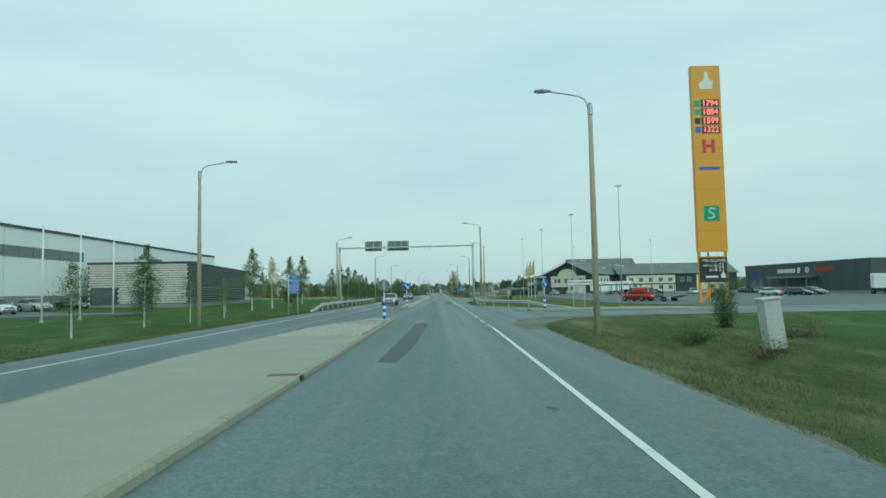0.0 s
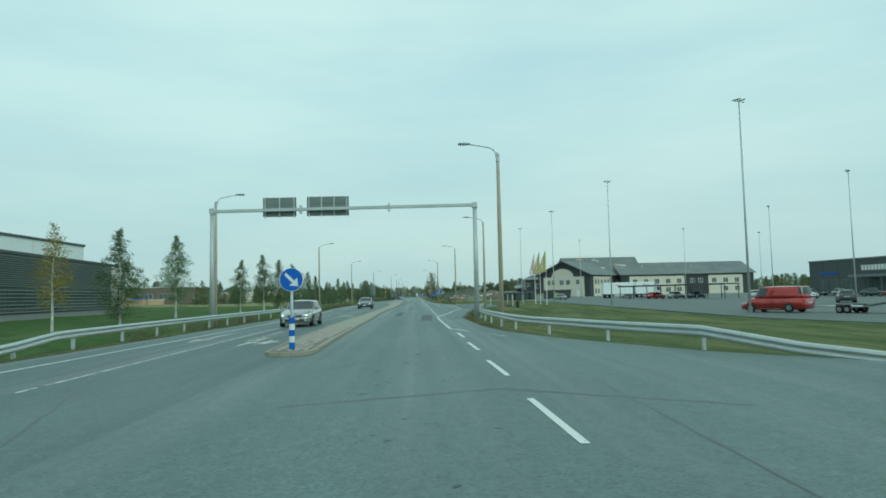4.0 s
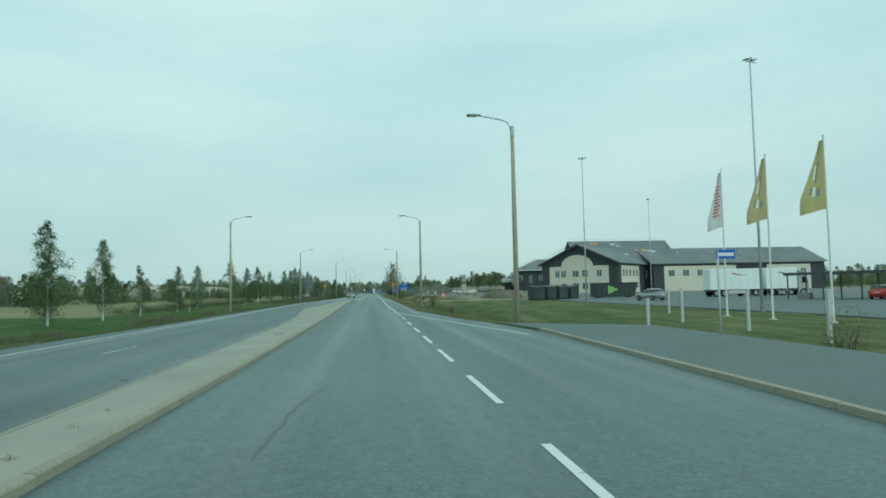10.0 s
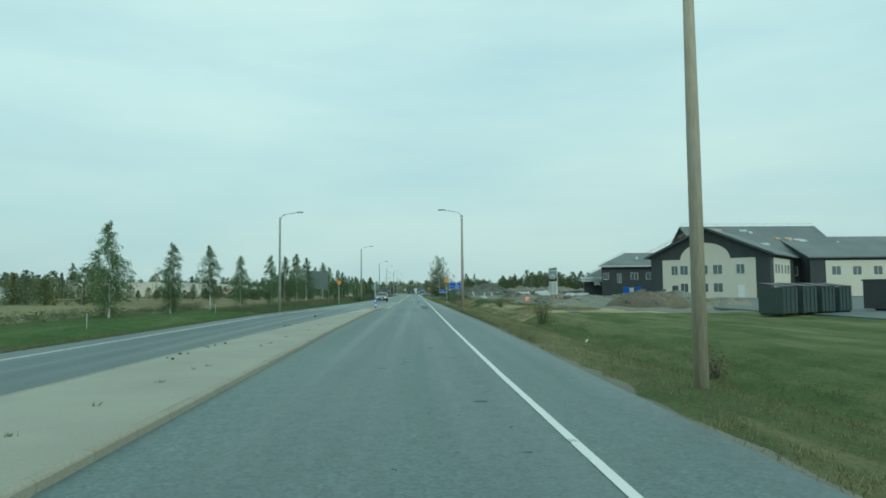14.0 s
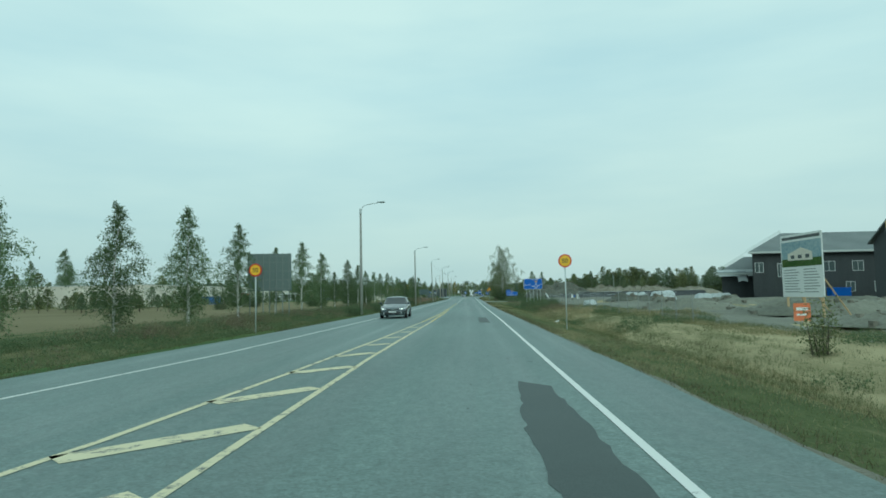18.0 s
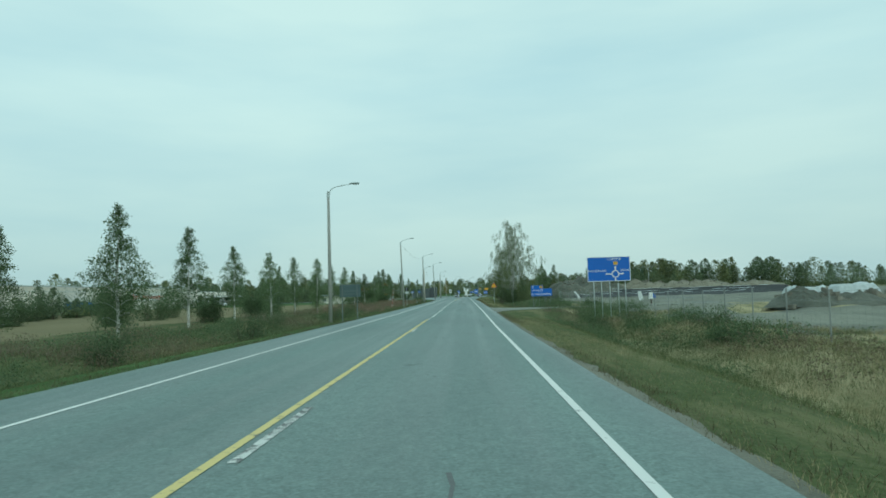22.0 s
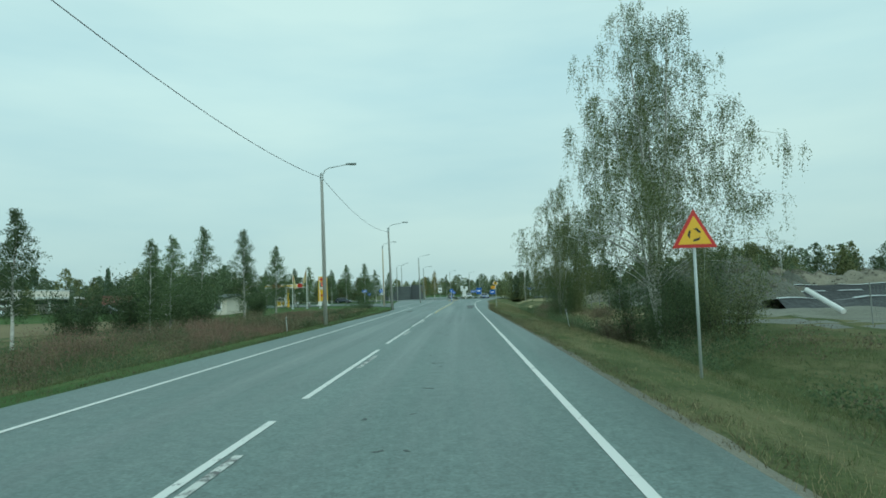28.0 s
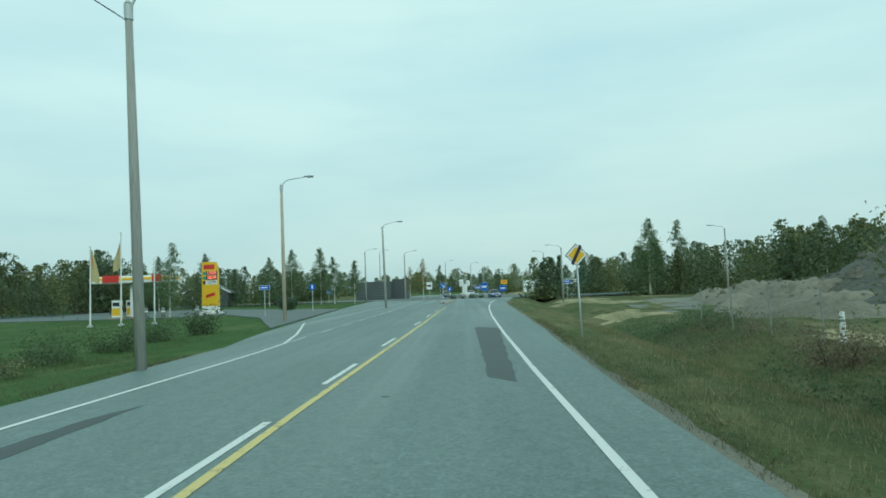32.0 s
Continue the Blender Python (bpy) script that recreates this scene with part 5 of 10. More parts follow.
def speed_sign(x, y, zc):
    t = thing("speed_limit_sign", "round yellow 50 speed limit sign with a red rim", "road sign", "speed limit signs", at=(x, y, 0))
    upright(0, 0, -0.5, zc + 0.2, 0.03, t)
    part("rim", Geo().disc((0, -0.045, zc), (0, 1, 0), 0.32, 0.016), RED, t)
    part("face", Geo().disc((0, -0.055, zc), (0, 1, 0), 0.255, 0.012), SIGNYELLOW, t)
    lettering("50", 0.30, BLACK, t, Matrix.Translation((0, -0.064, zc - 0.01)) @ FACE)


speed_sign(4.5, 268.8, 3.06)
speed_sign(-10.6, 269.2, 2.95)

# large sign seen from behind
t = thing("sign_board_back", "large grey-green sign board seen from behind on many posts", "road sign", at=(-17.0, 292.0, 0), turn=14)
part("panel", Geo().box(-1.8, 1.8, 0.0, 0.06, 2.15, 5.3, 0.01), SIGNBACK, t)
for k in range(7):
    x = -1.6 + 3.2 * k / 6
    part("post", Geo().box(x - 0.035, x + 0.035, -0.12, -0.04, -0.6, 5.35), ZINC_DARK, t)
for z in (2.3, 3.05, 3.8, 4.55, 5.05):
    part("rib", Geo().box(-1.77, 1.77, -0.03, -0.003, z, z + 0.05), ZINC_DARK, t)
t = thing("sign_board_back", "grey sign board seen from behind on two posts", "road sign")
part("panel", Geo().box(-8.34, -6.91, 344.2, 344.23, 1.57, 2.42, 0.008), DARKBACK, t)
for x in (-8.16, -7.14):
    part("post", Geo().box(x - 0.025, x + 0.025, 344.12, 344.17, -0.4, 2.46, 0.006), ZINC_DARK, t)
for z in (1.75, 1.96, 2.37):
    part("rail", Geo().box(-8.32, -6.93, 344.172, 344.198, z, z + 0.03), ZINC_DARK, t)
t = thing("round_sign", "small round sign seen from behind", "road sign", at=(-8.6, 398.5, 0))
upright(0, 0, -0.4, 2.75, 0.03, t)
part("disc", Geo().disc((0, 0.04, 2.45), (0, 1, 0), 0.3, 0.02), BLACK, t)
part("plate", Geo().box(-0.25, 0.25, 0.03, 0.05, 1.75, 2.05), SIGNGREY, t)

# roundabout sign
t = thing("roundabout_sign", "large blue roundabout direction sign on posts", "road sign")
for x in (9.5, 10.05, 10.65, 11.25, 11.75):
    upright(x, 347.2, -0.8, 3.7, 0.034, t)
part("panel", Geo().box(9.06, 12.12, 347.05, 347.1, 2.1, 3.86, 0.01), BLUE, t)
for x0, x1, z0, z1 in ((9.06, 12.12, 3.82, 3.86), (9.06, 12.12, 2.1, 2.14), (9.06, 9.10, 2.1, 3.86), (12.08, 12.12, 2.1, 3.86)):
    part("border", Geo().box(x0, x1, 347.035, 347.048, z0, z1), WHITE, t)
ringg = Geo()
for k in range(20):
    a0, a1 = 0.35 + (2 * math.pi - 0.3) * k / 20 - math.pi / 2, 0.35 + (2 * math.pi - 0.3) * (k + 1) / 20 - math.pi / 2
    ringg.slab([(11.05 + r * math.cos(a), 347.03, 2.62 + r * math.sin(a)) for r, a in ((0.20, a0), (0.27, a0), (0.27, a1), (0.20, a1))], (0, 0.012, 0))
part("ring_symbol", ringg, WHITE, t)
for pts in ([(11.01, 2.14), (11.09, 2.14), (11.09, 2.38), (11.01, 2.38)], [(11.01, 2.88), (11.09, 2.88), (11.09, 3.06), (11.01, 3.06)], [(10.96, 3.06), (11.14, 3.06), (11.05, 3.2)],
            [(10.45, 2.58), (10.8, 2.58), (10.8, 2.66), (10.45, 2.66)], [(10.45, 2.53), (10.45, 2.71), (10.33, 2.62)], [(11.3, 2.58), (11.55, 2.58), (11.55, 2.66), (11.3, 2.66)], [(11.55, 2.53), (11.67, 2.62), (11.55, 2.71)]):
    part("arrow_symbol", Geo().slab([(x, 347.03, z) for x, z in pts], (0, 0.012, 0)), WHITE, t)
lettering("YLIVIESKA", 0.23, WHITE, t, Matrix.Translation((10.98, 347.04, 3.68)) @ FACE)
lettering("KALLIOKOSKI", 0.21, WHITE, t, Matrix.Translation((9.76, 347.04, 2.86)) @ FACE)
lettering("JYLHÄ", 0.21, WHITE, t, Matrix.Translation((11.72, 347.04, 2.86)) @ FACE)
part("route_number_plate", Geo().box(10.93, 11.23, 347.03, 347.045, 3.28, 3.5), SIGNYELLOW, t)
lettering("63", 0.18, BLACK, t, Matrix.Translation((11.08, 347.026, 3.39)) @ FACE)

# lane direction sign
t = thing("lane_sign", "stepped blue direction sign with arrows on braced posts", "road sign")
for x in (7.65, 8.3, 8.9, 9.5):
    part("post", Geo().tube([(x, 371.5 + 0.1 * (x - 8.5), -0.8), (x + 0.03, 371.46 + 0.1 * (x - 8.5), 1.7)], 0.032, 8), ZINC_DARK, t)
for x in (8.2, 9.2):
    part("brace", Geo().tube([(x - 0.65, 372.3, -0.7), (x + 0.1, 371.56, 1.2)], 0.03, 8), ZINC_DARK, t)
def skew(m):
    return Matrix.Translation((8.53, 371.4, -0.35)) @ Matrix.Rotation(radians(5), 4, "Z") @ Matrix.Diagonal((1.12, 1.0, 1.2, 1)) @ m
for x0, x1, z0, z1 in ((-0.98, 0.2, 1.78, 2.10), (-0.98, 1.05, 1.46, 1.80), (-0.98, 1.05, 1.12, 1.47)):
    part("panel", Geo().box(x0, x1, -0.06, -0.02, z0, z1 - 0.012, 0.004), BLUE, t).matrix_basis = skew(Matrix.Identity(4))
lettering("JYLHÄ", 0.25, WHITE, t, skew(Matrix.Translation((-0.15, -0.067, 1.63)) @ FACE))
lettering("KALLIOKOSKI", 0.25, WHITE, t, skew(Matrix.Translation((0.22, -0.067, 1.29)) @ FACE))
part("route_number_plate", Geo().box(-0.15, 0.14, -0.07, -0.06, 1.84, 2.04), SIGNYELLOW, t).matrix_basis = skew(Matrix.Identity(4))
lettering("63", 0.17, BLACK, t, skew(Matrix.Translation((0.0, -0.074, 1.94)) @ FACE))
for zc, kindof in ((1.95, 0), (1.63, 1), (1.29, 2)):
    a = Geo()
    x = -0.8
    a.slab([(x - 0.02, -0.07, zc - 0.12), (x + 0.02, -0.07, zc - 0.12), (x + 0.02, -0.07, zc + 0.06), (x - 0.02, -0.07, zc + 0.06)], (0, 0.006, 0))
    if kindof == 0:
        a.slab([(x - 0.06, -0.07, zc + 0.05), (x + 0.06, -0.07, zc + 0.05), (x, -0.07, zc + 0.13)], (0, 0.006, 0))
    else:
        s = 1 if kindof == 1 else -1
        a.slab([(x, -0.07, zc + 0.02), (x + s * 0.12, -0.07, zc + 0.02), (x + s * 0.12, -0.07, zc + 0.06), (x, -0.07, zc + 0.06)][::s], (0, 0.006, 0))
        a.slab([(x + s * 0.12, -0.07, zc - 0.02), (x + s * 0.2, -0.07, zc + 0.04), (x + s * 0.12, -0.07, zc + 0.1)][::s], (0, 0.006, 0))
    part("arrow_symbol", a, WHITE, t).matrix_basis = skew(Matrix.Identity(4))

# roundabout warning triangle
t = thing("warning_sign", "yellow roundabout warning triangle with a red rim", "road sign", at=(5.0, 406.1, 0))
upright(0, 0, -0.5, 2.9, 0.03, t)
def tri_plate(s, y):
    return Geo().slab([(-0.45 * s, y, 2.62 - 0.26 * s), (0.45 * s, y, 2.62 - 0.26 * s), (0, y, 2.62 + 0.52 * s)], (0, 0.012, 0))
part("rim", tri_plate(1.0, -0.05), RED, t)
part("face", tri_plate(0.74, -0.06), SIGNYELLOW, t)
for k in range(3):
    a = 2 * math.pi * k / 3 + 0.3
    part("arrow_symbol", Geo().slab([(0.13 * math.cos(b) * q, -0.068, 2.62 + 0.13 * math.sin(b) * q) for b, q in ((a, 0.75), (a, 1.1), (a + 0.9, 1.1), (a + 1.5, 0.92), (a + 0.9, 0.75))], (0, 0.008, 0)), BLACK, t)

# end of priority road
t = thing("priority_road_end_sign", "yellow diamond end of priority road sign", "road sign", at=(4.2, 468.6, 0))
t.matrix_basis = t.matrix_basis @ pose(0, 0, 0, 0, -1.5, 0)
upright(0, 0, -0.5, 2.5, 0.03, t)
def diamond(s, y):
    return Geo().slab([(-s, y, 2.6), (0, y, 2.6 - s), (s, y, 2.6), (0, y, 2.6 + s)], (0, 0.01, 0))
part("rim", diamond(0.38, -0.04), BLACK, t)
part("border", diamond(0.35, -0.046), WHITE, t)
part("face", diamond(0.27, -0.052), SIGNYELLOW, t)
part("stripe", Geo().slab([(-0.20, -0.06, 2.34), (-0.12, -0.06, 2.26), (0.20, -0.06, 2.86), (0.12, -0.06, 2.94)], (0, 0.008, 0)), BLACK, t)

# bus stop sign
t = thing("bus_stop_sign", "blue bus stop sign on a grey post", "road sign", at=(10.3, 140.5, 0))
upright(0, 0, -0.2, 2.6, 0.035, t)
part("panel", Geo().box(-0.05, 0.55, -0.03, 0.0, 2.35, 2.62, 0.005), BLUE, t)
bars(t, 0.02, 0.5, 2.48, 0.1, -0.031)
# white lot posts and litter bin
for x, y in ((12.3, 150.2), (15.5, 147.6), (20.1, 164.6), (14.7, 141.7), (15.6, 153.6)):
    b = thing("fence_post", "grey steel post at the edge of the lot", "post", "posts at the lot edge", at=(x, y, land(x, y)))
    part("post", Geo().box(-0.06, 0.06, -0.06, 0.06, -0.2, 1.65, 0.01), SIGNGREY, b)
    part("cap", Geo().box(-0.075, 0.075, -0.075, 0.075, 1.65, 1.72, 0.01), ZINC, b)
b = thing("litter_bin", "black cylindrical litter bin on the grass", "litter bin", at=(14.2, 134.0, land(14.2, 134)))
part("body", Geo().tube([(0, 0, 0), (0, 0, 0.1), (0, 0, 0.85), (0, 0, 0.92)], [0.2, 0.24, 0.25, 0.2], 16), BLACK, b, smooth=False)
part("rim", Geo().tube([(0, 0, 0.9), (0, 0, 0.96)], 0.255, 16), ZINC_DARK, b)
# cable cabinet
b = thing("cable_cabinet", "pale grey leaning cable cabinet in the long grass", "cabinet", at=(10.75, 21.9, -0.5), turn=-12)
b.matrix_basis = b.matrix_basis @ pose(0, 0, 0, 0, -6, 0)
part("body", Geo().box(-0.27, 0.27, -0.5, 0.4, 0, 1.62, 0.015), SIGNGREY, b)
part("lid", Geo().box(-0.32, 0.32, -0.55, 0.45, 1.625, 1.69, 0.02), SIGNGREY, b)
part("door", Geo().box(-0.24, 0.24, -0.514, -0.503, 0.3, 1.55), SIGNGREY, b)

# ---- trees ----
def leaf_quads(points, size, hang=0.0, corners=3):
    """Small pointed leaves at the points; hang: how far they droop."""
    n = len(points)
    a = rng.normal(size=(n, 3))
    a[:, 2] -= hang
    a /= np.linalg.norm(a, axis=1, keepdims=True)
    b = np.cross(a, rng.normal(size=(n, 3)))
    b /= np.linalg.norm(b, axis=1, keepdims=True)
    s = size * (0.6 + 0.8 * rng.random((n, 1)))
    p = np.asarray(points)
    if corners == 3:
        return np.stack([p - a * s * 0.45 - b * s * 0.32, p - a * s * 0.45 + b * s * 0.32, p + a * s * 0.6], 1)
    return np.stack([p - a * s * 0.5, p + b * s * 0.32, p + a * s * 0.5, p - b * s * 0.32], 1)


def young_birch(h, width, count, leaf=0.09, bare=0.14, material=LEAF, bark=BIRCH, label="slender young birch tree with a white trunk", lean=0.03, hang=0.4, low_bush=0.0):
    """A narrow tree: a tapered trunk, limbs that rise and bend over, and leaves along them."""
    t = thing("birch_tree", label, "tree", "roadside birches")
    bend = [(lean * h * (k / 6) ** 2 * math.cos(1.3 * k) , lean * h * (k / 6) ** 2, h * k / 6) for k in range(7)]
    r = 0.012 * h + 0.01
    trunk = Geo().tube([(0, 0, -0.4)] + bend, [r * 1.2] + [r * (1 - 0.93 * k / 6) + 0.004 for k in range(7)], 8)
    pts = []
    limbs = int(16 + h * 3.4)
    for k in range(limbs):
        u = bare + (1 - bare) * ((k + rng.random()) / limbs) ** 0.9
        u = min(u, 0.985)
        z0 = u * h
        j = min(int(u * 6), 5)
        f = u * 6 - j
        bx, by = (bend[j][0] * (1 - f) + bend[j + 1][0] * f, bend[j][1] * (1 - f) + bend[j + 1][1] * f)
        v = (u - bare) / (1 - bare)
        reach = 1.1 * width * (0.40 + 1.0 * min(1, v / 0.26)) * (1 - v) ** 0.88 * (0.62 + 0.55 * rng.random()) * 0.92 + 0.12
        az = k * 2.4 + rng.normal(0, 0.4)
        path = []
        for q in range(6):
            e = q / 5
            path.append((bx + math.cos(az) * reach * e, by + math.sin(az) * reach * e, z0 + reach * (1.0 * e - 0.85 * e * e) * (1.2 - 0.3 * hang)))
        trunk.tube(path[:5], [r * 0.35 * (1 - u * 0.7), r * 0.25 * (1 - u * 0.7), 0.012, 0.009, 0.005], 4)
        m = int(2.7 * count / limbs * (0.16 + 1.15 * reach / width))
        e = rng.random(m) ** 0.7
        pa = np.array(path)
        idx = np.minimum((e * 5).astype(int), 4)
        fr = (e * 5 - idx)[:, None]
        pos = pa[idx] * (1 - fr) + pa[idx + 1] * fr
        sprays = rng.normal(0, 0.06 + 0.13 * (1 - v) + 0.07 * reach, (9, 3))
        pos = pos + sprays[rng.integers(0, 9, m)] * np.array([1, 1, 0.9]) + rng.normal(0, 0.06 + 0.05 * (1 - v), (m, 3))
        pos[:, 2] -= hang * np.abs(rng.normal(0, 0.16, m)) * (0.5 + e)
        pts.append(pos)
    if low_bush:
        m = int(count * 0.5)
        puff = rng.normal(0, 1, (m, 3))
        puff = puff[np.linalg.norm(puff, axis=1) < 1.9]
        pts.append(puff * np.array([width * 0.42, width * 0.42, h * 0.15]) + np.array([0, 0, h * 0.22 * low_bush + 0.3]))
    part("trunk", trunk, bark, t, smooth=True)
    cloud = np.concatenate(pts)
    cloud = cloud[cloud[:, 2] > 0.15]
    quads("crown", leaf_quads(cloud, leaf, 0.5), material, t)
    return t


VARIANTS = [young_birch(7.0, 1.5, 4200), young_birch(7.0, 1.3, 3800, lean=-0.02), young_birch(7.0, 1.7, 4800, bare=0.1), young_birch(7.0, 1.1, 2800, lean=0.05),
            young_birch(7.0, 1.6, 4800, low_bush=1.0, bare=0.06, label="young birch tree bushy down to the grass"), young_birch(7.0, 1.35, 3800, bare=0.2, material=LEAF_DARK, label="slender dark green young birch tree")]
SMALL = young_birch(3.6, 0.8, 420, leaf=0.09, bare=0.3, lean=0.04, label="small newly planted birch with sparse leaves")
YELLOWISH = young_birch(6.4, 1.0, 1300, material=LEAF_YELLOW, bare=0.2, label="slender young birch turning yellow")
TREES = [(-17.4, 30, 3.5, 6), (-17.6, 37.8, 4.8, 0), (-17.5, 44.5, 3.3, 6), (-17.6, 51.8, 3.1, 6), (-21.6, 73.4, 7.0, 0), (-21.9, 83.4, 6.6, 7), (-21.3, 91.0, 6.9, 4), (-22.8, 106.0, 7.8, 0), (-21.0, 62.5, 2.6, 6),
         (-20.2, 118.9, 6.2, 0), (-19.9, 129.2, 7.4, 0), (-19.8, 138.2, 7.2, 4), (-19.7, 146.8, 7.0, 4), (-19.7, 155.4, 6.0, 1), (-19.8, 164.2, 6.4, 4), (-19.8, 172.4, 6.0, 1), (-20, 180.8, 4.4, 3), (-20.6, 193.5, 4.8, 4),
         (-21.3, 204.0, 5.2, 4), (-21.5, 224.2, 6.7, 4), (-21.4, 235.4, 6.1, 4), (-21.2, 245.8, 6.6, 0), (-20.4, 254.6, 6.0, 4), (-18.3, 261.6, 6.4, 4), (-18.4, 270.4, 6.8, 4), (-18.2, 278.8, 7.6, 4), (-18.3, 288.1, 7.5, 2), (-18.4, 298.2, 6.4, 0), (-18.2, 307.1, 7.5, 2), (-18.3, 316.6, 7.0, 4), (-18.4, 325.3, 5.0, 1), (-18.2, 334.0, 7.0, 4), (-18.3, 343.0, 6.7, 1), (-18.4, 352.0, 6.1, 0), (-18.2, 361.3, 6.1, 2), (-18.3, 370.3, 6.2, 1), (-18.4, 381.3, 6.6, 4), (-18.2, 390.4, 6.2, 3), (-18.3, 399.5, 6.2, 2), (-18.4, 409.1, 6.0, 0), (-18.2, 419.1, 5.8, 5), (-18.0, 430.4, 5.4, 4), (-18.4, 434.0, 5.9, 4), (-18.2, 438.6, 6.9, 4), (-18.3, 447.8, 7.7, 1), (-18.4, 457.5, 6.9, 2), (-67, 533, 13.5, 3)]
for x, y, h, k in TREES:
    src = ([*VARIANTS, SMALL, YELLOWISH])[k]
    base = {6: 3.6, 7: 6.4}.get(k, 7.0)
    s = h / base
    copy_thing(src, pose(x, y, land(x, y), 0, 0, rng.random() * 360) @ Matrix.Diagonal((s * 0.96, s * 0.96, s, 1)))
# trees round the roundabout
for x, y, h, k in ((-33.5, 560, 8.4, 2), (-30, 562, 9.8, 0), (-25.7, 566, 10.2, 1), (-22, 560, 8.1, 0), (-19, 563, 7.5, 1), (-7.7, 580, 8.2, 7), (-10.7, 584, 6.8, 7), (-4.5, 590, 7.2, 3), (-27, 507, 7.0, 3), (-40, 548, 8.6, 2), (-46, 545, 8.2, 4), (-52, 552, 8, 2), (29.8, 550, 11.6, 2), (35.2, 551, 11.4, 3), (31.4, 553, 9.4, 0), (58.4, 552, 11.2, 2), (-113, 415, 16.0, 4), (-109.5, 411, 11.5, 2), (-118, 408, 12.5, 0)):
    src = ([*VARIANTS, SMALL, YELLOWISH])[k]
    s = h / {7: 6.4}.get(k, 7.0)
    copy_thing(src, pose(x, y, 0, 0, 0, rng.random() * 360) @ Matrix.Diagonal((s, s, s, 1)))
for src in (*VARIANTS, SMALL, YELLOWISH):
    for ob in (*src.children_recursive, src):
        bpy.data.objects.remove(ob)


def old_birch(x, y, h, spread, trunks, strands, label, leaf=0.062, material=LEAF_AUTUMN):
    """A grown birch: forked white trunks, spreading limbs and hanging strands of leaves."""
    t = thing("birch_tree", label, "tree", at=(x, y, land(x, y) - 0.05))
    wood, pts = Geo(), []
    for tx, ty, hh in trunks:
        n = 9
        line = [(tx * (k / n) ** 1.2 * 1.0, ty * (k / n) ** 1.2 + 0.25 * math.sin(k * 0.9), hh * k / n) for k in range(n + 1)]
        r0 = 0.0078 * hh
        wood.tube([(0, 0, -0.4)] + line, [r0 * 1.3] + [r0 * (1 - 0.9 * k / n) for k in range(n + 1)], 10)
        limbs = int(hh * 2.3)
        for k in range(limbs):
            u = 0.16 + 0.82 * (k + rng.random()) / limbs
            i = min(int(u * n), n - 1)
            f = u * n - i
            b = [line[i][c_] * (1 - f) + line[i + 1][c_] * f for c_ in range(3)]
            reach = spread * min(1.0, 0.55 + 1.6 * u) * (1.38 - 1.30 * u) * (0.5 + 0.6 * rng.random())
            az = k * 2.4 + rng.normal(0, 0.5)
            path = [(b[0] + math.cos(az) * reach * e, b[1] + math.sin(az) * reach * e, b[2] + reach * (1.1 * e - 0.75 * e * e)) for e in (0, 0.2, 0.4, 0.6, 0.8, 1.0)]
            wood.tube(path, [r0 * 0.32 * (1.1 - u), r0 * 0.26 * (1.1 - u), r0 * 0.2 * (1.1 - u), 0.014, 0.01, 0.006], 5)
            nodes_ = 0.25 + 0.75 * rng.random(3 + int(reach * 1.1))
            nodes_[:2] = 0.98, 0.8
            shift = rng.normal(0, 0.34, (len(nodes_), 3))
            shift[0] *= 0.3
            for q in range(int(1.35 * strands * (0.4 + reach / spread))):
                pick = int(rng.integers(0, len(nodes_)))
                e = nodes_[pick]
                j = min(int(e * 5), 4)
                ff = e * 5 - j
                s = np.array(path[j]) * (1 - ff) + np.array(path[j + 1]) * ff + shift[pick] + rng.normal(0, 0.13, 3)
                drop = 0.25 + 1.35 * rng.random() ** 1.5 * (0.4 + e)
                m = int(7 + drop * 14)
                w = rng.random((m, 1))
                sway = np.array([rng.normal(0, 0.16), rng.normal(0, 0.16), -drop])
                pts.append(s + w * sway + rng.normal(0, 0.048, (m, 3)))
                if drop > 1.0 and q % 4 == 0:
                    wood.tube([tuple(s), tuple(s + 0.5 * sway), tuple(s + sway * 0.95)], [0.006, 0.005, 0.003], 3)
    part("trunk", wood, BIRCH, t, smooth=True)
    cloud = np.concatenate(pts)
    cloud = cloud[cloud[:, 2] > 0.5]
    quads("crown", leaf_quads(cloud, leaf, 0.9), material, t)
    return t


old_birch(9.3, 423.2, 15.2, 6.2, ((-0.8, 0.4, 16.3), (1.1, -0.5, 15.7), (0.2, 1.0, 12.8), (-1.9, -0.6, 11.2)), 48, "tall old birch with white trunks and thin hanging autumn leaves")
old_birch(9.2, 452.5, 12.2, 4.5, ((0.2, 0.2, 12.2), (-0.7, 0.3, 7.8), (1.3, -0.2, 8.0)), 64, "birch with dense yellowing leaves beside the road", material=LEAF_OLIVE)


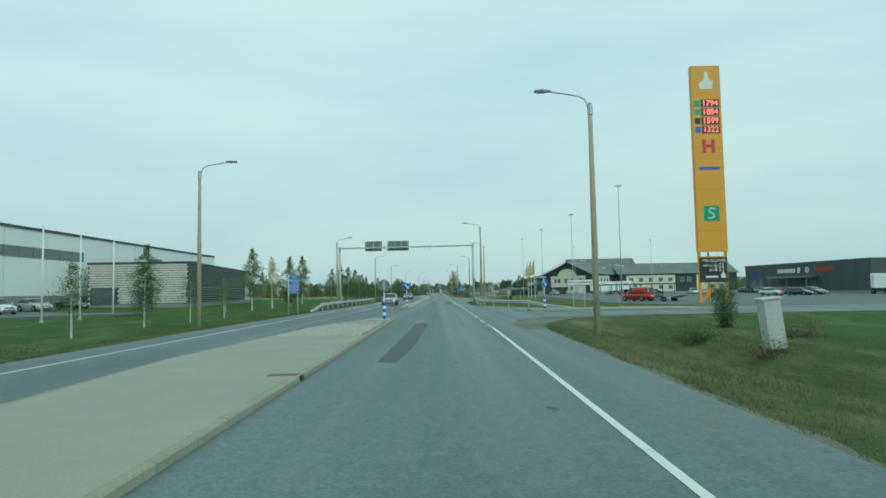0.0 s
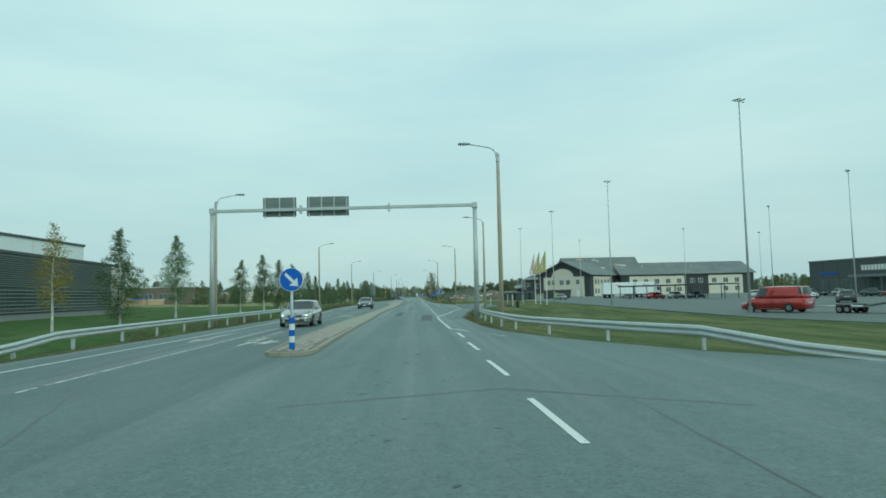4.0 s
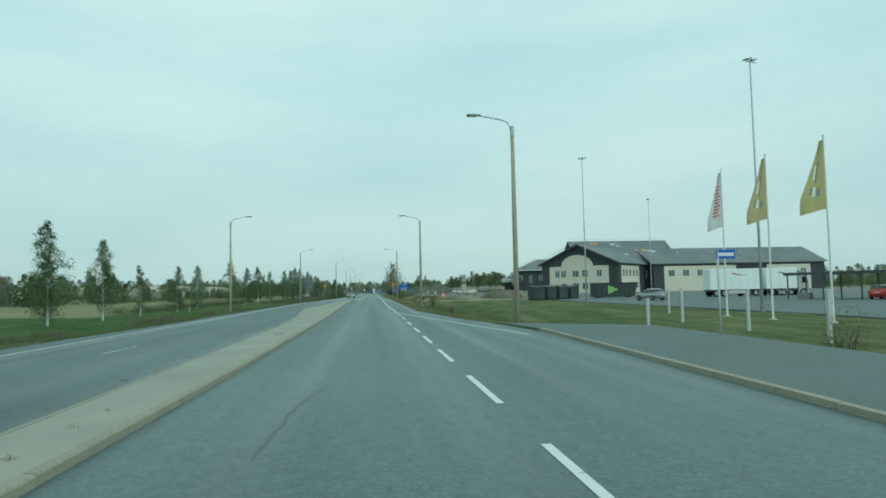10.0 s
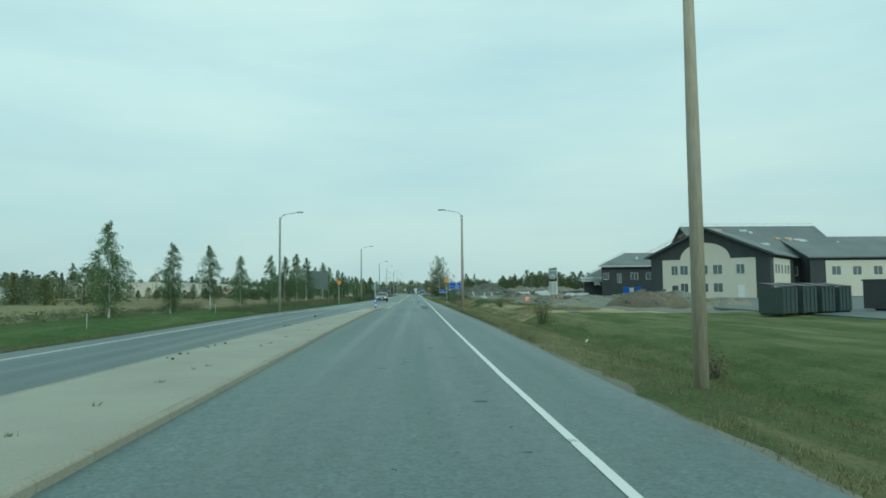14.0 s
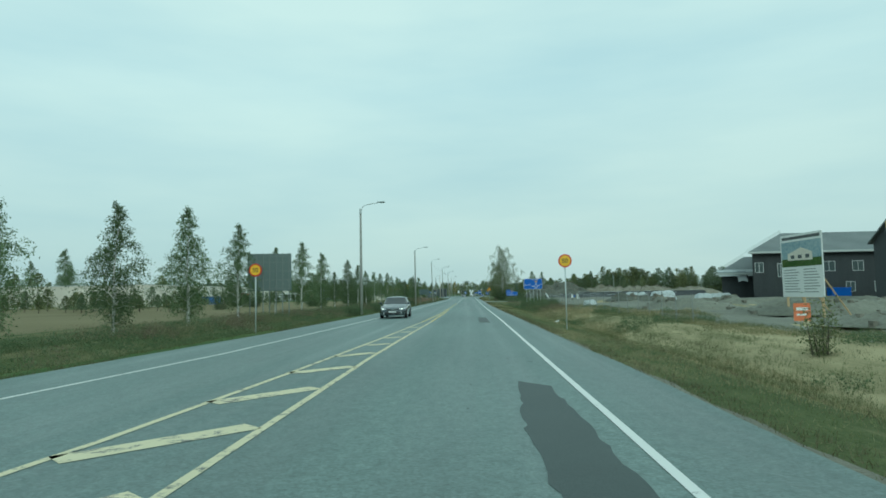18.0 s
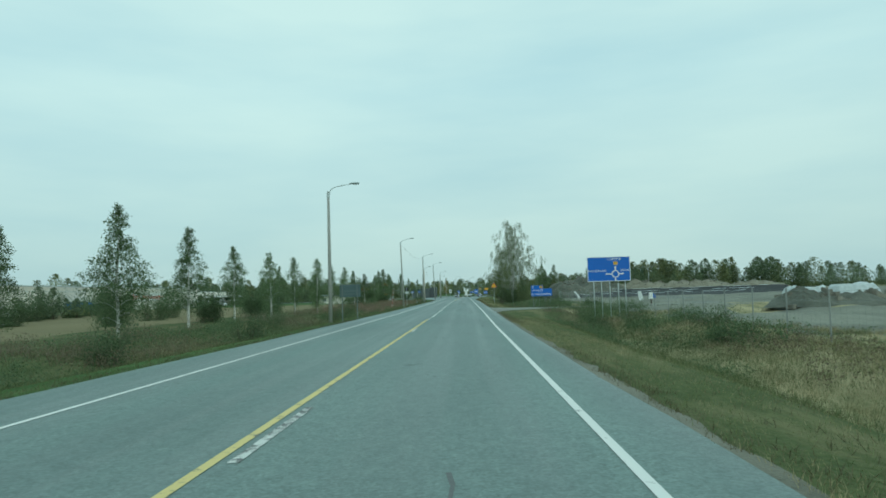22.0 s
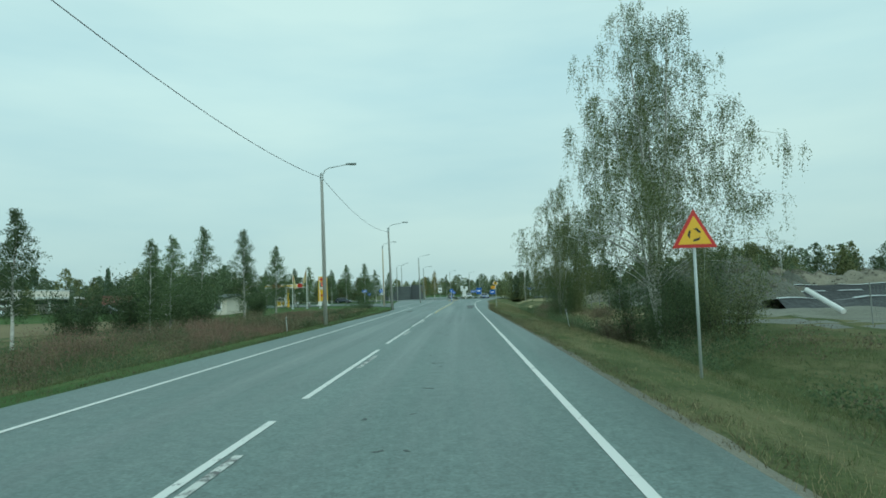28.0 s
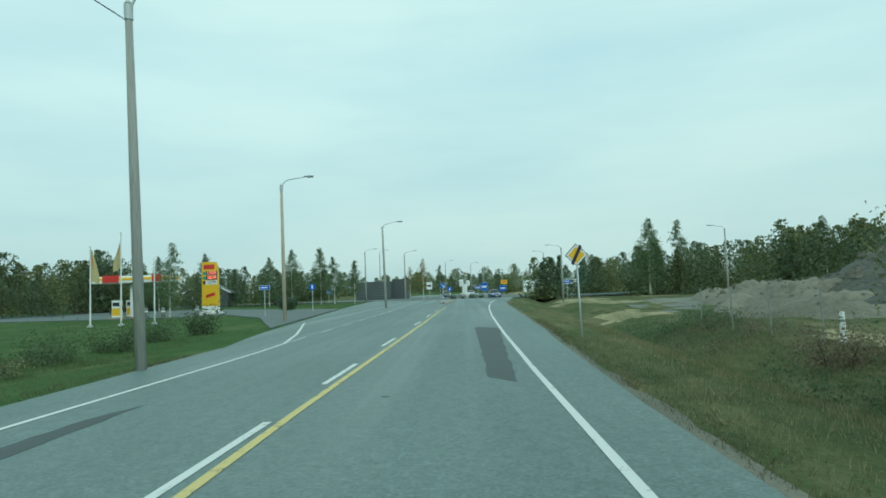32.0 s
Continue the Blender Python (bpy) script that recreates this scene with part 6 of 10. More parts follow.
def bush(x, y, r, h, material, label, n=900, leaf=0.12, name="bush"):
    t = thing(name, label, "bush", at=(x, y, land(x, y)))
    stems = Geo()
    pts = []
    n, leaf = int(n * 3.2), leaf * 0.82
    for k in range(12):
        az, sp = k * 2.4 + rng.random(), r * (0.3 + 0.7 * rng.random())
        hh = h * (0.45 + 0.7 * rng.random())
        foot = 0.25 + 0.35 * rng.random()
        path = [(math.cos(az) * sp * (foot + (1 - foot) * e ** 1.4), math.sin(az) * sp * (foot + (1 - foot) * e ** 1.4), hh * e) for e in (0, 0.35, 0.7, 1.0)]
        stems.tube(path[:3], [0.018, 0.013, 0.006], 4)
        e = rng.random(n // 12) ** 0.85
        run = sp * (foot + (1 - foot) * e ** 1.4)
        pts.append(np.stack([np.cos(az) * run, np.sin(az) * run, hh * e], 1) + rng.normal(0, 0.16 * r ** 0.5 + 0.05, (len(e), 3)))
    part("stem", stems, BARK, t)
    cloud = np.concatenate(pts)
    cloud[:, 2] = np.abs(cloud[:, 2])
    quads("foliage", leaf_quads(cloud, leaf), material, t)


for row_ in ((8.6, 419.6, 1.5, 2.5, LEAF_DARK, "dark willow bush before the birch trunks", 3000, 0.08), (10.6, 418.4, 1.9, 2.9, LEAF_AUTUMN, "tall yellowing willow bush before the birch trunks", 3000, 0.08), (7.6, 424.8, 1.2, 1.5, WEED, "brown scrub under the birch", 1800, 0.06), (8.9, 424.5, 2.6, 3.8, LEAF_DARK, "dense dark willow bush under the birches", 3200, 0.09), (10.6, 421.5, 2.4, 3.6, LEAF_DARK, "dense dark willow bush beside the birch trunk", 3000, 0.09), (9.0, 451.4, 2.0, 3.4, LEAF_DARK, "dense dark bush round the birch trunk", 5200, 0.07), (10.6, 452.6, 1.7, 3.0, LEAF_OLIVE, "yellowing bush beside the birch trunk", 3800, 0.07), (12.4, 428.5, 1.5, 2.6, LEAF_AUTUMN, "tall yellowing willow bush behind the ditch", 2800, 0.09), (15.6, 441, 2.0, 1.9, LEAF_DARK, "dark green willow bush along the site fence", 2400, 0.1), (13.4, 447.5, 1.6, 1.8, LEAF_DARK, "dark green willow bush along the site fence", 1800, 0.09), (10.4, 441, 1.2, 0.6, WEED, "brown scrub in the roadside ditch", 1300, 0.07), (11.6, 458.5, 1.5, 1.3, LEAF_DARK, "low green scrub in the roadside ditch", 1400, 0.08), (9.9, 464, 1.3, 1.0, WEED, "brown scrub in the roadside ditch", 1200, 0.07), (11.2, 427, 1.8, 2.2, LEAF_DARK, "low willow bush by the fence", 1200, 0.14),
             (13.2, 31.2, 0.55, 2.0, LEAF_DARK, "ragged dark shrub in the long grass", 1500, 0.08), (10.2, 21.2, 1.0, 0.6, WEED, "brown withered weeds at the cabinet", 700, 0.06), (12.6, 24, 1.3, 0.5, WEED, "brown withered weeds in the long grass", 800, 0.06), (10.5, 28, 1.2, 0.6, LEAF_DARK, "low green herbs in the long grass", 700, 0.07),
             (13.8, 140, 0.8, 1.1, WEED, "bare brown shrub on the lawn edge", 260, 0.07), (11.5, 137.5, 1.4, 0.6, WEED, "low brown shrubs at the platform", 400, 0.08), (13.2, 136, 1.2, 0.5, WEED, "low brown shrubs at the platform", 350, 0.08),
             (9.5, 226, 0.7, 1.9, LEAF_AUTUMN, "small yellowing willow bush in the verge", 500, 0.09), (10.6, 258, 0.6, 1.6, LEAF_AUTUMN, "small yellowing willow bush in the dry grass", 400, 0.09), (8.9, 197, 0.5, 0.9, WEED, "dark weeds in the ditch", 200, 0.08),
             (-19.5, 520, 1.5, 1.5, LEAF_DARK, "dark green bush beside the price pylon", 1500, 0.13), (-12.2, 478, 1.1, 1.3, LEAF_DARK, "dark bush on the grass edge", 500, 0.11), (-12.0, 470, 1.2, 0.8, LEAF_DARK, "low green bush along the ditch", 700, 0.08), (-12.6, 474, 1.2, 0.9, LEAF_DARK, "low green bush along the ditch", 700, 0.08), (-12.4, 466.5, 1.2, 0.8, LEAF_DARK, "low green bush along the ditch", 700, 0.08)):
    bush(*row_)

# ---- far woods ----
def woods(name, label, rows, seed):
    """Distant trees joined in one: spruces as ragged cones, birches as loose upright clouds."""
    rs = np.random.default_rng(seed)
    clouds, stems = {0: [], 1: [], 2: [], 3: []}, Geo()
    for x0, y0, x1, y1, hmin, hmax, n, conifer, deep in rows:
        for k in range(int(n * 1.2)):
            u = (k + rs.random()) / int(n * 1.2)
            x, y = x0 + (x1 - x0) * u + rs.normal(0, deep), y0 + (y1 - y0) * u + rs.normal(0, deep)
            h = (hmin * 0.85 + (hmax - hmin) * 0.9 * rs.random() ** 1.3) * (0.86 + 0.28 * abs(noise.noise((x * 0.06, y * 0.06, seed))))
            zb = (0.4 if x < 0 else -0.4)
            m = 130
            wide = 0.32 * h + 0.8
            a, q = rs.random(m) * 6.283, np.sqrt(rs.random(m))
            clouds[int(rs.integers(1, 4))].append((np.stack([x + wide * q * np.cos(a), y + wide * q * np.sin(a), zb + h * 0.40 * rs.random(m) * np.sqrt(1.02 - q * q)], 1), 0.05 * h + 0.12))
            stems.tube([(x, y, zb - 0.5), (x, y, zb + h * 0.8)], [0.06, 0.02], 4)
            if rs.random() < conifer * 0.22:
                m = 330
                v = rs.random(m) ** 0.75
                rad = (1 - v) * h * 0.20 * (0.55 + 0.55 * rs.random(m)) + 0.1
                a = rs.random(m) * 6.283
                clouds[0].append((np.stack([x + rad * np.cos(a), y + rad * np.sin(a), zb + h * (0.01 + 0.99 * v) - 0.15 * rad], 1), 0.06 * h + 0.1))
            else:
                m = 760
                v = rs.random(m)
                wide = h * (0.25 + 0.20 * rs.random())
                rad = wide * np.sin(np.pi * np.clip(0.1 + v * 0.88, 0, 1)) ** 0.7 * np.sqrt(rs.random(m)) * (1.15 - 0.45 * v)
                a = rs.random(m) * 6.283
                lump = 0.35 * wide * np.sin(a * 3 + v * 9 + k)
                clouds[1 if rs.random() < 0.45 else 2 if rs.random() < 0.6 else 3].append((np.stack([x + (rad + lump * 0.4) * np.cos(a), y + (rad + lump * 0.4) * np.sin(a), zb + h * (0.02 + 0.98 * v)], 1), 0.040 * h + 0.09))
    g = part(name, stems, BARK)
    tagged(g, label, "woods", kind="stuff")
    for k, mat_ in ((0, NEEDLES), (1, FAR_LEAF), (2, LEAF_AUTUMN), (3, LEAF_OLIVE)):
        if clouds[k]:
            q = np.concatenate([leaf_quads(p, s) for p, s in clouds[k]])
            ob = quads("foliage", q, mat_)
            ob.parent = g
            tagged(ob, kind="stuff")


woods("woods_right", "mixed dark spruce and birch woods behind the building site",
      [(30, 640, 60, 600, 8, 13, 26, 0.45, 6), (60, 605, 150, 590, 12, 18, 70, 0.35, 6), (84, 596, 94, 596, 15, 18, 6, 0.2, 2), (150, 590, 320, 560, 9, 14, 90, 0.5, 10), (200, 420, 330, 470, 8, 13, 60, 0.5, 8), (150, 330, 260, 330, 7, 11, 40, 0.5, 6), (28, 556, 44, 552, 8, 11, 9, 0.3, 3), (44, 552, 86, 560, 8.5, 13, 20, 0.25, 4), (13, 556, 16, 558, 7.5, 8.8, 5, 1.9, 1.2), (22, 575, 30, 580, 6, 9, 8, 0.6, 2), (120, 240, 300, 260, 6, 10, 40, 0.5, 8)], 21)
woods("woods_left", "mixed birch and spruce woods beyond the fields",
      [(-70, 345, -48, 392, 2.6, 4.6, 20, 0.0, 3), (-72, 470, -56, 500, 3, 5, 12, 0.0, 3), (-150, 400, -100, 380, 7, 10.5, 24, 0.2, 5), (-120, 470, -70, 540, 6, 9, 30, 0.2, 5), (-62, 540, -46, 560, 6, 8, 14, 0.2, 3), (-160, 300, -110, 330, 8, 12, 30, 0.3, 8), (-220, 420, -90, 560, 8, 13, 60, 0.4, 10), (-110, 590, -42, 590, 7, 10, 60, 0.25, 4), (-42, 575, -30, 580, 6, 9, 14, 0.2, 3), (-170, 575, -66, 572, 9, 12.5, 50, 0.12, 6), (-76, 543, -50, 551, 8, 12, 16, 0.2, 2.5), (-64, 528, -52, 534, 4, 6.5, 8, 0.0, 1.5), (-66, 330, -40, 330, 2.0, 3.5, 14, 0.05, 4), (-80, 232, -52, 236, 4, 7, 18, 0.05, 3), (-52, 206, -46, 280, 3.5, 6.5, 20, 0.05, 3), (-150, 150, -120, 260, 8, 12, 30, 0.4, 6)], 22)
woods("woods_ahead", "low distant woods at the end of the road",
      [(-60, 760, 40, 740, 9, 14, 60, 0.4, 14), (-30, 900, 60, 900, 12, 17, 40, 0.4, 20), (40, 740, 160, 720, 10, 16, 50, 0.4, 12), (-170, 680, -60, 740, 9, 14, 50, 0.4, 14)], 23)


# ---- grass and weeds ----
def blades(name, label, spots, hmin, hmax, width, material, per=6, lean=0.35, spread=0.12, level=None):
    """Tufts of grass: narrow tapering blades round each spot (x, y)."""
    n = len(spots)
    base = np.repeat(np.array([(x, y, land(x, y) - 0.02 if level is None else level) for x, y in spots]), per, axis=0)
    m = n * per
    base[:, :2] += rng.normal(0, spread, (m, 2))
    h = (hmin + (hmax - hmin) * rng.random((m, 1)) ** 1.5)
    a = rng.random(m) * 6.283
    side = np.stack([np.cos(a), np.sin(a), np.zeros(m)], 1) * width
    tip = np.concatenate([rng.normal(0, lean, (m, 2)) * h, h], 1)
    v = np.stack([base - side, base + side, base + tip], 1)
    ob = quads(name, v, material)
    return tagged(ob, label, "grass", kind="stuff")


def scatter(n, y0, y1, side, d0, d1, keep=None):
    res = []
    while len(res) < n:
        y = y0 + (y1 - y0) * rng.random()
        d = d0 + (d1 - d0) * rng.random()
        x = edge_r(y) + d if side > 0 else edge_l(y) - d
        if side > 0 and (31 < y < 64 or inside(x, y, DRIVE) or (119 < y < 147 and d < 5)):
            if rng.random() < 0.985:
                n -= 0.9
                continue
        if side < 0 and y > 466 and d < 2:
            n -= 1
            continue
        if keep is None or keep(x, y):
            res.append((x, y))
    return res


patch = lambda k, lim: (lambda x, y: noise.noise((x * 0.25, y * 0.06, k)) > lim)
blades("verge_grass", "yellowed grass along the right verge", scatter(15000, -4, 500, 1, 0.25, 4.5, patch(3, 0.0)), 0.04, 0.15, 0.005, GRASS_DRY, 8)
blades("verge_grass", "green grass along the right verge", scatter(21000, -4, 500, 1, 0.3, 8.0), 0.04, 0.16, 0.006, GRASS_GREEN, 8)
blades("verge_grass", "short mixed grass beside the right shoulder", scatter(12000, 0, 470, 1, 0.3, 3.6), 0.02, 0.10, 0.005, GRASS_DRY, 8, 0.6)
blades("verge_grass", "short green grass beside the right shoulder", scatter(12000, 0, 470, 1, 0.45, 4.5), 0.02, 0.10, 0.005, GRASS_GREEN, 8, 0.6)
blades("verge_grass", "green grass along the left verge", scatter(14000, -4, 480, -1, 0.2, 3.4), 0.04, 0.14, 0.007, GRASS_GREEN, 7)
blades("long_grass", "tall pale grass of the dry meadow", scatter(9000, 236, 352, 1, 5.0, 14, patch(6, -0.02)), 0.14, 0.36, 0.004, GRASS_DRY, 12)
blades("long_grass", "green grass between the dry patches", scatter(7000, 236, 352, 1, 4.0, 14, patch(16, 0.0)), 0.12, 0.30, 0.005, GRASS_GREEN, 10)
blades("long_grass", "tall grass and sedge in the right ditch", scatter(4200, 232, 480, 1, 3.2, 8.5), 0.08, 0.26, 0.006, GRASS_GREEN, 10)
blades("long_grass", "long grass by the cable cabinet", scatter(6000, 2, 32, 1, 0.8, 11), 0.04, 0.12, 0.004, GRASS_GREEN, 12)
blades("long_grass", "dry seed heads by the cable cabinet", scatter(900, 2, 32, 1, 1.2, 9), 0.08, 0.2, 0.003, GRASS_DRY, 8)
blades("long_grass", "tall pale grass before the building site", scatter(6000, 369, 480, 1, 2.6, 10, patch(31, 0.05)), 0.06, 0.24, 0.005, GRASS_DRY, 10)
blades("long_grass", "green grass before the building site", scatter(8000, 369, 480, 1, 2.2, 10), 0.06, 0.24, 0.006, GRASS_GREEN, 9)
blades("long_grass", "coarse dark grass on the left ditch bank", scatter(9000, 238, 468, -1, 2.4, 9), 0.10, 0.30, 0.006, GRASS_GREEN, 10)
blades("ditch_grass", "coarse dark grass in the left ditch", scatter(5000, -4, 240, -1, 2.2, 6.0), 0.05, 0.14, 0.006, GRASS_GREEN, 7)

blades("verge_grass", "ragged brown tufts at the asphalt edge", scatter(7000, -4, 480, 1, 0.12, 0.75, patch(51, -0.25)), 0.03, 0.13, 0.007, GRASS_BROWN, 9, 0.55, 0.10)
blades("verge_grass", "ragged brown tufts at the left asphalt edge", scatter(5000, -4, 470, -1, 0.12, 0.7, patch(52, -0.25)), 0.03, 0.12, 0.007, GRASS_BROWN, 9, 0.55, 0.10)
blades("verge_grass", "brown and withered grass on the right verge", scatter(3500, -4, 480, 1, 0.6, 7.0, patch(53, 0.12)), 0.06, 0.20, 0.006, GRASS_BROWN, 9, 0.45)
blades("ditch_grass", "dark sedge along the right ditch", scatter(7000, 128, 345, 1, 3.6, 6.8), 0.08, 0.24, 0.007, GRASS_GREEN, 9, 0.4)
blades("kerb_weeds", "dry weeds in the joints of the traffic island", [(-4.34 + rng.normal(0, 0.05), 78 + 95 * rng.random() ** 1.5) for _ in range(70)] + [(-3.42 + rng.normal(0, 0.03), 80 + 80 * rng.random()) for _ in range(14)], 0.02, 0.09, 0.006, GRASS_DRY, 14, 0.6, 0.035, level=0.105)
blades("kerb_weeds", "green weeds in the joints of the traffic island", [(-4.34 + rng.normal(0, 0.05), 80 + 130 * rng.random()) for _ in range(40)], 0.02, 0.08, 0.007, GRASS_GREEN, 12, 0.6, 0.04, level=0.105)


def weeds(name, label, spots, h0, h1, material, per=26, leaf=0.08):
    """Standing weeds: leaves up a stem at each spot."""
    res = []
    for x, y in spots:
        h = (h0 + (h1 - h0) * rng.random()) * (0.55 if x < 0 and y > 443 else 1.0)
        v = rng.random(per) ** 0.8
        w = 0.10 + 0.16 * h
        p = np.stack([x + rng.normal(0, w, per), y + rng.normal(0, w, per), land(x, y) + h * v], 1)
        res.append(leaf_quads(p, leaf * (0.7 + 0.6 * rng.random()), -0.8))
    ob = quads(name, np.concatenate(res), material)
    return tagged(ob, label, "weeds", kind="stuff")


hedge = [(-22.0 - 2.2 * rng.random(), 183 + 64 * rng.random()) for _ in range(900)]
blades("verge_grass", "mown green grass before the left field", scatter(9000, 120, 246, -1, 2.0, 11), 0.03, 0.11, 0.007, GRASS_GREEN, 8, 0.5)
clumpy = lambda s, lim: (lambda x, y: noise.noise((x * 0.22, y * 0.16, s)) > lim)
weeds("weeds", "brown withered weeds on the left bank", scatter(1500, 243, 440, -1, 3.4, 9.5, clumpy(2, 0.16)), 0.30, 0.85, WEED, 44, 0.05)
weeds("weeds", "green herbs on the left bank", scatter(4200, 241, 440, -1, 2.8, 10, lambda x, y: noise.noise((x * 0.22, y * 0.16, 2)) < 0.08), 0.12, 0.6, LEAF_DARK, 36, 0.052)
weeds("weeds", "fresh green herbs among the dead weeds", scatter(1700, 241, 455, -1, 2.6, 10, clumpy(62, 0.05)), 0.18, 0.65, LEAF, 34, 0.046)
weeds("weeds", "pale dry stalks on the left bank", scatter(900, 243, 452, -1, 2.8, 9.5, clumpy(23, 0.16)), 0.3, 0.8, GRASS_DRY, 26, 0.045)
weeds("willowherb", "reddish withered willowherb on the left bank", scatter(1300, 366, 456, -1, 3.4, 9.0, clumpy(8, 0.10)), 0.4, 1.0, WEED_RED, 44, 0.042)
blades("willowherb_stalks", "tall reddish willowherb stalks on the left bank", scatter(1000, 366, 456, -1, 3.2, 8.5, clumpy(8, 0.10)), 0.4, 1.0, 0.009, WEED_RED, 9, 0.28, 0.18)
blades("weed_stalks", "tall brown stalks on the left bank", scatter(900, 243, 440, -1, 3.4, 9.5, clumpy(2, 0.16)), 0.3, 0.8, 0.008, WEED, 8, 0.3, 0.18)
blades("weed_stalks", "pale dry stalks among the left weeds", scatter(700, 243, 452, -1, 2.8, 9.0, clumpy(23, 0.18)), 0.3, 0.75, 0.007, GRASS_DRY, 8, 0.3, 0.16)
for x, y, r, h in ((-9.8, 292, 1.0, 0.9), (-11.5, 301, 1.3, 1.2), (-10.4, 312, 1.1, 1.0), (-12.2, 322, 1.4, 1.3), (-10.2, 331, 1.2, 1.1), (-12.6, 343, 1.3, 1.2), (-10.6, 354, 1.2, 1.0), (-12.0, 366, 1.3, 1.2), (-14.2, 378, 1.6, 1.6), (-13.4, 392, 1.4, 1.3), (-15.2, 408, 1.6, 1.6)):
    bush(x, y, r, h, LEAF_DARK, "low dark willow scrub on the ditch bank", 1100, 0.07)
weeds("weeds", "dark herbs in the right ditch", scatter(1900, 322, 480, 1, 4.2, 9.0, clumpy(11, 0.12)), 0.3, 0.9, LEAF_DARK, 34, 0.065)
weeds("weeds", "brown weeds in the right ditch", scatter(1300, 305, 480, 1, 4.0, 9.0, clumpy(14, 0.12)), 0.3, 0.8, WEED, 30, 0.055)
weeds("weeds", "green herb clumps in the dry meadow", scatter(1500, 240, 350, 1, 3.6, 12, clumpy(71, 0.16)), 0.15, 0.5, LEAF, 30, 0.05)
weeds("weeds", "dark weeds along the left ditch", scatter(700, 5, 215, -1, 3.0, 5.0, clumpy(17, 0.15)), 0.2, 0.5, WEED, 28, 0.06)
weeds("weeds", "dark weeds between the lawn and the field", hedge[:620], 0.3, 0.85, LEAF_DARK, 40, 0.06)
weeds("weeds", "brown weeds between the lawn and the field", hedge[620:], 0.3, 0.9, WEED, 36, 0.055)
for x, y, r, h in ((9.5, 372, 1.6, 1.4), (11, 378, 1.9, 1.6), (9.2, 384, 1.5, 1.2), (13.5, 369.5, 1.6, 0.9), (12.4, 356.4, 1.6, 0.7), (14.8, 357.6, 1.6, 0.9), (8.6, 368.6, 1.2, 0.7), (10.8, 369.8, 1.3, 0.8), (9.2, 346, 1.4, 0.75), (10.8, 342, 1.6, 0.9), (9.6, 336, 1.2, 0.65), (11.8, 331, 1.5, 0.7), (10.2, 325, 1.0, 0.5), (8.6, 341.5, 0.9, 0.5), (12.6, 337, 1.2, 0.7)):
    bush(x, y, r, h, LEAF_DARK, "low green willow bush in the roadside ditch", 1700, 0.06)
for x, y, r, h in ((-27.5, 350, 2.4, 3.4), (-30, 362, 2.6, 3.6), (-33, 372, 2.4, 3.2), (-28, 384, 2.2, 3.0), (-38, 335, 2.4, 3.2), (-30, 398, 2.0, 2.6), (-20.5, 435.5, 2.0, 3.2), (-19.8, 440, 1.8, 2.8), (-22, 430, 2.2, 3.0), (-20.4, 457, 1.4, 2.2), (-19.5, 431, 1.9, 3.0), (-17.6, 436.6, 1.9, 3.1), (-16.4, 433.0, 1.6, 2.4), (-20.4, 363, 1.7, 2.7), (-21.5, 372.5, 2.2, 3.0), (-20.6, 352.5, 1.5, 2.2), (-49, 372, 2.4, 2.6), (-52, 380, 2.6, 3.0), (-54, 388, 2.2, 2.2), (-57, 396, 2.6, 2.8), (-61, 405, 2.4, 2.4), (-40, 356, 2.2, 2.2)):
    bush(x, y, r, h, LEAF_DARK, "tall green willow bush at the field edge", 2200, 0.12)
weeds("weeds", "tall brown weeds before the station lawn", scatter(700, 432, 461, -1, 2.8, 8.5, clumpy(41, 0.0)), 0.5, 1.1, WEED, 36, 0.055)
weeds("weeds", "pale seeding stalks before the station lawn", scatter(500, 432, 463, -1, 2.8, 8.5, clumpy(43, 0.0)), 0.5, 1.15, GRASS_DRY, 24, 0.045)
weeds("weeds", "tall green weeds before the station lawn", scatter(900, 432, 466, -1, 2.4, 8.0, clumpy(45, -0.05)), 0.35, 0.95, LEAF_DARK, 36, 0.06)

# ---- building helpers ----
def window(parent, x0, x1, z0, z1, y, out=-1, mullions=1, material=WHITE):
    """A window in a wall that runs along local x at y; out: which way it faces."""
    w = part("window", Geo().box(x0, x1, min(y, y + out * 0.02), max(y, y + out * 0.02), z0, z1), GLASS, parent)
    f = Geo()
    a, b = sorted((y, y + out * 0.06))
    for u0, u1, v0, v1 in ((x0 - 0.07, x1 + 0.07, z0 - 0.07, z0), (x0 - 0.07, x1 + 0.07, z1, z1 + 0.07), (x0 - 0.07, x0, z0, z1), (x1, x1 + 0.07, z0, z1)):
        f.box(u0, u1, a, b, v0, v1)
    for k in range(mullions):
        x = x0 + (x1 - x0) * (k + 1) / (mullions + 1)
        f.box(x - 0.03, x + 0.03, a, b, z0, z1)
    part("window_frame", f, material, w)
    return w


def window_x(parent, y0, y1, z0, z1, x, out=-1, mullions=1, material=WHITE):
    """The same in a wall along local y."""
    w = part("window", Geo().box(min(x, x + out * 0.02), max(x, x + out * 0.02), y0, y1, z0, z1), GLASS, parent)
    f = Geo()
    a, b = sorted((x, x + out * 0.06))
    for u0, u1, v0, v1 in ((y0 - 0.07, y1 + 0.07, z0 - 0.07, z0), (y0 - 0.07, y1 + 0.07, z1, z1 + 0.07), (y0 - 0.07, y0, z0, z1), (y1, y1 + 0.07, z0, z1)):
        f.box(a, b, u0, u1, v0, v1)
    for k in range(mullions):
        y = y0 + (y1 - y0) * (k + 1) / (mullions + 1)
        f.box(a, b, y - 0.03, y + 0.03, z0, z1)
    part("window_frame", f, material, w)
    return w


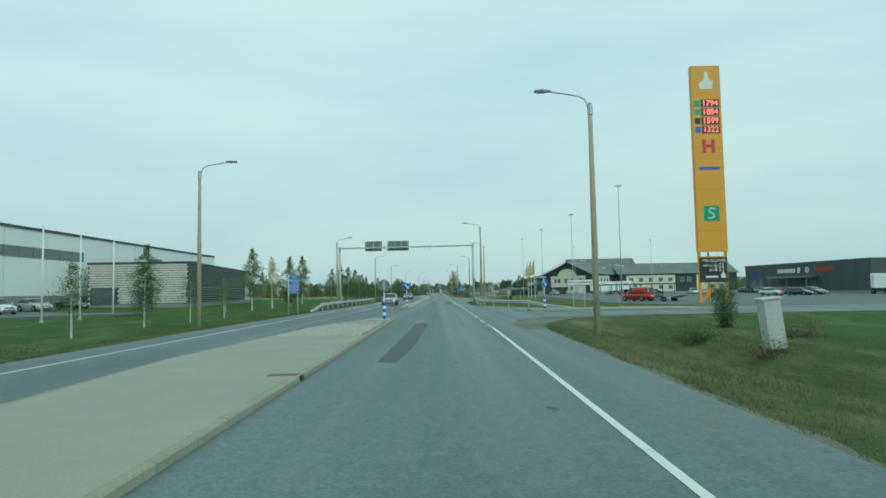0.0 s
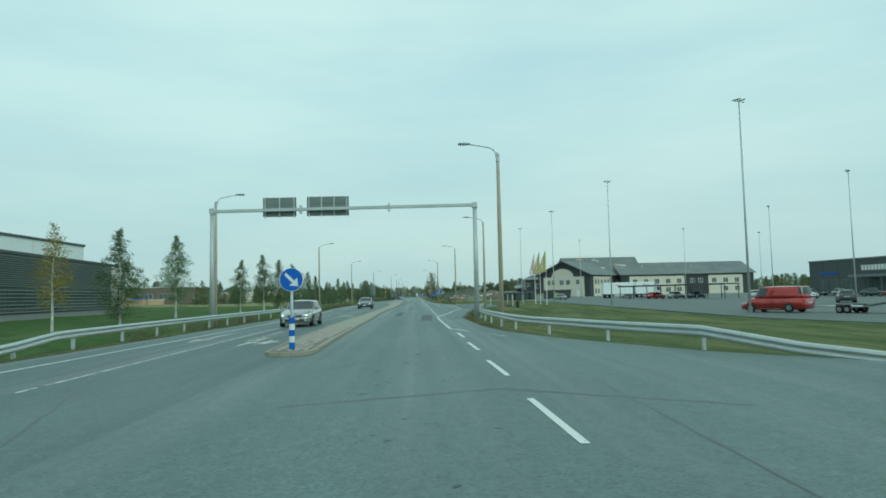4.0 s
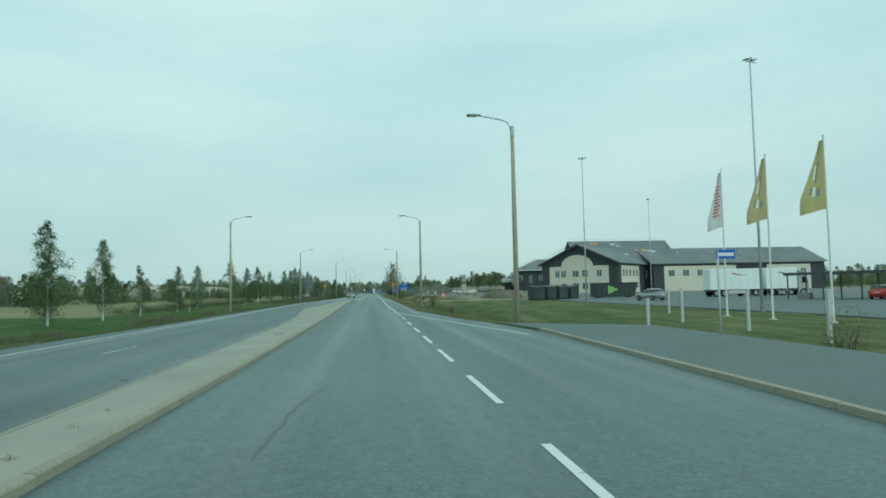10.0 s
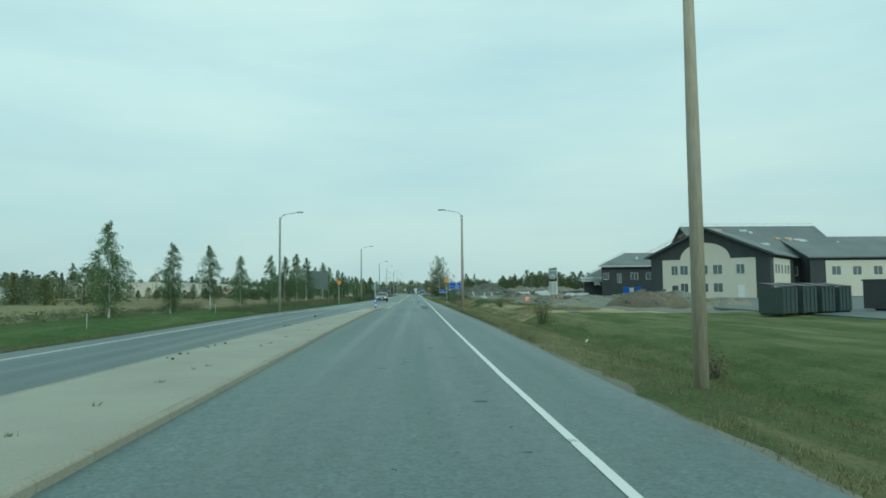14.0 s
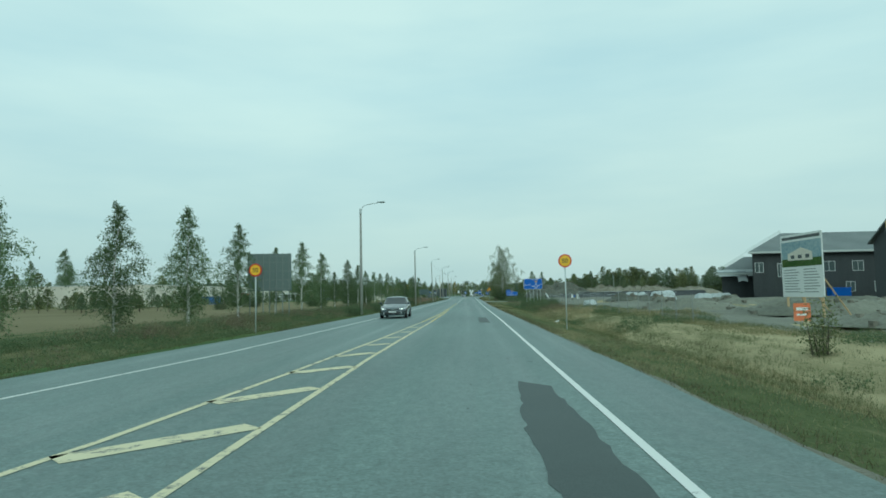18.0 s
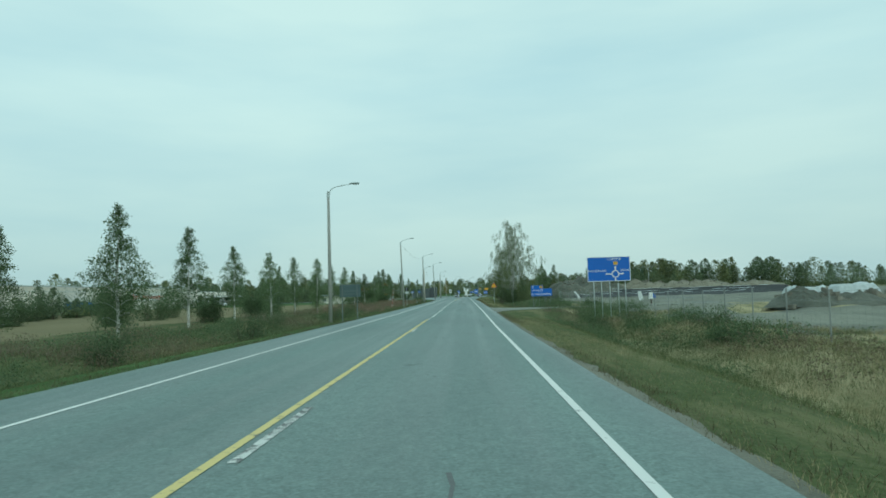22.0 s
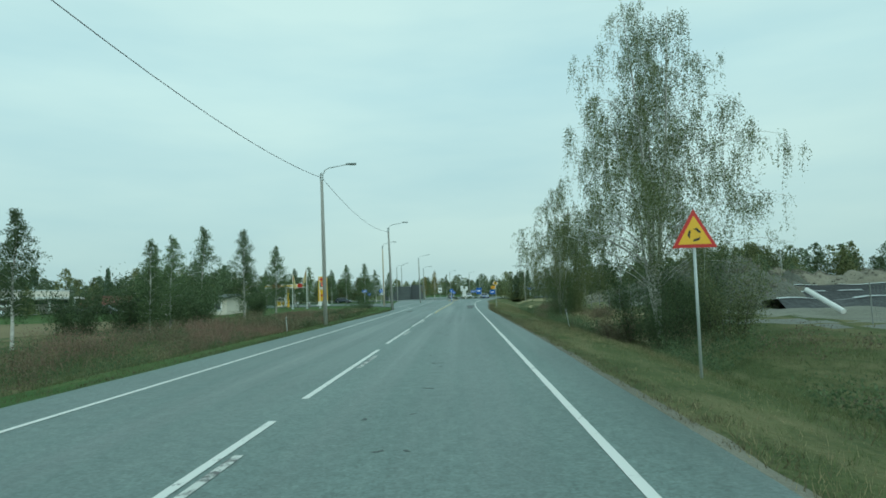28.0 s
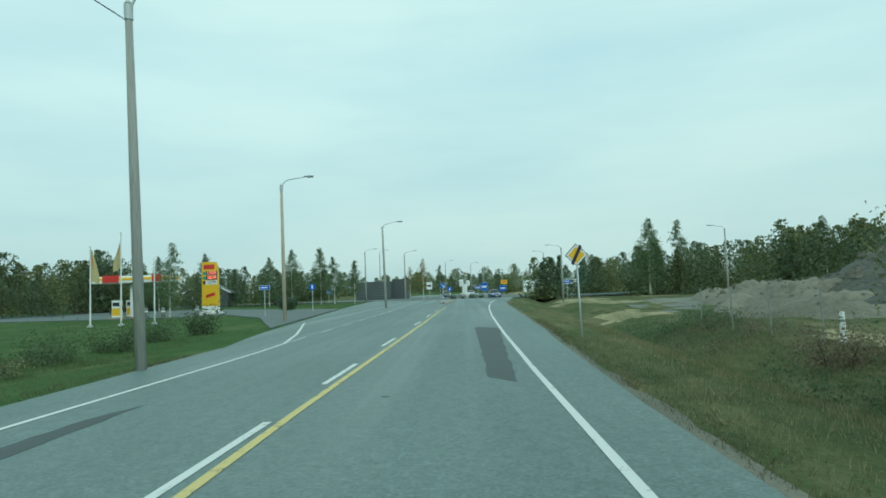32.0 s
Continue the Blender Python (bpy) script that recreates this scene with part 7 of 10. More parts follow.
def gable_house(parent, x0, x1, y0, y1, z0, eave, ridge, along, wall_mat, roof_mat, over=0.8, sheet=0.28):
    """Walls with gables and a two-sided roof; along: the ridge's direction."""
    g = Geo()
    if along == "x":
        m = (y0 + y1) / 2
        prof = [(y0, z0), (y1, z0), (y1, eave), (m, ridge), (y0, eave)]
        g.add([(x0, a, b) for a, b in prof] + [(x1, a, b) for a, b in prof], [(0, 4, 3, 2, 1), (5, 6, 7, 8, 9), (0, 1, 6, 5), (1, 2, 7, 6), (4, 0, 5, 9)])
    else:
        m = (x0 + x1) / 2
        prof = [(x0, z0), (x1, z0), (x1, eave), (m, ridge), (x0, eave)]
        g.add([(a, y0, b) for a, b in prof] + [(a, y1, b) for a, b in prof], [(0, 1, 2, 3, 4), (9, 8, 7, 6, 5), (1, 0, 5, 6), (2, 1, 6, 7), (0, 4, 9, 5)])
    part("wall", g, wall_mat, parent)
    half = (y1 - y0) / 2 if along == "x" else (x1 - x0) / 2
    drop = over * (ridge - eave) / half
    r = Geo()
    for s in (-1, 1):
        if along == "x":
            ye = (y0 - over) if s < 0 else (y1 + over)
            r.slab([(x0 - over, m, ridge + 0.02), (x0 - over, ye, eave - drop + 0.02), (x1 + over, ye, eave - drop + 0.02), (x1 + over, m, ridge + 0.02)][::-s], (0, 0, sheet))
        else:
            xe = (x0 - over) if s < 0 else (x1 + over)
            r.slab([(m, y0 - over, ridge + 0.02), (xe, y0 - over, eave - drop + 0.02), (xe, y1 + over, eave - drop + 0.02), (m, y1 + over, ridge + 0.02)][::s], (0, 0, sheet))
    part("roof", r, roof_mat, parent)


# ---- new building with the arched gable ----
SCH = thing("gabled_building", "unfinished dark-boarded building with cream arched gable and grey roof", "building", at=(52.3, 318.7, 0), turn=-41)
gable_house(SCH, 0, 24, 0, 26, -0.8, 8.7, 14.1, "y", BOARDS, ROOF, 1.1)
arch = [(2.6, -0.4), (21.4, -0.4), (21.4, 7.8), (16.6, 7.8)] + [(11.55 + 5.05 * math.cos(a), 7.8 + 3.4 * math.sin(a)) for a in np.linspace(0, math.pi, 17)[1:-1]] + [(6.5, 7.8), (2.6, 7.8)]
part("cream_panel", Geo().slab([(x, -0.02, z) for x, z in arch], (0, -0.10, 0)), RENDER_W, SCH, "cream rendered panel with an arched top")
for x0, x1 in ((4.55, 5.9), (6.45, 8.0), (10.2, 12.1), (13.2, 15.0), (17.8, 19.3)):
    window(SCH, x0, x1, 4.6, 6.5, -0.13)
for x0, x1 in ((6.45, 8.0), (10.2, 12.1), (13.2, 15.0)):
    window(SCH, x0, x1, 0.9, 2.7, -0.13)
part("door", Geo().box(4.6, 5.9, -0.17, -0.13, -0.3, 2.3), DARKPANEL, SCH)
part("door", Geo().box(17.9, 19.2, -0.17, -0.13, -0.3, 2.3), WHITE, SCH)
part("cream_panel", Geo().box(24.02, 24.12, 3, 19, -0.4, 7.8), RENDER_W, SCH)
for y0 in (4.0, 6.6, 9.6, 13.0, 16.0):
    window_x(SCH, y0, y0 + 1.6, 4.6, 6.5, 24.12, 1)
    window_x(SCH, y0, y0 + 1.6, 0.9, 2.7, 24.12, 1)
part("fascia", Geo().slab([(-1.1, -1.14, 8.05), (-1.1, -1.14, 8.5), (12, -1.14, 14.45), (25.1, -1.14, 8.5), (25.1, -1.14, 8.05), (12, -1.14, 14.0)], (0, 0.05, 0)), DARKPANEL, SCH)
rl = Geo()
for k in range(9):
    u = k / 8
    rl.rod((-1 + 12.5 * u, -0.9, 8.5 + 5.9 * u), (-1 + 12.5 * u, -0.9, 9.4 + 5.9 * u), 0.03, n=4)
for dz in (0.5, 0.9):
    rl.rod((-1, -0.9, 8.5 + dz), (11.5, -0.9, 14.4 + dz), 0.03, n=4)
part("roof_guard", rl, TIMBER, SCH, "timber guard rail along the roof edge")

MAIN = thing("main_roof_block", "high grey roof of the unfinished building with roofing material on it", "building")
gable_house(MAIN, 66, 99, 322, 346, -0.8, 8.7, 16.6, "x", BOARDS, ROOF, 0.6)
for k in range(16):
    x, v = 72 + 22 * rng.random(), 0.15 + 0.75 * rng.random()
    y, z = 322 + 12 * v, 8.7 + 7.9 * v + 0.32
    w = 0.4 + 0.8 * rng.random()
    part("roofing_pack", Geo().slab([(x, y, z), (x + w * 1.6, y, z), (x + w * 1.6, y + 0.6, z + 0.4), (x, y + 0.6, z + 0.4)], (0, -0.1, 0.3)), TIMBER if k % 2 else SIGNGREY, MAIN)
rl = Geo()
for k in range(12):
    rl.rod((66 + 3 * k, 334, 16.8), (66 + 3 * k, 334, 17.6), 0.03, n=4)
rl.rod((66, 334, 17.5), (99, 334, 17.5), 0.03, n=4)
part("roof_guard", rl, TIMBER, MAIN)

WING = thing("long_wing", "long two-storey wing with dark boards, cream panels and grey roof", "building")
gable_house(WING, 88, 146, 318, 342, -0.8, 8.5, 13.6, "x", BOARDS, ROOF, 0.8)
for x0, x1 in ((91.5, 115.5), (126, 141)):
    part("cream_panel", Geo().box(x0, x1, 317.9, 317.98, -0.4, 7.6), RENDER_W, WING)
    n = 5 if x1 < 120 else 3
    for k in range(n):
        x = x0 + (x1 - x0) * (k + 0.5) / n
        window(WING, x - 1.0, x + 1.0, 4.4, 6.3, 317.9)
        if k >= n - 2:
            window(WING, x - 1.0, x + 1.0, 0.8, 2.7, 317.9)
for x in (86.5, 119, 122.5):
    window(WING, x - 0.9, x + 0.9, 4.4, 6.3, 317.98 if x > 88 else 321.9)
for x in (100, 112, 122, 133):
    part("roof_vent", Geo().tube([(x, 326, 11.6), (x, 326, 12.6)], 0.3, 10), SIGNGREY, WING)

def hip_roof(parent, x0, x1, y0, y1, slant, eave, xr, ridge, sheet=0.25):
    """A roof hipped at its slanting west end; xr: where the ridge begins."""
    m, xb = (y0 + y1) / 2, x0 + slant
    part("roof", Geo().add([(x0, y0, eave), (x1, y0, eave), (x1, y1, eave), (xb, y1, eave), (xr, m, ridge), (x1, m, ridge), (x0, y0, eave - sheet), (x1, y0, eave - sheet), (x1, y1, eave - sheet), (xb, y1, eave - sheet)],
                           [(0, 1, 5, 4), (2, 3, 4, 5), (3, 0, 4), (1, 2, 5), (1, 0, 6, 7), (2, 1, 7, 8), (3, 2, 8, 9), (0, 3, 9, 6), (6, 9, 8, 7)]), ROOF, parent)
    part("fascia", Geo().box(x0 - 0.03, x1, y0 - 0.08, y0 - 0.01, eave - sheet - 0.08, eave + 0.05), SIGNGREY, parent)
    for k in range(3):
        part("batten", Geo().rod((x0 - 0.5 + 0.4 * k, y0 + 0.2 + 0.5 * k, eave - 0.1 + 0.3 * k), (xr - 0.1, m - 0.2, ridge + 0.25 + 0.22 * k), 0.035, n=4), SIGNGREY, parent)


LW = thing("side_wing", "dark-boarded side wing with small windows and unfinished grey hipped roof", "building")
part("wall", Geo().prism([(55.0, 366.0), (84.0, 366.0), (84.0, 386.0), (66.0, 386.0)], -0.8, 8.4), BOARDS, LW)
hip_roof(LW, 53.8, 85.2, 364.8, 387.2, 12.7, 8.5, 65.4, 12.9)
for x0, x1, z0, z1 in ((55.5, 57.0, 4.6, 6.4), (59.8, 60.8, 3.7, 6.2), (63.8, 65.8, 4.6, 6.4), (68.4, 70.6, 4.6, 6.4), (74.0, 76.0, 4.6, 6.4), (79.0, 81.0, 4.6, 6.4), (72.6, 74.2, 0.6, 2.4), (78.0, 80.0, 0.6, 2.4)):
    window(LW, x0, x1, z0, z1, 365.98)
part("roof_vent", Geo().tube([(67.2, 370.6, 10.2), (67.2, 370.6, 11.4)], 0.35, 10), WHITE, LW)
for x0, x1 in ((61.4, 63.0), (64.9, 66.8)):
    part("blue_wrap", Geo().box(x0, x1, 365.86, 365.96, 0.4, 2.4), BLUE, LW)
part("site_door", Geo().box(63.2, 64.5, 365.9, 365.97, -0.3, 2.1), SIGNGREY, LW)
bx = thing("site_box", "low blue steel site box before the dark wing", "container", at=(69.8, 363.6, land(69.8, 363.6)))
part("body", Geo().box(-1.8, 1.8, -0.9, 0.9, 0, 1.5, 0.03), BLUE, bx)
part("lid", Geo().box(-1.85, 1.85, -0.95, 0.95, 1.5, 1.6, 0.02), BLUE, bx)
PW = thing("porch_block", "low unfinished block with tarpaulin hanging at its grey roof", "building")
part("wall", Geo().prism([(51.3, 372.0), (60.0, 372.0), (66.0, 384.0), (57.6, 384.0)], -0.8, 4.5), BOARDS, PW)
hip_roof(PW, 49.6, 60.6, 370.6, 385.4, 8.2, 4.6, 58.4, 8.2)
tg = Geo()
for k in range(10):
    x0, x1 = 50.2 + 0.95 * k, 50.2 + 0.95 * (k + 1)
    drop = [0.5 + 0.35 * noise.noise((v * 0.9, 0, 4)) + (1.1 if k in (4, 5) else 0.0) for v in (x0, x1)]
    tg.slab([(x0, 370.42, 4.5 - drop[0]), (x1, 370.42, 4.5 - drop[1]), (x1, 371.6, 5.35), (x0, 371.6, 5.35)], (0, -0.03, 0.02))
part("hanging_tarpaulin", tg, TARP, PW)

# ---- food market ----
MK = thing("supermarket", "low dark grey panelled supermarket with white signs", "building", at=(84.0, 178.3, -0.4), turn=6.5)
body = Geo().box(0, 46, -44.8, 0, 0, 7.1)
part("wall", body, DARKPANEL, MK)
part("roof_edge", Geo().box(-0.15, 46.1, -44.95, 0.15, 7.1, 7.35), ZINC_DARK, MK)
for k in range(11):
    part("panel_joint", Geo().box(-0.02, -0.002, -44.6 + 4.05 * k, -44.54 + 4.05 * k, 0.4, 7.05), BLACK, MK)
part("plinth", Geo().box(-0.06, 0.0, -44.8, 0.02, 0, 0.5), PLINTH, MK)
part("canopy", Geo().box(-3.0, -0.01, -29, -14, 3.6, 4.1), ZINC_DARK, MK)
for y in (-28.5, -21.5, -14.5):
    part("canopy_post", Geo().rod((-2.7, y, 0), (-2.7, y, 3.6), 0.12), ZINC_DARK, MK)
for y in (-27, -24.2, -21.4, -18.6, -15.8):
    window_x(MK, y - 1.25, y + 1.25, 0.3, 3.4, -0.03, -1, 2, ZINC_DARK)
for y in (-10, -7, -4):
    window_x(MK, y - 1.1, y + 1.1, 0.8, 3.2, -0.03, -1, 1, ZINC_DARK)
def bar_sign(parent, y0, y1, z, h, x, material=WHITE):
    """Sign writing on a wall along y as plain strokes."""
    n = max(2, int((y1 - y0) / (h * 0.75)))
    w = (y1 - y0) / n
    for k in range(n):
        part("sign_stroke", Geo().box(x - 0.08, x - 0.01, y0 + w * k + w * 0.12, y0 + w * (k + 1) - w * 0.12, z - h / 2, z + h / 2), material, parent)
bar_sign(MK, -21, -14, 5.4, 1.0, 0.0)
part("emblem", Geo().slab([(-0.02, -22.6, 4.8), (-0.02, -21.7, 4.8), (-0.02, -22.0, 6.1), (-0.02, -22.9, 6.1)], (-0.08, 0, 0)), WHITE, MK)
part("emblem", Geo().disc((-0.06, -25.2, 5.5), (1, 0, 0), 0.75, 0.08), SIGNGREY, MK)
bar_sign(MK, -34, -28, 5.6, 0.75, 0.0, RED)
bar_sign(MK, -8, -3, 4.6, 0.4, 0.0, BLUE)
for k in range(8):
    part("sign_stroke", Geo().box(8.5 + 1.5 * k, 9.6 + 1.5 * k, -44.9, -44.81, 4.6, 6.2), WHITE, MK)
part("emblem", Geo().box(5.4, 7.2, -44.9, -44.81, 4.2, 6.5), WHITE, MK)
for x in (4, 8, 12, 16, 20):
    window(MK, x - 1.6, x + 1.6, 0.3, 3.3, -44.83, -1, 2, ZINC_DARK)

# ---- factory hall and its clad front ----
HALL = thing("factory_hall", "long white factory hall with a band of windows", "building")
part("wall", Geo().box(-110, -50, 6, 143, 0.2, 10.0), WHITEWALL, HALL)
part("roof_edge", Geo().box(-110.2, -49.85, 5.8, 143.2, 10.0, 10.32), DARKPANEL, HALL)
part("plinth", Geo().box(-50.0, -49.93, 6, 143, 0.2, 2.0), PLINTH, HALL)
for k in range(30):
    y = 8 + 2.75 * k
    w = part("window", Geo().box(-50.0, -49.95, y, y + 2.6, 6.6, 7.9), GLASS, HALL)
    part("window_frame", Geo().box(-50.0, -49.92, y + 2.6, y + 2.75, 6.55, 7.95), ZINC_DARK, w)
for k in range(16):
    part("panel_joint", Geo().box(-49.995, -49.985, 10 + 8 * k, 10.06 + 8 * k, 2.0, 10.0), SIGNGREY, HALL)
CLAD = thing("clad_annex", "low annex with pale scalloped cladding and dark louvred side", "building", at=(-34.6, 88.5, 0.1), turn=5.5)
part("wall", Geo().box(-13, 0, 0, 43, 0, 6.0), DARKPANEL, CLAD)
part("roof_edge", Geo().box(-13.1, 0.12, -0.12, 43.1, 6.0, 6.25), DARKPANEL, CLAD)
part("plinth", Geo().box(-13.02, 0.03, -0.03, 43.02, -0.3, 0.55), PLINTH, CLAD)
for x0, x1 in ((-12.6, -9.5), (-6.4, -5.0)):
    window(CLAD, x0, x1, 0.6, 2.6, -0.02, -1, 1, DARKPANEL)
PALE = surface("pale_clad_tile", (0.52, 0.48, 0.44), (0.66, 0.62, 0.57), rough=0.85, fine=20, bump=0.1, vary=0.12)
tile = Geo().add([(-0.19, 0, 0.05), (-0.1, -0.10, 0), (0.1, -0.10, 0), (0.19, 0, 0.05), (-0.19, 0, 0.27), (-0.1, -0.05, 0.24), (0.1, -0.05, 0.24), (0.19, 0, 0.27)],
                 [(0, 1, 5, 4), (1, 2, 6, 5), (2, 3, 7, 6), (4, 5, 6, 7), (3, 2, 1, 0)])
tile_mesh = tile.mesh("cladding_tile", PALE)
rest, made = Geo(), 0
for j in range(17):
    for i in range(32):
        x, z = -12.8 + 0.4 * i + 0.2 * (j % 2), 0.62 + 0.315 * j
        if x > -0.15 or (j < 7 and (x < -9.2 and x > -12.75 or -6.7 < x < -4.8)):
            continue
        if made < 300:
            ob = new("cladding_tile", tile_mesh)
            ob.parent = CLAD
            ob.matrix_basis = Matrix.Translation((x, -0.004, z))
            made += 1
        else:
            rest.add([(x + a, b - 0.004, z + c_) for a, b, c_ in tile.v], tile.f)
for j in range(17):
    for i in range(11):
        y, z = 38.4 + 0.42 * i, 0.62 + 0.315 * j
        rest.add([(-b + 0.004, y + a, z + c_) for a, b, c_ in tile.v], tile.f)
tagged(part("cladding_run", rest, PALE, CLAD), kind="stuff")
for k in range(15):
    part("louvre", Geo().slab([(0.02, 0.2, 3.1 + 0.19 * k), (0.12, 0.2, 3.05 + 0.19 * k), (0.12, 38, 3.05 + 0.19 * k), (0.02, 38, 3.1 + 0.19 * k)], (0, 0, 0.06)), ZINC_DARK, CLAD)
for k in range(7):
    part("louvre", Geo().slab([(0.05, 0.2, 0.75 + 0.33 * k), (0.16, 0.2, 0.7 + 0.33 * k), (0.16, 38, 0.7 + 0.33 * k), (0.05, 38, 0.75 + 0.33 * k)], (0, 0, 0.05)), ZINC_DARK, CLAD)
for k in range(12):
    part("window", Geo().box(0.0, 0.03, 1 + 3.1 * k, 3.9 + 3.1 * k, 0.7, 2.9), GLASS, CLAD)
for x, y in ((-8, 8), (-4, 14), (-9, 20)):
    part("roof_unit", Geo().box(x, x + 1.6, y, y + 1.4, 6.25, 7.0, 0.03), ZINC_DARK, CLAD)
for x, y in ((-27.6, 44.5), (-28.2, 50.3), (-29.0, 57.0)):
    t = thing("flagpole", "bare white flagpole on the lawn", "flagpole", "flagpoles by the factory", at=(x, y, land(x, y)))
    part("pole", Geo().tube([(0, 0, -0.2), (0, 0, 6.5)], [0.085, 0.05], 10), WHITE, t, smooth=True)
    part("finial", Geo().tube([(0, 0, 6.5), (0, 0, 6.6)], [0.07, 0.03], 8), WHITE, t)
    part("foot", Geo().tube([(0, 0, -0.1), (0, 0, 0.12)], 0.15, 10), ZINC, t)

# ---- works, halls and houses on the left ----
def plain_hall(name, label, x0, x1, y0, y1, z0, z1, wall, blank=False, turn=0.0):
    t = thing(name, label, "building", at=((x0 + x1) / 2, (y0 + y1) / 2, 0), turn=turn)
    a, b = (x1 - x0) / 2, (y1 - y0) / 2
    part("wall", Geo().box(-a, a, -b, b, z0 - 0.6, z1), wall, t)
    part("roof_edge", Geo().box(-a - 0.1, a + 0.1, -b - 0.1, b + 0.1, z1, z1 + 0.22), SIGNGREY, t)
    for k in range(0 if blank else int(2 * a / 4)):
        window(t, -a + 1 + 4 * k, -a + 3.2 + 4 * k, z0 + 0.9, z0 + 2.3, -b - 0.02, -1, 1, SIGNGREY)
    for k in range(0 if blank else int(2 * b / 5)):
        window_x(t, -b + 1 + 5 * k, -b + 3.6 + 5 * k, z0 + 0.9, z0 + 2.3, a + 0.02, 1, 1, SIGNGREY)
    return t


t = plain_hall("brick_works", "low brown brick works with roof tanks", -112, -82, 236, 258, 1.4, 5.6, BRICK)
for x, h in ((-6, 2.0), (-2, 3.4), (3, 1.6), (7, 2.6)):
    part("roof_unit", Geo().box(x, x + 2.4, -8, -4, 5.75, 5.75 + h * 0.7, 0.05), BRICK if x < 0 else ZINC, t)
for k in range(3):
    part("vent_pipe", Geo().rod((8 + 1.2 * k, -6, 5.7), (8 + 1.2 * k, -6, 9.4), 0.16), WHITE, t)
rl = Geo()
for k in range(8):
    rl.rod((-13 + 3.6 * k, -11, 5.7), (-13 + 3.6 * k, -11, 6.8), 0.05, n=4)
rl.rod((-13.5, -11, 6.75), (13.5, -11, 6.75), 0.05, n=4)
part("roof_rail", rl, ZINC, t)
t = plain_hall("brick_store", "low brick store building with pale roof edge", -76, -62, 226, 240, 1.2, 5.2, BRICK)
for k in range(5):
    ob = thing("board_stack", "stack of sawn boards with white and blue covers", "timber stack", "stacks by the works", at=(-60 - 4.2 * k, 196 + 1.0 * k, 0.75), turn=8)
    part("boards", Geo().box(-1.6, 1.6, -0.8, 0.8, 0, 1.0 + 0.25 * (k % 3), 0.02), TIMBER, ob)
    part("cover", Geo().box(-1.7, 1.7, -0.9, 0.9, 1.01 + 0.25 * (k % 3), 1.2 + 0.25 * (k % 3), 0.04), BLUE if k == 1 else SIGNGREY, ob)
t = plain_hall("retail_hall", "long windowless pale retail hall with a red sign", -120, -80, 394, 494.6, -0.5, 5.3, CREAMWALL, blank=True)
part("sign_board", Geo().box(20.02, 20.1, 9.2, 26.6, 2.2, 4.1), WHITE, t)
for k in range(11):
    y, up, dn = 9.9 + 1.5 * k, (0.35 if k in (0, 2, 5) else 0.0), (0.35 if k in (3, 8, 9) else 0.0)
    part("sign_stroke", Geo().slab([(20.1, y, 2.65 - dn), (20.1, y + 0.3, 2.65 - dn), (20.1, y + 0.62, 3.45 + up), (20.1, y + 0.32, 3.45 + up)], (0.06, 0, 0)), RED, t)
    part("sign_stroke", Geo().slab([(20.1, y + 0.55, 2.65), (20.1, y + 0.85, 2.65), (20.1, y + 1.15, 3.4), (20.1, y + 0.85, 3.4)], (0.06, 0, 0)), RED, t)
    part("sign_stroke", Geo().slab([(20.1, y + 0.2, 2.65 if k % 2 else 3.25), (20.1, y + 0.8, 2.65 if k % 2 else 3.25), (20.1, y + 0.86, 2.82 if k % 2 else 3.42), (20.1, y + 0.26, 2.82 if k % 2 else 3.42)], (0.05, 0, 0)), RED, t)
for y in (-40, -28, -16, -4, 8, 28, 38, 46):
    part("panel_joint", Geo().box(20.0, 20.03, y - 0.05, y + 0.05, -0.4, 5.2), SIGNGREY, t)
part("eaves_band", Geo().box(20.0, 20.06, -50.3, 50.3, 4.35, 4.45), SIGNGREY, t)
part("door", Geo().box(20.0, 20.08, 31.8, 34.7, -0.8, 0.75), WHITE, t)
part("base_strip", Geo().box(20.0, 20.05, -50.2, 31.5, -0.9, -0.1), PLINTH, t)
t = plain_hall("retail_annex", "pale annex with a flat white canopy on posts", -112, -80.4, 494.75, 524, -0.5, 4.4, CREAMWALL, blank=True)
part("canopy", Geo().box(15.8, 20.5, -15.0, 22.0, 2.75, 3.15, 0.05), WHITE, t)
for y in (-14.2, -6.4, 1.4, 9.2, 15.4, 21.4):
    part("canopy_post", Geo().box(20.0, 20.3, y - 0.14, y + 0.14, -0.9, 2.75, 0.02), WHITE, t)
part("window_band", Geo().box(15.8, 15.88, -13, 14, 1.9, 2.6), GLASS, t)
for y in (-10, -3, 4, 11):
    part("wall_joint", Geo().box(15.8, 15.84, y - 0.06, y + 0.06, -0.6, 1.9), SIGNGREY, t)
part("porch_roof", Geo().box(15.9, 22.4, -18.6, -11.2, 1.55, 1.9, 0.04), WHITE, t)
for y in (-18.3, -15.0, -11.5):
    part("porch_post", Geo().box(22.0, 22.2, y - 0.1, y + 0.1, -0.9, 1.55), WHITE, t)
part("porch_glazing", Geo().box(19.4, 19.46, -18.2, -11.6, -0.6, 1.5), GLASS, t)
t = thing("low_house", "low brown house with a red-brown roof beyond the canopy", "house", at=(-71.2, 523, 0), turn=8)
gable_house(t, -4.0, 4.0, -3.5, 3.5, -0.9, 1.5, 3.0, "x", BRICK, surface("red_brown_roof", (0.15, 0.062, 0.045), (0.24, 0.10, 0.075), rough=0.85, fine=12), 0.6, 0.14)
window(t, -2.2, -0.8, 0.0, 1.0, -3.52)
window(t, 1.0, 2.4, 0.0, 1.0, -3.52)
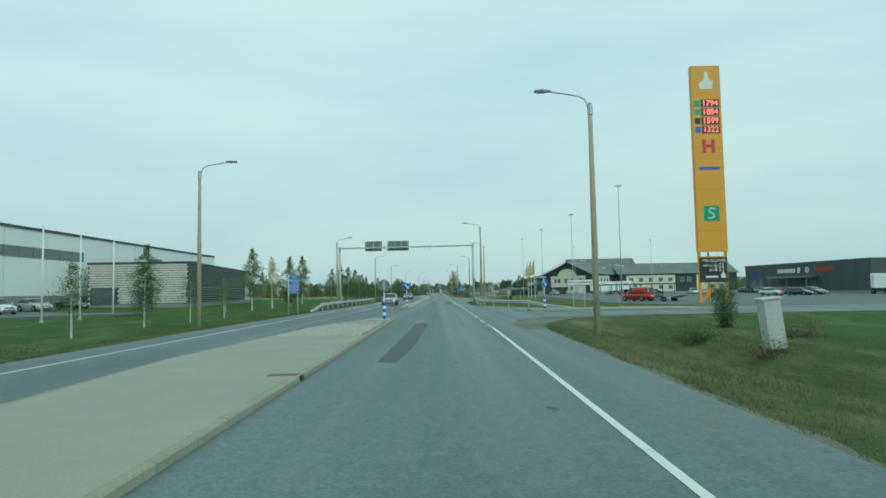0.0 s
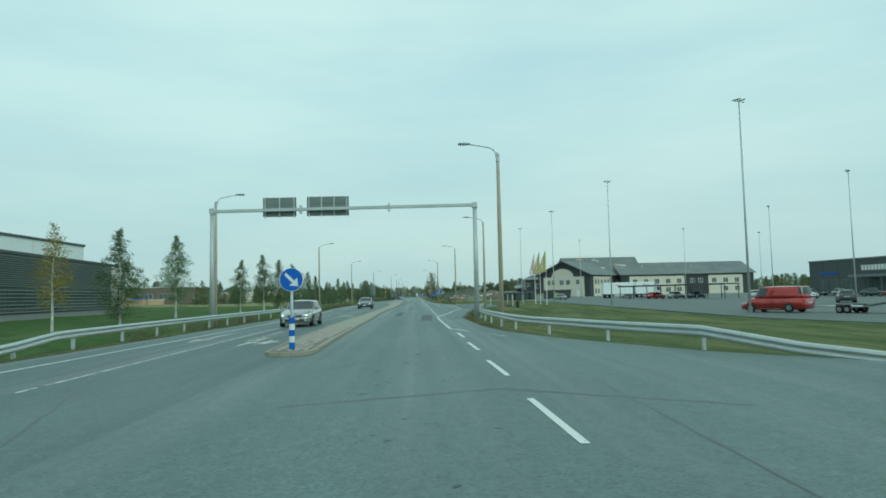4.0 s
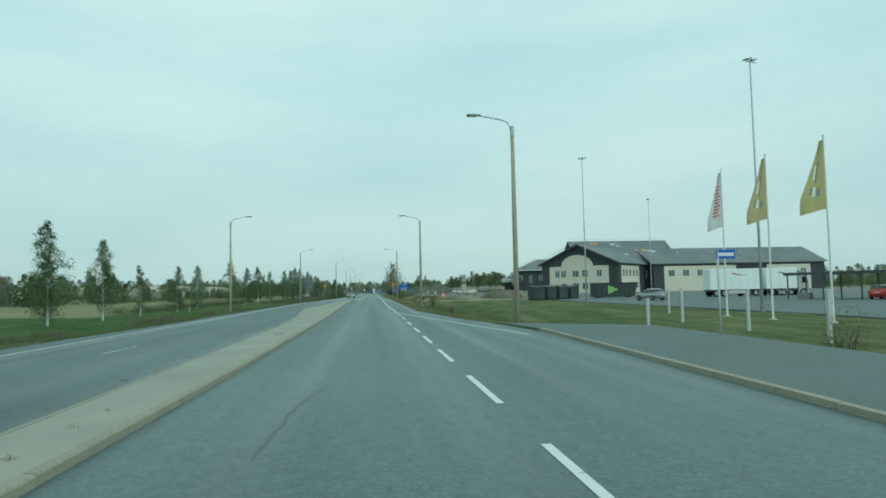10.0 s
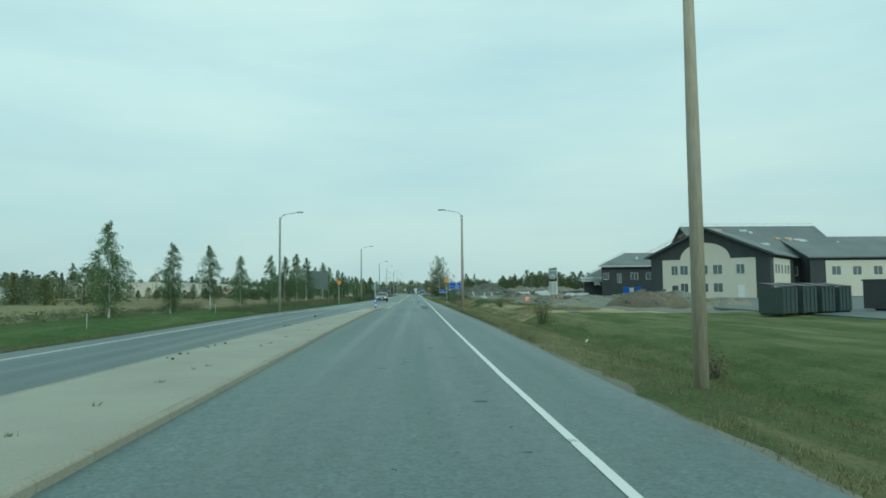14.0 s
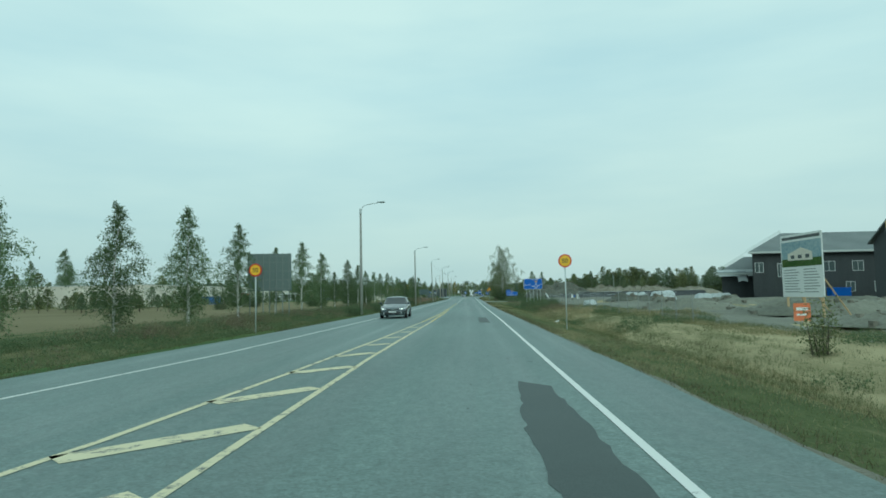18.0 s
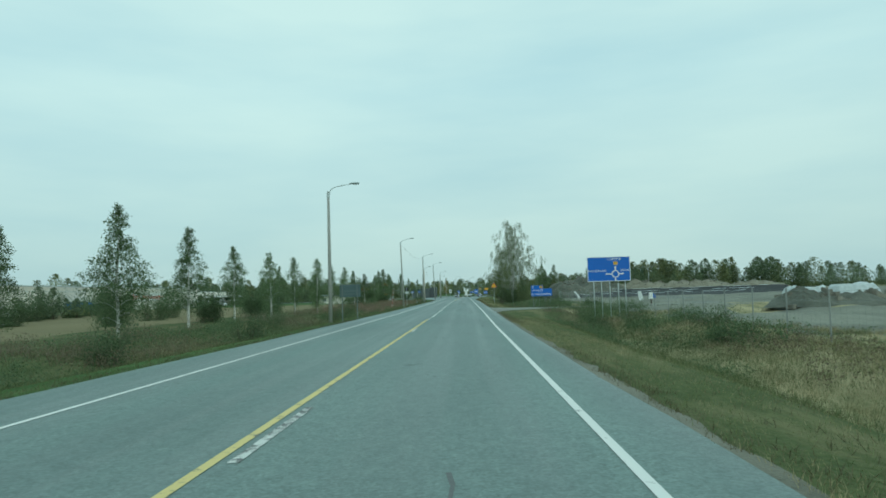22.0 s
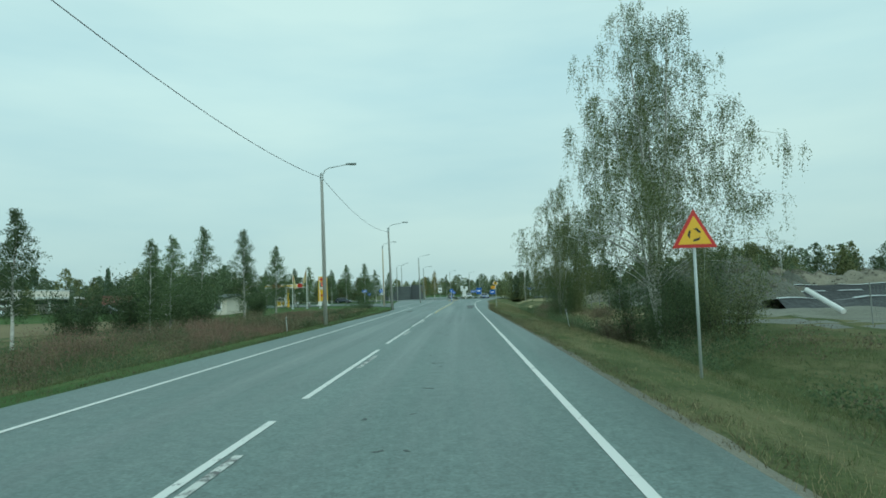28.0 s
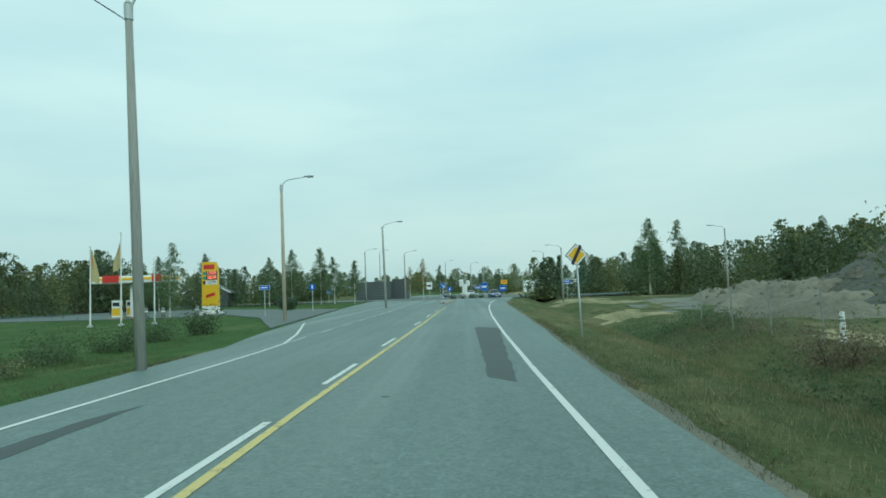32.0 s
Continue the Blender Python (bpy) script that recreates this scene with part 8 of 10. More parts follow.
for x, y, a in ((-78.3, 431.6, 0),):
    t = thing("steel_container", "blue steel container before the retail hall", "container", at=(x, y, land(x, y) - 0.05), turn=a)
    part("body", Geo().box(-1.2, 1.2, -4.5, 4.5, 0, 2.4, 0.04), surface("blue_container_paint", (0.03, 0.11, 0.26), (0.05, 0.15, 0.33), rough=0.6, fine=10, bump=0.1), t)
    for k in range(11):
        part("rib", Geo().box(1.2, 1.26, -4.2 + 0.8 * k, -3.9 + 0.8 * k, 0.1, 2.3), BLUE, t)
t = thing("bungalow", "low cream bungalow with a grey roof", "house", at=(-33.2, 474, 0), turn=4)
gable_house(t, -5.0, 5.0, -4.5, 4.5, -0.8, 1.85, 2.15, "x", CREAMWALL, DARKPANEL, 0.5, 0.14)
window(t, -4.2, -3.2, 0.5, 1.3, -4.52, -1, 1, SIGNGREY)
bn = part("banner", Geo().box(2.0, 4.4, -4.56, -4.51, 0.25, 1.55), WHITE, t, "white printed banner")
part("bar", Geo().box(2.2, 3.5, -4.575, -4.56, 1.15, 1.3).box(2.2, 3.3, -4.575, -4.56, 0.9, 1.05).box(2.2, 3.4, -4.575, -4.56, 0.62, 0.76), PLINTH, bn)
part("picture", Geo().box(3.65, 4.25, -4.575, -4.56, 0.5, 1.35), DARKPANEL, bn)
for x, y, w, wall, roof_m, name in ((-62, 560, 4.5, BRICK, RED, "red-roofed house among the trees"), (-50, 575, 4.0, DARKPANEL, ROOF, "dark house with white gable trim"), (-90, 520, 5, BRICK, ROOF, "brown house among the trees"), (-54, 560, 2.6, DARKPANEL, ROOF, "small dark house among the trees"), (-95, 250, 5, BRICK, ROOF, "brown house beyond the field"), (-130, 380, 6, WHITEWALL, ROOF, "white house at the wood edge")):
    t = thing("house", name, "house", at=(x, y, 0.2), turn=12)
    gable_house(t, -w, w, -w * 0.8, w * 0.8, -0.6, 2.7, 4.8, "y", wall, surface("red_tile_roof", (0.20, 0.06, 0.04), (0.30, 0.10, 0.07), rough=0.85, fine=12) if roof_m is RED else roof_m, 0.5, 0.15)
    for q in (-0.5, 0.5):
        window(t, w * q - 0.6, w * q + 0.6, 0.7, 1.9, -w * 0.8 - 0.02)
    part("gable_trim", Geo().slab([(-w - 0.5, -w * 0.8 - 0.56, 2.4), (-w - 0.5, -w * 0.8 - 0.56, 2.65), (0, -w * 0.8 - 0.56, 5.1), (w + 0.5, -w * 0.8 - 0.56, 2.65), (w + 0.5, -w * 0.8 - 0.56, 2.4), (0, -w * 0.8 - 0.56, 4.85)], (0, 0.06, 0)), WHITE, t)
t = thing("dark_hall", "low dark louvred building behind the roundabout", "building")
part("wall", Geo().box(-24, -16, 596, 612, -0.3, 4.0), DARKPANEL, t)
part("upper_wall", Geo().box(-16, -13, 598, 612, -0.3, 4.6), DARKPANEL, t)
for k in range(9):
    part("louvre", Geo().box(-23.8, -16.2, 595.9, 595.98, 0.4 + 0.45 * k, 0.55 + 0.45 * k), ZINC_DARK, t)
for x in (26, 44, 60):
    t = plain_hall("distant_house", "distant pale building at the end of the road", x, x + 9, 720, 730, 0, 4.5, WHITEWALL)

# ---- vehicles ----
def car_paint(name, dark, light):
    return surface(name, dark, light, rough=0.22, metal=0.55, scale=3, fine=120, bump=0.0, spec=0.6, coat=1.0)


CAR_GREY = car_paint("dark_grey_car_paint", (0.05, 0.068, 0.075), (0.07, 0.09, 0.098))
CAR_SILVER = car_paint("silver_car_paint", (0.30, 0.315, 0.32), (0.36, 0.375, 0.38))
CAR_NAVY = car_paint("blue_grey_car_paint", (0.03, 0.045, 0.065), (0.045, 0.06, 0.085))
CAR_WHITE = car_paint("white_car_paint", (0.62, 0.64, 0.64), (0.68, 0.70, 0.70))
CAR_RED = car_paint("red_car_paint", (0.36, 0.025, 0.02), (0.42, 0.035, 0.03))
CAR_BLUE = car_paint("blue_car_paint", (0.02, 0.06, 0.20), (0.03, 0.08, 0.26))
CAR_BLACK = car_paint("black_car_paint", (0.012, 0.013, 0.014), (0.022, 0.024, 0.025))
TAIL = surface("red_tail_lens", (0.22, 0.01, 0.01), (0.32, 0.02, 0.015), rough=0.2, fine=30, bump=0.0)
CHROME = surface("chrome_trim", (0.55, 0.57, 0.58), (0.65, 0.67, 0.68), rough=0.18, metal=1.0, fine=30, bump=0.0)

SHAPES = {  # length, half width, roof height, bonnet end, cabin foot back, roof front, roof back, boot height
    "sedan": (4.69, 0.90, 1.48, 1.05, 4.45, 2.15, 3.35, 1.03),
    "estate": (4.72, 0.89, 1.47, 1.02, 4.66, 1.95, 4.15, 1.0),
    "hatch": (4.20, 0.87, 1.50, 0.95, 4.14, 1.75, 3.55, 0.98),
    "van": (5.00, 0.98, 1.98, 0.95, 4.96, 1.50, 4.80, 1.12),
    "pickup": (4.7, 0.92, 1.75, 1.15, 2.95, 1.7, 2.7, 1.1)}


def loft(g, rings):
    n = len(rings[0])
    base = len(g.v)
    for r in rings:
        g.v += r
    for i in range(len(rings) - 1):
        g.f += [(base + i * n + k, base + i * n + (k + 1) % n, base + (i + 1) * n + (k + 1) % n, base + (i + 1) * n + k) for k in range(n)]
    g.f += [tuple(base + k for k in range(n - 1, -1, -1)), tuple(base + (len(rings) - 1) * n + k for k in range(n))]
    return g


def wheel(parent, x, y, r, out):
    w = new("wheel")
    w.parent = parent
    w.matrix_basis = pose(x, y, r)
    tagged(w)
    g = Geo()
    prof = [(-0.10, 0.62), (-0.105, 0.9), (-0.08, 1.0), (0.08, 1.0), (0.105, 0.9), (0.10, 0.62)]
    n = 22
    g.add([(p, q * r * math.cos(2 * math.pi * k / n), q * r * math.sin(2 * math.pi * k / n)) for p, q in prof for k in range(n)],
          [(i * n + k, i * n + (k + 1) % n, (i + 1) * n + (k + 1) % n, (i + 1) * n + k) for i in range(5) for k in range(n)])
    part("tyre", g, TYRE, w, smooth=True)
    g = Geo()
    for k in range(10):
        a = 2 * math.pi * k / 10 + 0.3
        g.rod((out * 0.075, 0, 0), (out * 0.085, 0.64 * r * math.cos(a), 0.64 * r * math.sin(a)), 0.03, 0.022, 6)
    g.disc((out * 0.08, 0, 0), (1, 0, 0), 0.06, 0.03, 12)
    g.disc((out * 0.03, 0, 0), (1, 0, 0), 0.6 * r, 0.02, 20)
    part("rim", g, RIM, w)


def car(x, y, turn, paint, shape, label, lit=False, group="", z=None, fine=True):
    """A car with its nose towards -y before the turn."""
    ln, hw, top, cowl, tail, rf, rb, boot = SHAPES[shape]
    t = thing("car" if shape != "van" else "van", label, "car" if shape != "van" else "van", group, at=(x, y, land(x, y) if z is None else z), turn=turn)
    belt = 0.96 if shape != "van" else 1.10
    k = ln / 4.7
    st = [(0.0, 0.66, 0.30, 0.56), (0.06, 0.76, 0.23, 0.64), (0.22 * k, 0.88, 0.2, 0.71), (0.55 * k, 0.97, 0.19, 0.78), (cowl * 0.8, 1.0, 0.19, belt - 0.09), (cowl + 0.1, 1.0, 0.19, belt - 0.01), (2.4 * k, 1.0, 0.19, belt + 0.01),
          (3.4 * k, 1.0, 0.19, belt + 0.03), (ln - 0.55, 0.98, 0.2, boot), (ln - 0.18, 0.92, 0.24, boot - 0.03), (ln - 0.05, 0.84, 0.32, boot - 0.12), (ln, 0.76, 0.42, boot - 0.28)]
    rings = []
    for yy_, f, zb, zt in st:
        w = hw * f
        half = [(0.90 * w, zb), (0.985 * w, zb + 0.10), (w, zb + (zt - zb) * 0.5), (0.985 * w, zt - 0.16 * (zt - zb)), (0.93 * w, zt - 0.05), (0.72 * w, zt)]
        rings.append([(p, yy_, q) for p, q in half] + [(0, yy_, zt + 0.025)] + [(-p, yy_, q) for p, q in reversed(half)])
    part("body", loft(Geo(), rings), paint, t, smooth=True)
    # cabin: rounded outlines from the belt up to the roof, panes laid on its shell
    zl, zr = belt - 0.07, top - 0.06
    s = 0.76 if shape != "van" else 0.88

    def shell(a, v):
        """A place on the shell: a is the way round (front -pi/2), v the height from belt to roof."""
        e = min(v, 1.0)
        front, back = cowl + (rf - cowl) * e ** 0.92, tail + (rb - tail) * e ** (1.25 if shape != "sedan" else 0.95)
        w = hw * (0.955 + (s - 0.955) * e ** 1.25)
        z_ = zl + (zr - zl) * e
        if v > 1:
            k_ = v - 1
            mid = (front + back) / 2
            front, back, w, z_ = front + (mid - front) * k_ * 0.75, back + (mid - back) * k_ * 0.75, w * (1 - 0.7 * k_), zr + (top - zr) * math.sin(k_ * 1.57)
        ca, sa = math.cos(a), math.sin(a)
        return Vector((w * math.copysign(abs(ca) ** 0.45, ca), (front + back) / 2 + (back - front) / 2 * math.copysign(abs(sa) ** 0.45, sa), z_))
    n_ = 40
    g = Geo()
    loft(g, [[tuple(shell(2 * math.pi * (q + 0.5) / n_, v)) for q in range(n_)] for v in (0, 0.25, 0.5, 0.75, 1.0, 1.2, 1.5, 1.9)])
    part("roof", g, paint, t, smooth=True)

    def pane(name, a0, a1, v0, v1):
        nu, nv = 8, 3
        mid = Vector((0, (cowl + tail) / 2, zl))
        grid = []
        for i in range(nv + 1):
            for q in range(nu + 1):
                p = shell(a0 + (a1 - a0) * q / nu, v0 + (v1 - v0) * i / nv)
                du, dv = shell(a0 + (a1 - a0) * q / nu + 0.02, v0 + (v1 - v0) * i / nv) - p, shell(a0 + (a1 - a0) * q / nu, v0 + (v1 - v0) * i / nv + 0.02) - p
                nm = du.cross(dv).normalized()
                grid.append(tuple(p + nm * 0.012))
        g = Geo().add(grid, [(i * (nu + 1) + q, i * (nu + 1) + q + 1, (i + 1) * (nu + 1) + q + 1, (i + 1) * (nu + 1) + q) for i in range(nv) for q in range(nu)])
        part(name, g, CARGLASS, t, smooth=True)

    def along(f):
        """The way round at which the side has gone the share f (-1 front, 1 back) of the cabin."""
        return math.asin(math.copysign(abs(f) ** (1 / 0.45), f))
    pane("windscreen", -math.pi / 2 - 0.98, -math.pi / 2 + 0.98, 0.14, 0.97)
    pane("rear_window", math.pi / 2 - 0.85, math.pi / 2 + 0.85, 0.35 if shape != "sedan" else 0.2, 0.94)
    spans = ((-0.82, -0.45),) if shape == "van" else ((-0.84, 0.0), (0.06, 0.62), (0.67, 0.86)) if shape != "pickup" else ((-0.8, 0.7),)
    for f0, f1 in spans:
        pane("side_window", along(f0), along(f1), 0.2, 0.9)
        pane("side_window", math.pi - along(f1), math.pi - along(f0), 0.2, 0.9)
    r = 0.325 if shape != "van" else 0.34
    for yy_ in (0.92 * k, ln - 1.02 * k):
        for sx in (-1, 1):
            part("wheel_arch", Geo().disc((sx * hw * 0.985, yy_, r + 0.02), (1, 0, 0), r + 0.035, 0.05, 24), BLACK, t)
            wheel(t, sx * (hw - 0.075), yy_, r, sx)
    for sx in (-1, 1):
        pts = [(sx * 0.50 * hw, -0.002, 0.60), (sx * 0.74 * hw, 0.035, 0.58), (sx * 0.93 * hw, 0.34 * k, 0.665), (sx * 0.93 * hw, 0.55 * k, 0.745), (sx * 0.80 * hw, 0.16 * k, 0.70), (sx * 0.52 * hw, 0.02, 0.67)]
        g = Geo().slab(pts if sx > 0 else pts[::-1], (0, -0.025, 0.012))
        hl = part("headlight", g, LAMP_GLASS, t)
        if lit:
            part("bulb", Geo().disc((sx * 0.72 * hw, 0.0, 0.645), (0, 1, 0), 0.04, 0.05, 14), LED_WHITE, hl)
        part("tail_light", Geo().box(sx * 0.78 * hw - 0.12, sx * 0.78 * hw + 0.12, ln - 0.10, ln - 0.005, boot - 0.3, boot - 0.15, 0.02), TAIL, t)
        m = Geo().box(sx * (hw + 0.10) - 0.09, sx * (hw + 0.10) + 0.09, cowl + 0.42, cowl + 0.55, belt - 0.02, belt + 0.13, 0.03)
        m.box(sx * (hw + 0.01) - 0.04, sx * (hw + 0.01) + 0.04, cowl + 0.46, cowl + 0.52, belt - 0.02, belt + 0.04)
        part("wing_mirror", m, paint, t)
        if fine:
            for yy_ in (cowl + 0.62, cowl + 1.62, cowl + 2.55):
                if yy_ < ln - 0.8:
                    part("door_seam", Geo().box(sx * hw * 0.99 - 0.006, sx * hw * 0.99 + 0.006, yy_ - 0.004, yy_ + 0.004, 0.34, belt - 0.06), BLACK, t)
            for yy_ in (cowl + 1.42, cowl + 2.38):
                if yy_ < ln - 0.7:
                    part("door_handle", Geo().box(sx * hw - 0.025, sx * hw + 0.025, yy_ - 0.11, yy_ + 0.06, belt - 0.2, belt - 0.165, 0.008), paint, t)
            part("sill_trim", Geo().box(sx * hw * 0.985 - 0.015, sx * hw * 0.985 + 0.015, 1.38 * k, ln - 1.5 * k, 0.255, 0.28), CHROME, t, "thin chrome strip")
            part("fog_light", Geo().disc((sx * 0.66 * hw, 0.0, 0.35), (0, 1, 0), 0.04, 0.04, 12), LAMP_GLASS, t)
    gr = Geo().slab([(-0.47 * hw, -0.012, 0.655), (-0.40 * hw, -0.012, 0.53), (0.40 * hw, -0.012, 0.53), (0.47 * hw, -0.012, 0.655)], (0, 0.03, 0))
    gr = part("grille", gr, BLACK, t)
    for q in (0.565, 0.60, 0.655):
        part("grille_bar", Geo().box(-0.45 * hw, 0.45 * hw, -0.028, -0.008, q - 0.008, q + 0.008), CHROME, gr, "chrome grille bar")
    part("air_intake", Geo().slab([(-0.55 * hw, -0.012, 0.43), (-0.62 * hw, -0.012, 0.32), (0.62 * hw, -0.012, 0.32), (0.55 * hw, -0.012, 0.43)], (0, 0.04, 0)), BLACK, t)
    part("badge", Geo().disc((0, -0.025, 0.60), (0, 1, 0), 0.055, 0.02, 14), CHROME, t)
    for yy_, zz in ((-0.03, 0.455), (ln + 0.006, 0.72)):
        pl = part("number_plate", Geo().box(-0.24, 0.24, yy_ - 0.008, yy_ + 0.008, zz - 0.055, zz + 0.055), PLATE, t)
        g = Geo()
        for q in (-0.15, -0.08, -0.01, 0.08, 0.15):
            g.box(q - 0.02, q + 0.02, yy_ - 0.011, yy_ + 0.011, zz - 0.03, zz + 0.03)
        part("bar", g, BLACK, pl)
    if fine:
        for sx in (-1, 1):
            part("wiper", Geo().rod((sx * 0.1 - 0.3, cowl + 0.05, belt - 0.02), (sx * 0.1 + 0.35, cowl + 0.02, belt - 0.03), 0.012, 0.008, 5), BLACK, t)
    return t


car(-6.65, 79.1, 0, CAR_SILVER, "estate", "silver estate car on the road with its headlights lit", True, z=0.0)
car(-6.75, 128.3, 0, CAR_NAVY, "sedan", "dark blue-grey sedan with lit headlights on the asphalt", True, z=0.0)
car(-5.33, 281.5, 0, CAR_GREY, "sedan", "dark grey sedan with chrome grille and lit headlights", True, z=0.0)
# factory yard
for x, y, a, p, s, n in ((-44, 66, 60, CAR_BLUE, "hatch", "blue hatchback"), (-43.5, 71.5, 60, CAR_WHITE, "estate", "white estate car"), (-43, 78, 60, CAR_BLACK, "sedan", "black sedan"), (-40, 60, 60, CAR_WHITE, "hatch", "white hatchback")):
    car(x, y, a, p, s, n + " parked before the factory annex", group="cars at the factory", z=0.22, fine=False)
# shop yard
YARD = -0.30
car(26.4, 94.4, 213, CAR_RED, "van", "red van parked beside the grass with a trailer", z=YARD)
for x, y, a, p, s, n in ((33.5, 100, 130, CAR_BLACK, "hatch", "black hatchback"), (50.5, 118, 150, CAR_GREY, "estate", "dark grey estate car"), (61, 116, 30, CAR_WHITE, "hatch", "white hatchback"), (64, 112, 30, CAR_NAVY, "estate", "dark blue estate car"), (69, 117, 30, CAR_GREY, "sedan", "dark sedan"),
                         (72, 121, 30, CAR_WHITE, "sedan", "white sedan"), (62.5, 158, 0, CAR_WHITE, "hatch", "white hatchback"), (63.2, 151, 0, CAR_WHITE, "estate", "white estate car"), (64, 145, 0, CAR_SILVER, "sedan", "silver sedan"), (78, 142, 20, CAR_RED, "hatch", "red hatchback"), (80, 150, 20, CAR_GREY, "sedan", "grey sedan"), (81, 160, 20, CAR_SILVER, "hatch", "silver hatchback"), (82, 170, 20, CAR_NAVY, "estate", "dark blue estate")):
    car(x, y, a, p, s, n + " parked on the shop yard", group="cars on the shop yard", z=YARD, fine=False)
car(34.7, 204, 200, CAR_SILVER, "hatch", "light silver hatchback parked on the yard", z=YARD, fine=False)
for i, (p, s, n) in enumerate(((CAR_RED, "estate", "red estate car"), (CAR_SILVER, "hatch", "silver hatchback"), (CAR_NAVY, "sedan", "dark blue sedan"))):
    car(54.6 + 2.6 * i, 185.1 - 4.4 * i, 122, p, s, n + " under the carport", group="cars under the carport", z=YARD, fine=False)
# far cars
for x, y, a, p, s, n in ((-28.5, 560, 80, CAR_NAVY, "hatch", "dark blue hatchback"), (6.3, 561, 8, CAR_BLUE, "hatch", "blue hatchback"), (-3, 598, 10, CAR_BLACK, "hatch", "black hatchback"), (2.5, 612, 0, CAR_WHITE, "estate", "white estate car"), (-60, 502, 80, CAR_SILVER, "hatch", "silver hatchback"), (-66.5, 506, 95, CAR_BLACK, "estate", "dark estate car"), (-70, 490.5, 85, CAR_WHITE, "van", "white van"), (-73, 487, 80, CAR_SILVER, "sedan", "pale sedan"), (-63.5, 512, 80, CAR_WHITE, "hatch", "white hatchback"), (-56, 498, 75, CAR_NAVY, "sedan", "dark blue sedan")):
    car(x, y, a, p, s, n + " far off beside the road", group="far cars", fine=False)


def light_trailer(x, y, turn):
    t = thing("car_trailer", "low flatbed car trailer with a sloping ramp", "trailer", at=(x, y, YARD), turn=turn)
    part("bed", Geo().box(-0.85, 0.85, 0, 2.6, 0.42, 0.52, 0.02), ZINC, t)
    part("drawbar", Geo().rod((0, 0, 0.45), (0, -1.3, 0.45), 0.04), ZINC, t)
    part("ramp", Geo().slab([(-0.8, 2.6, 0.5), (0.8, 2.6, 0.5), (0.8, 4.2, 0.75), (-0.8, 4.2, 0.75)], (0, 0, 0.04)), ZINC_DARK, t)
    for sx in (-1, 1):
        part("mudguard", Geo().box(sx * 0.98 - 0.12, sx * 0.98 + 0.12, 0.9, 1.9, 0.5, 0.62, 0.05), BLACK, t)
        wheel(t, sx * 0.98, 1.15, 0.27, sx)
        wheel(t, sx * 0.98, 1.68, 0.27, sx)


light_trailer(29.9, 88.9, 205)


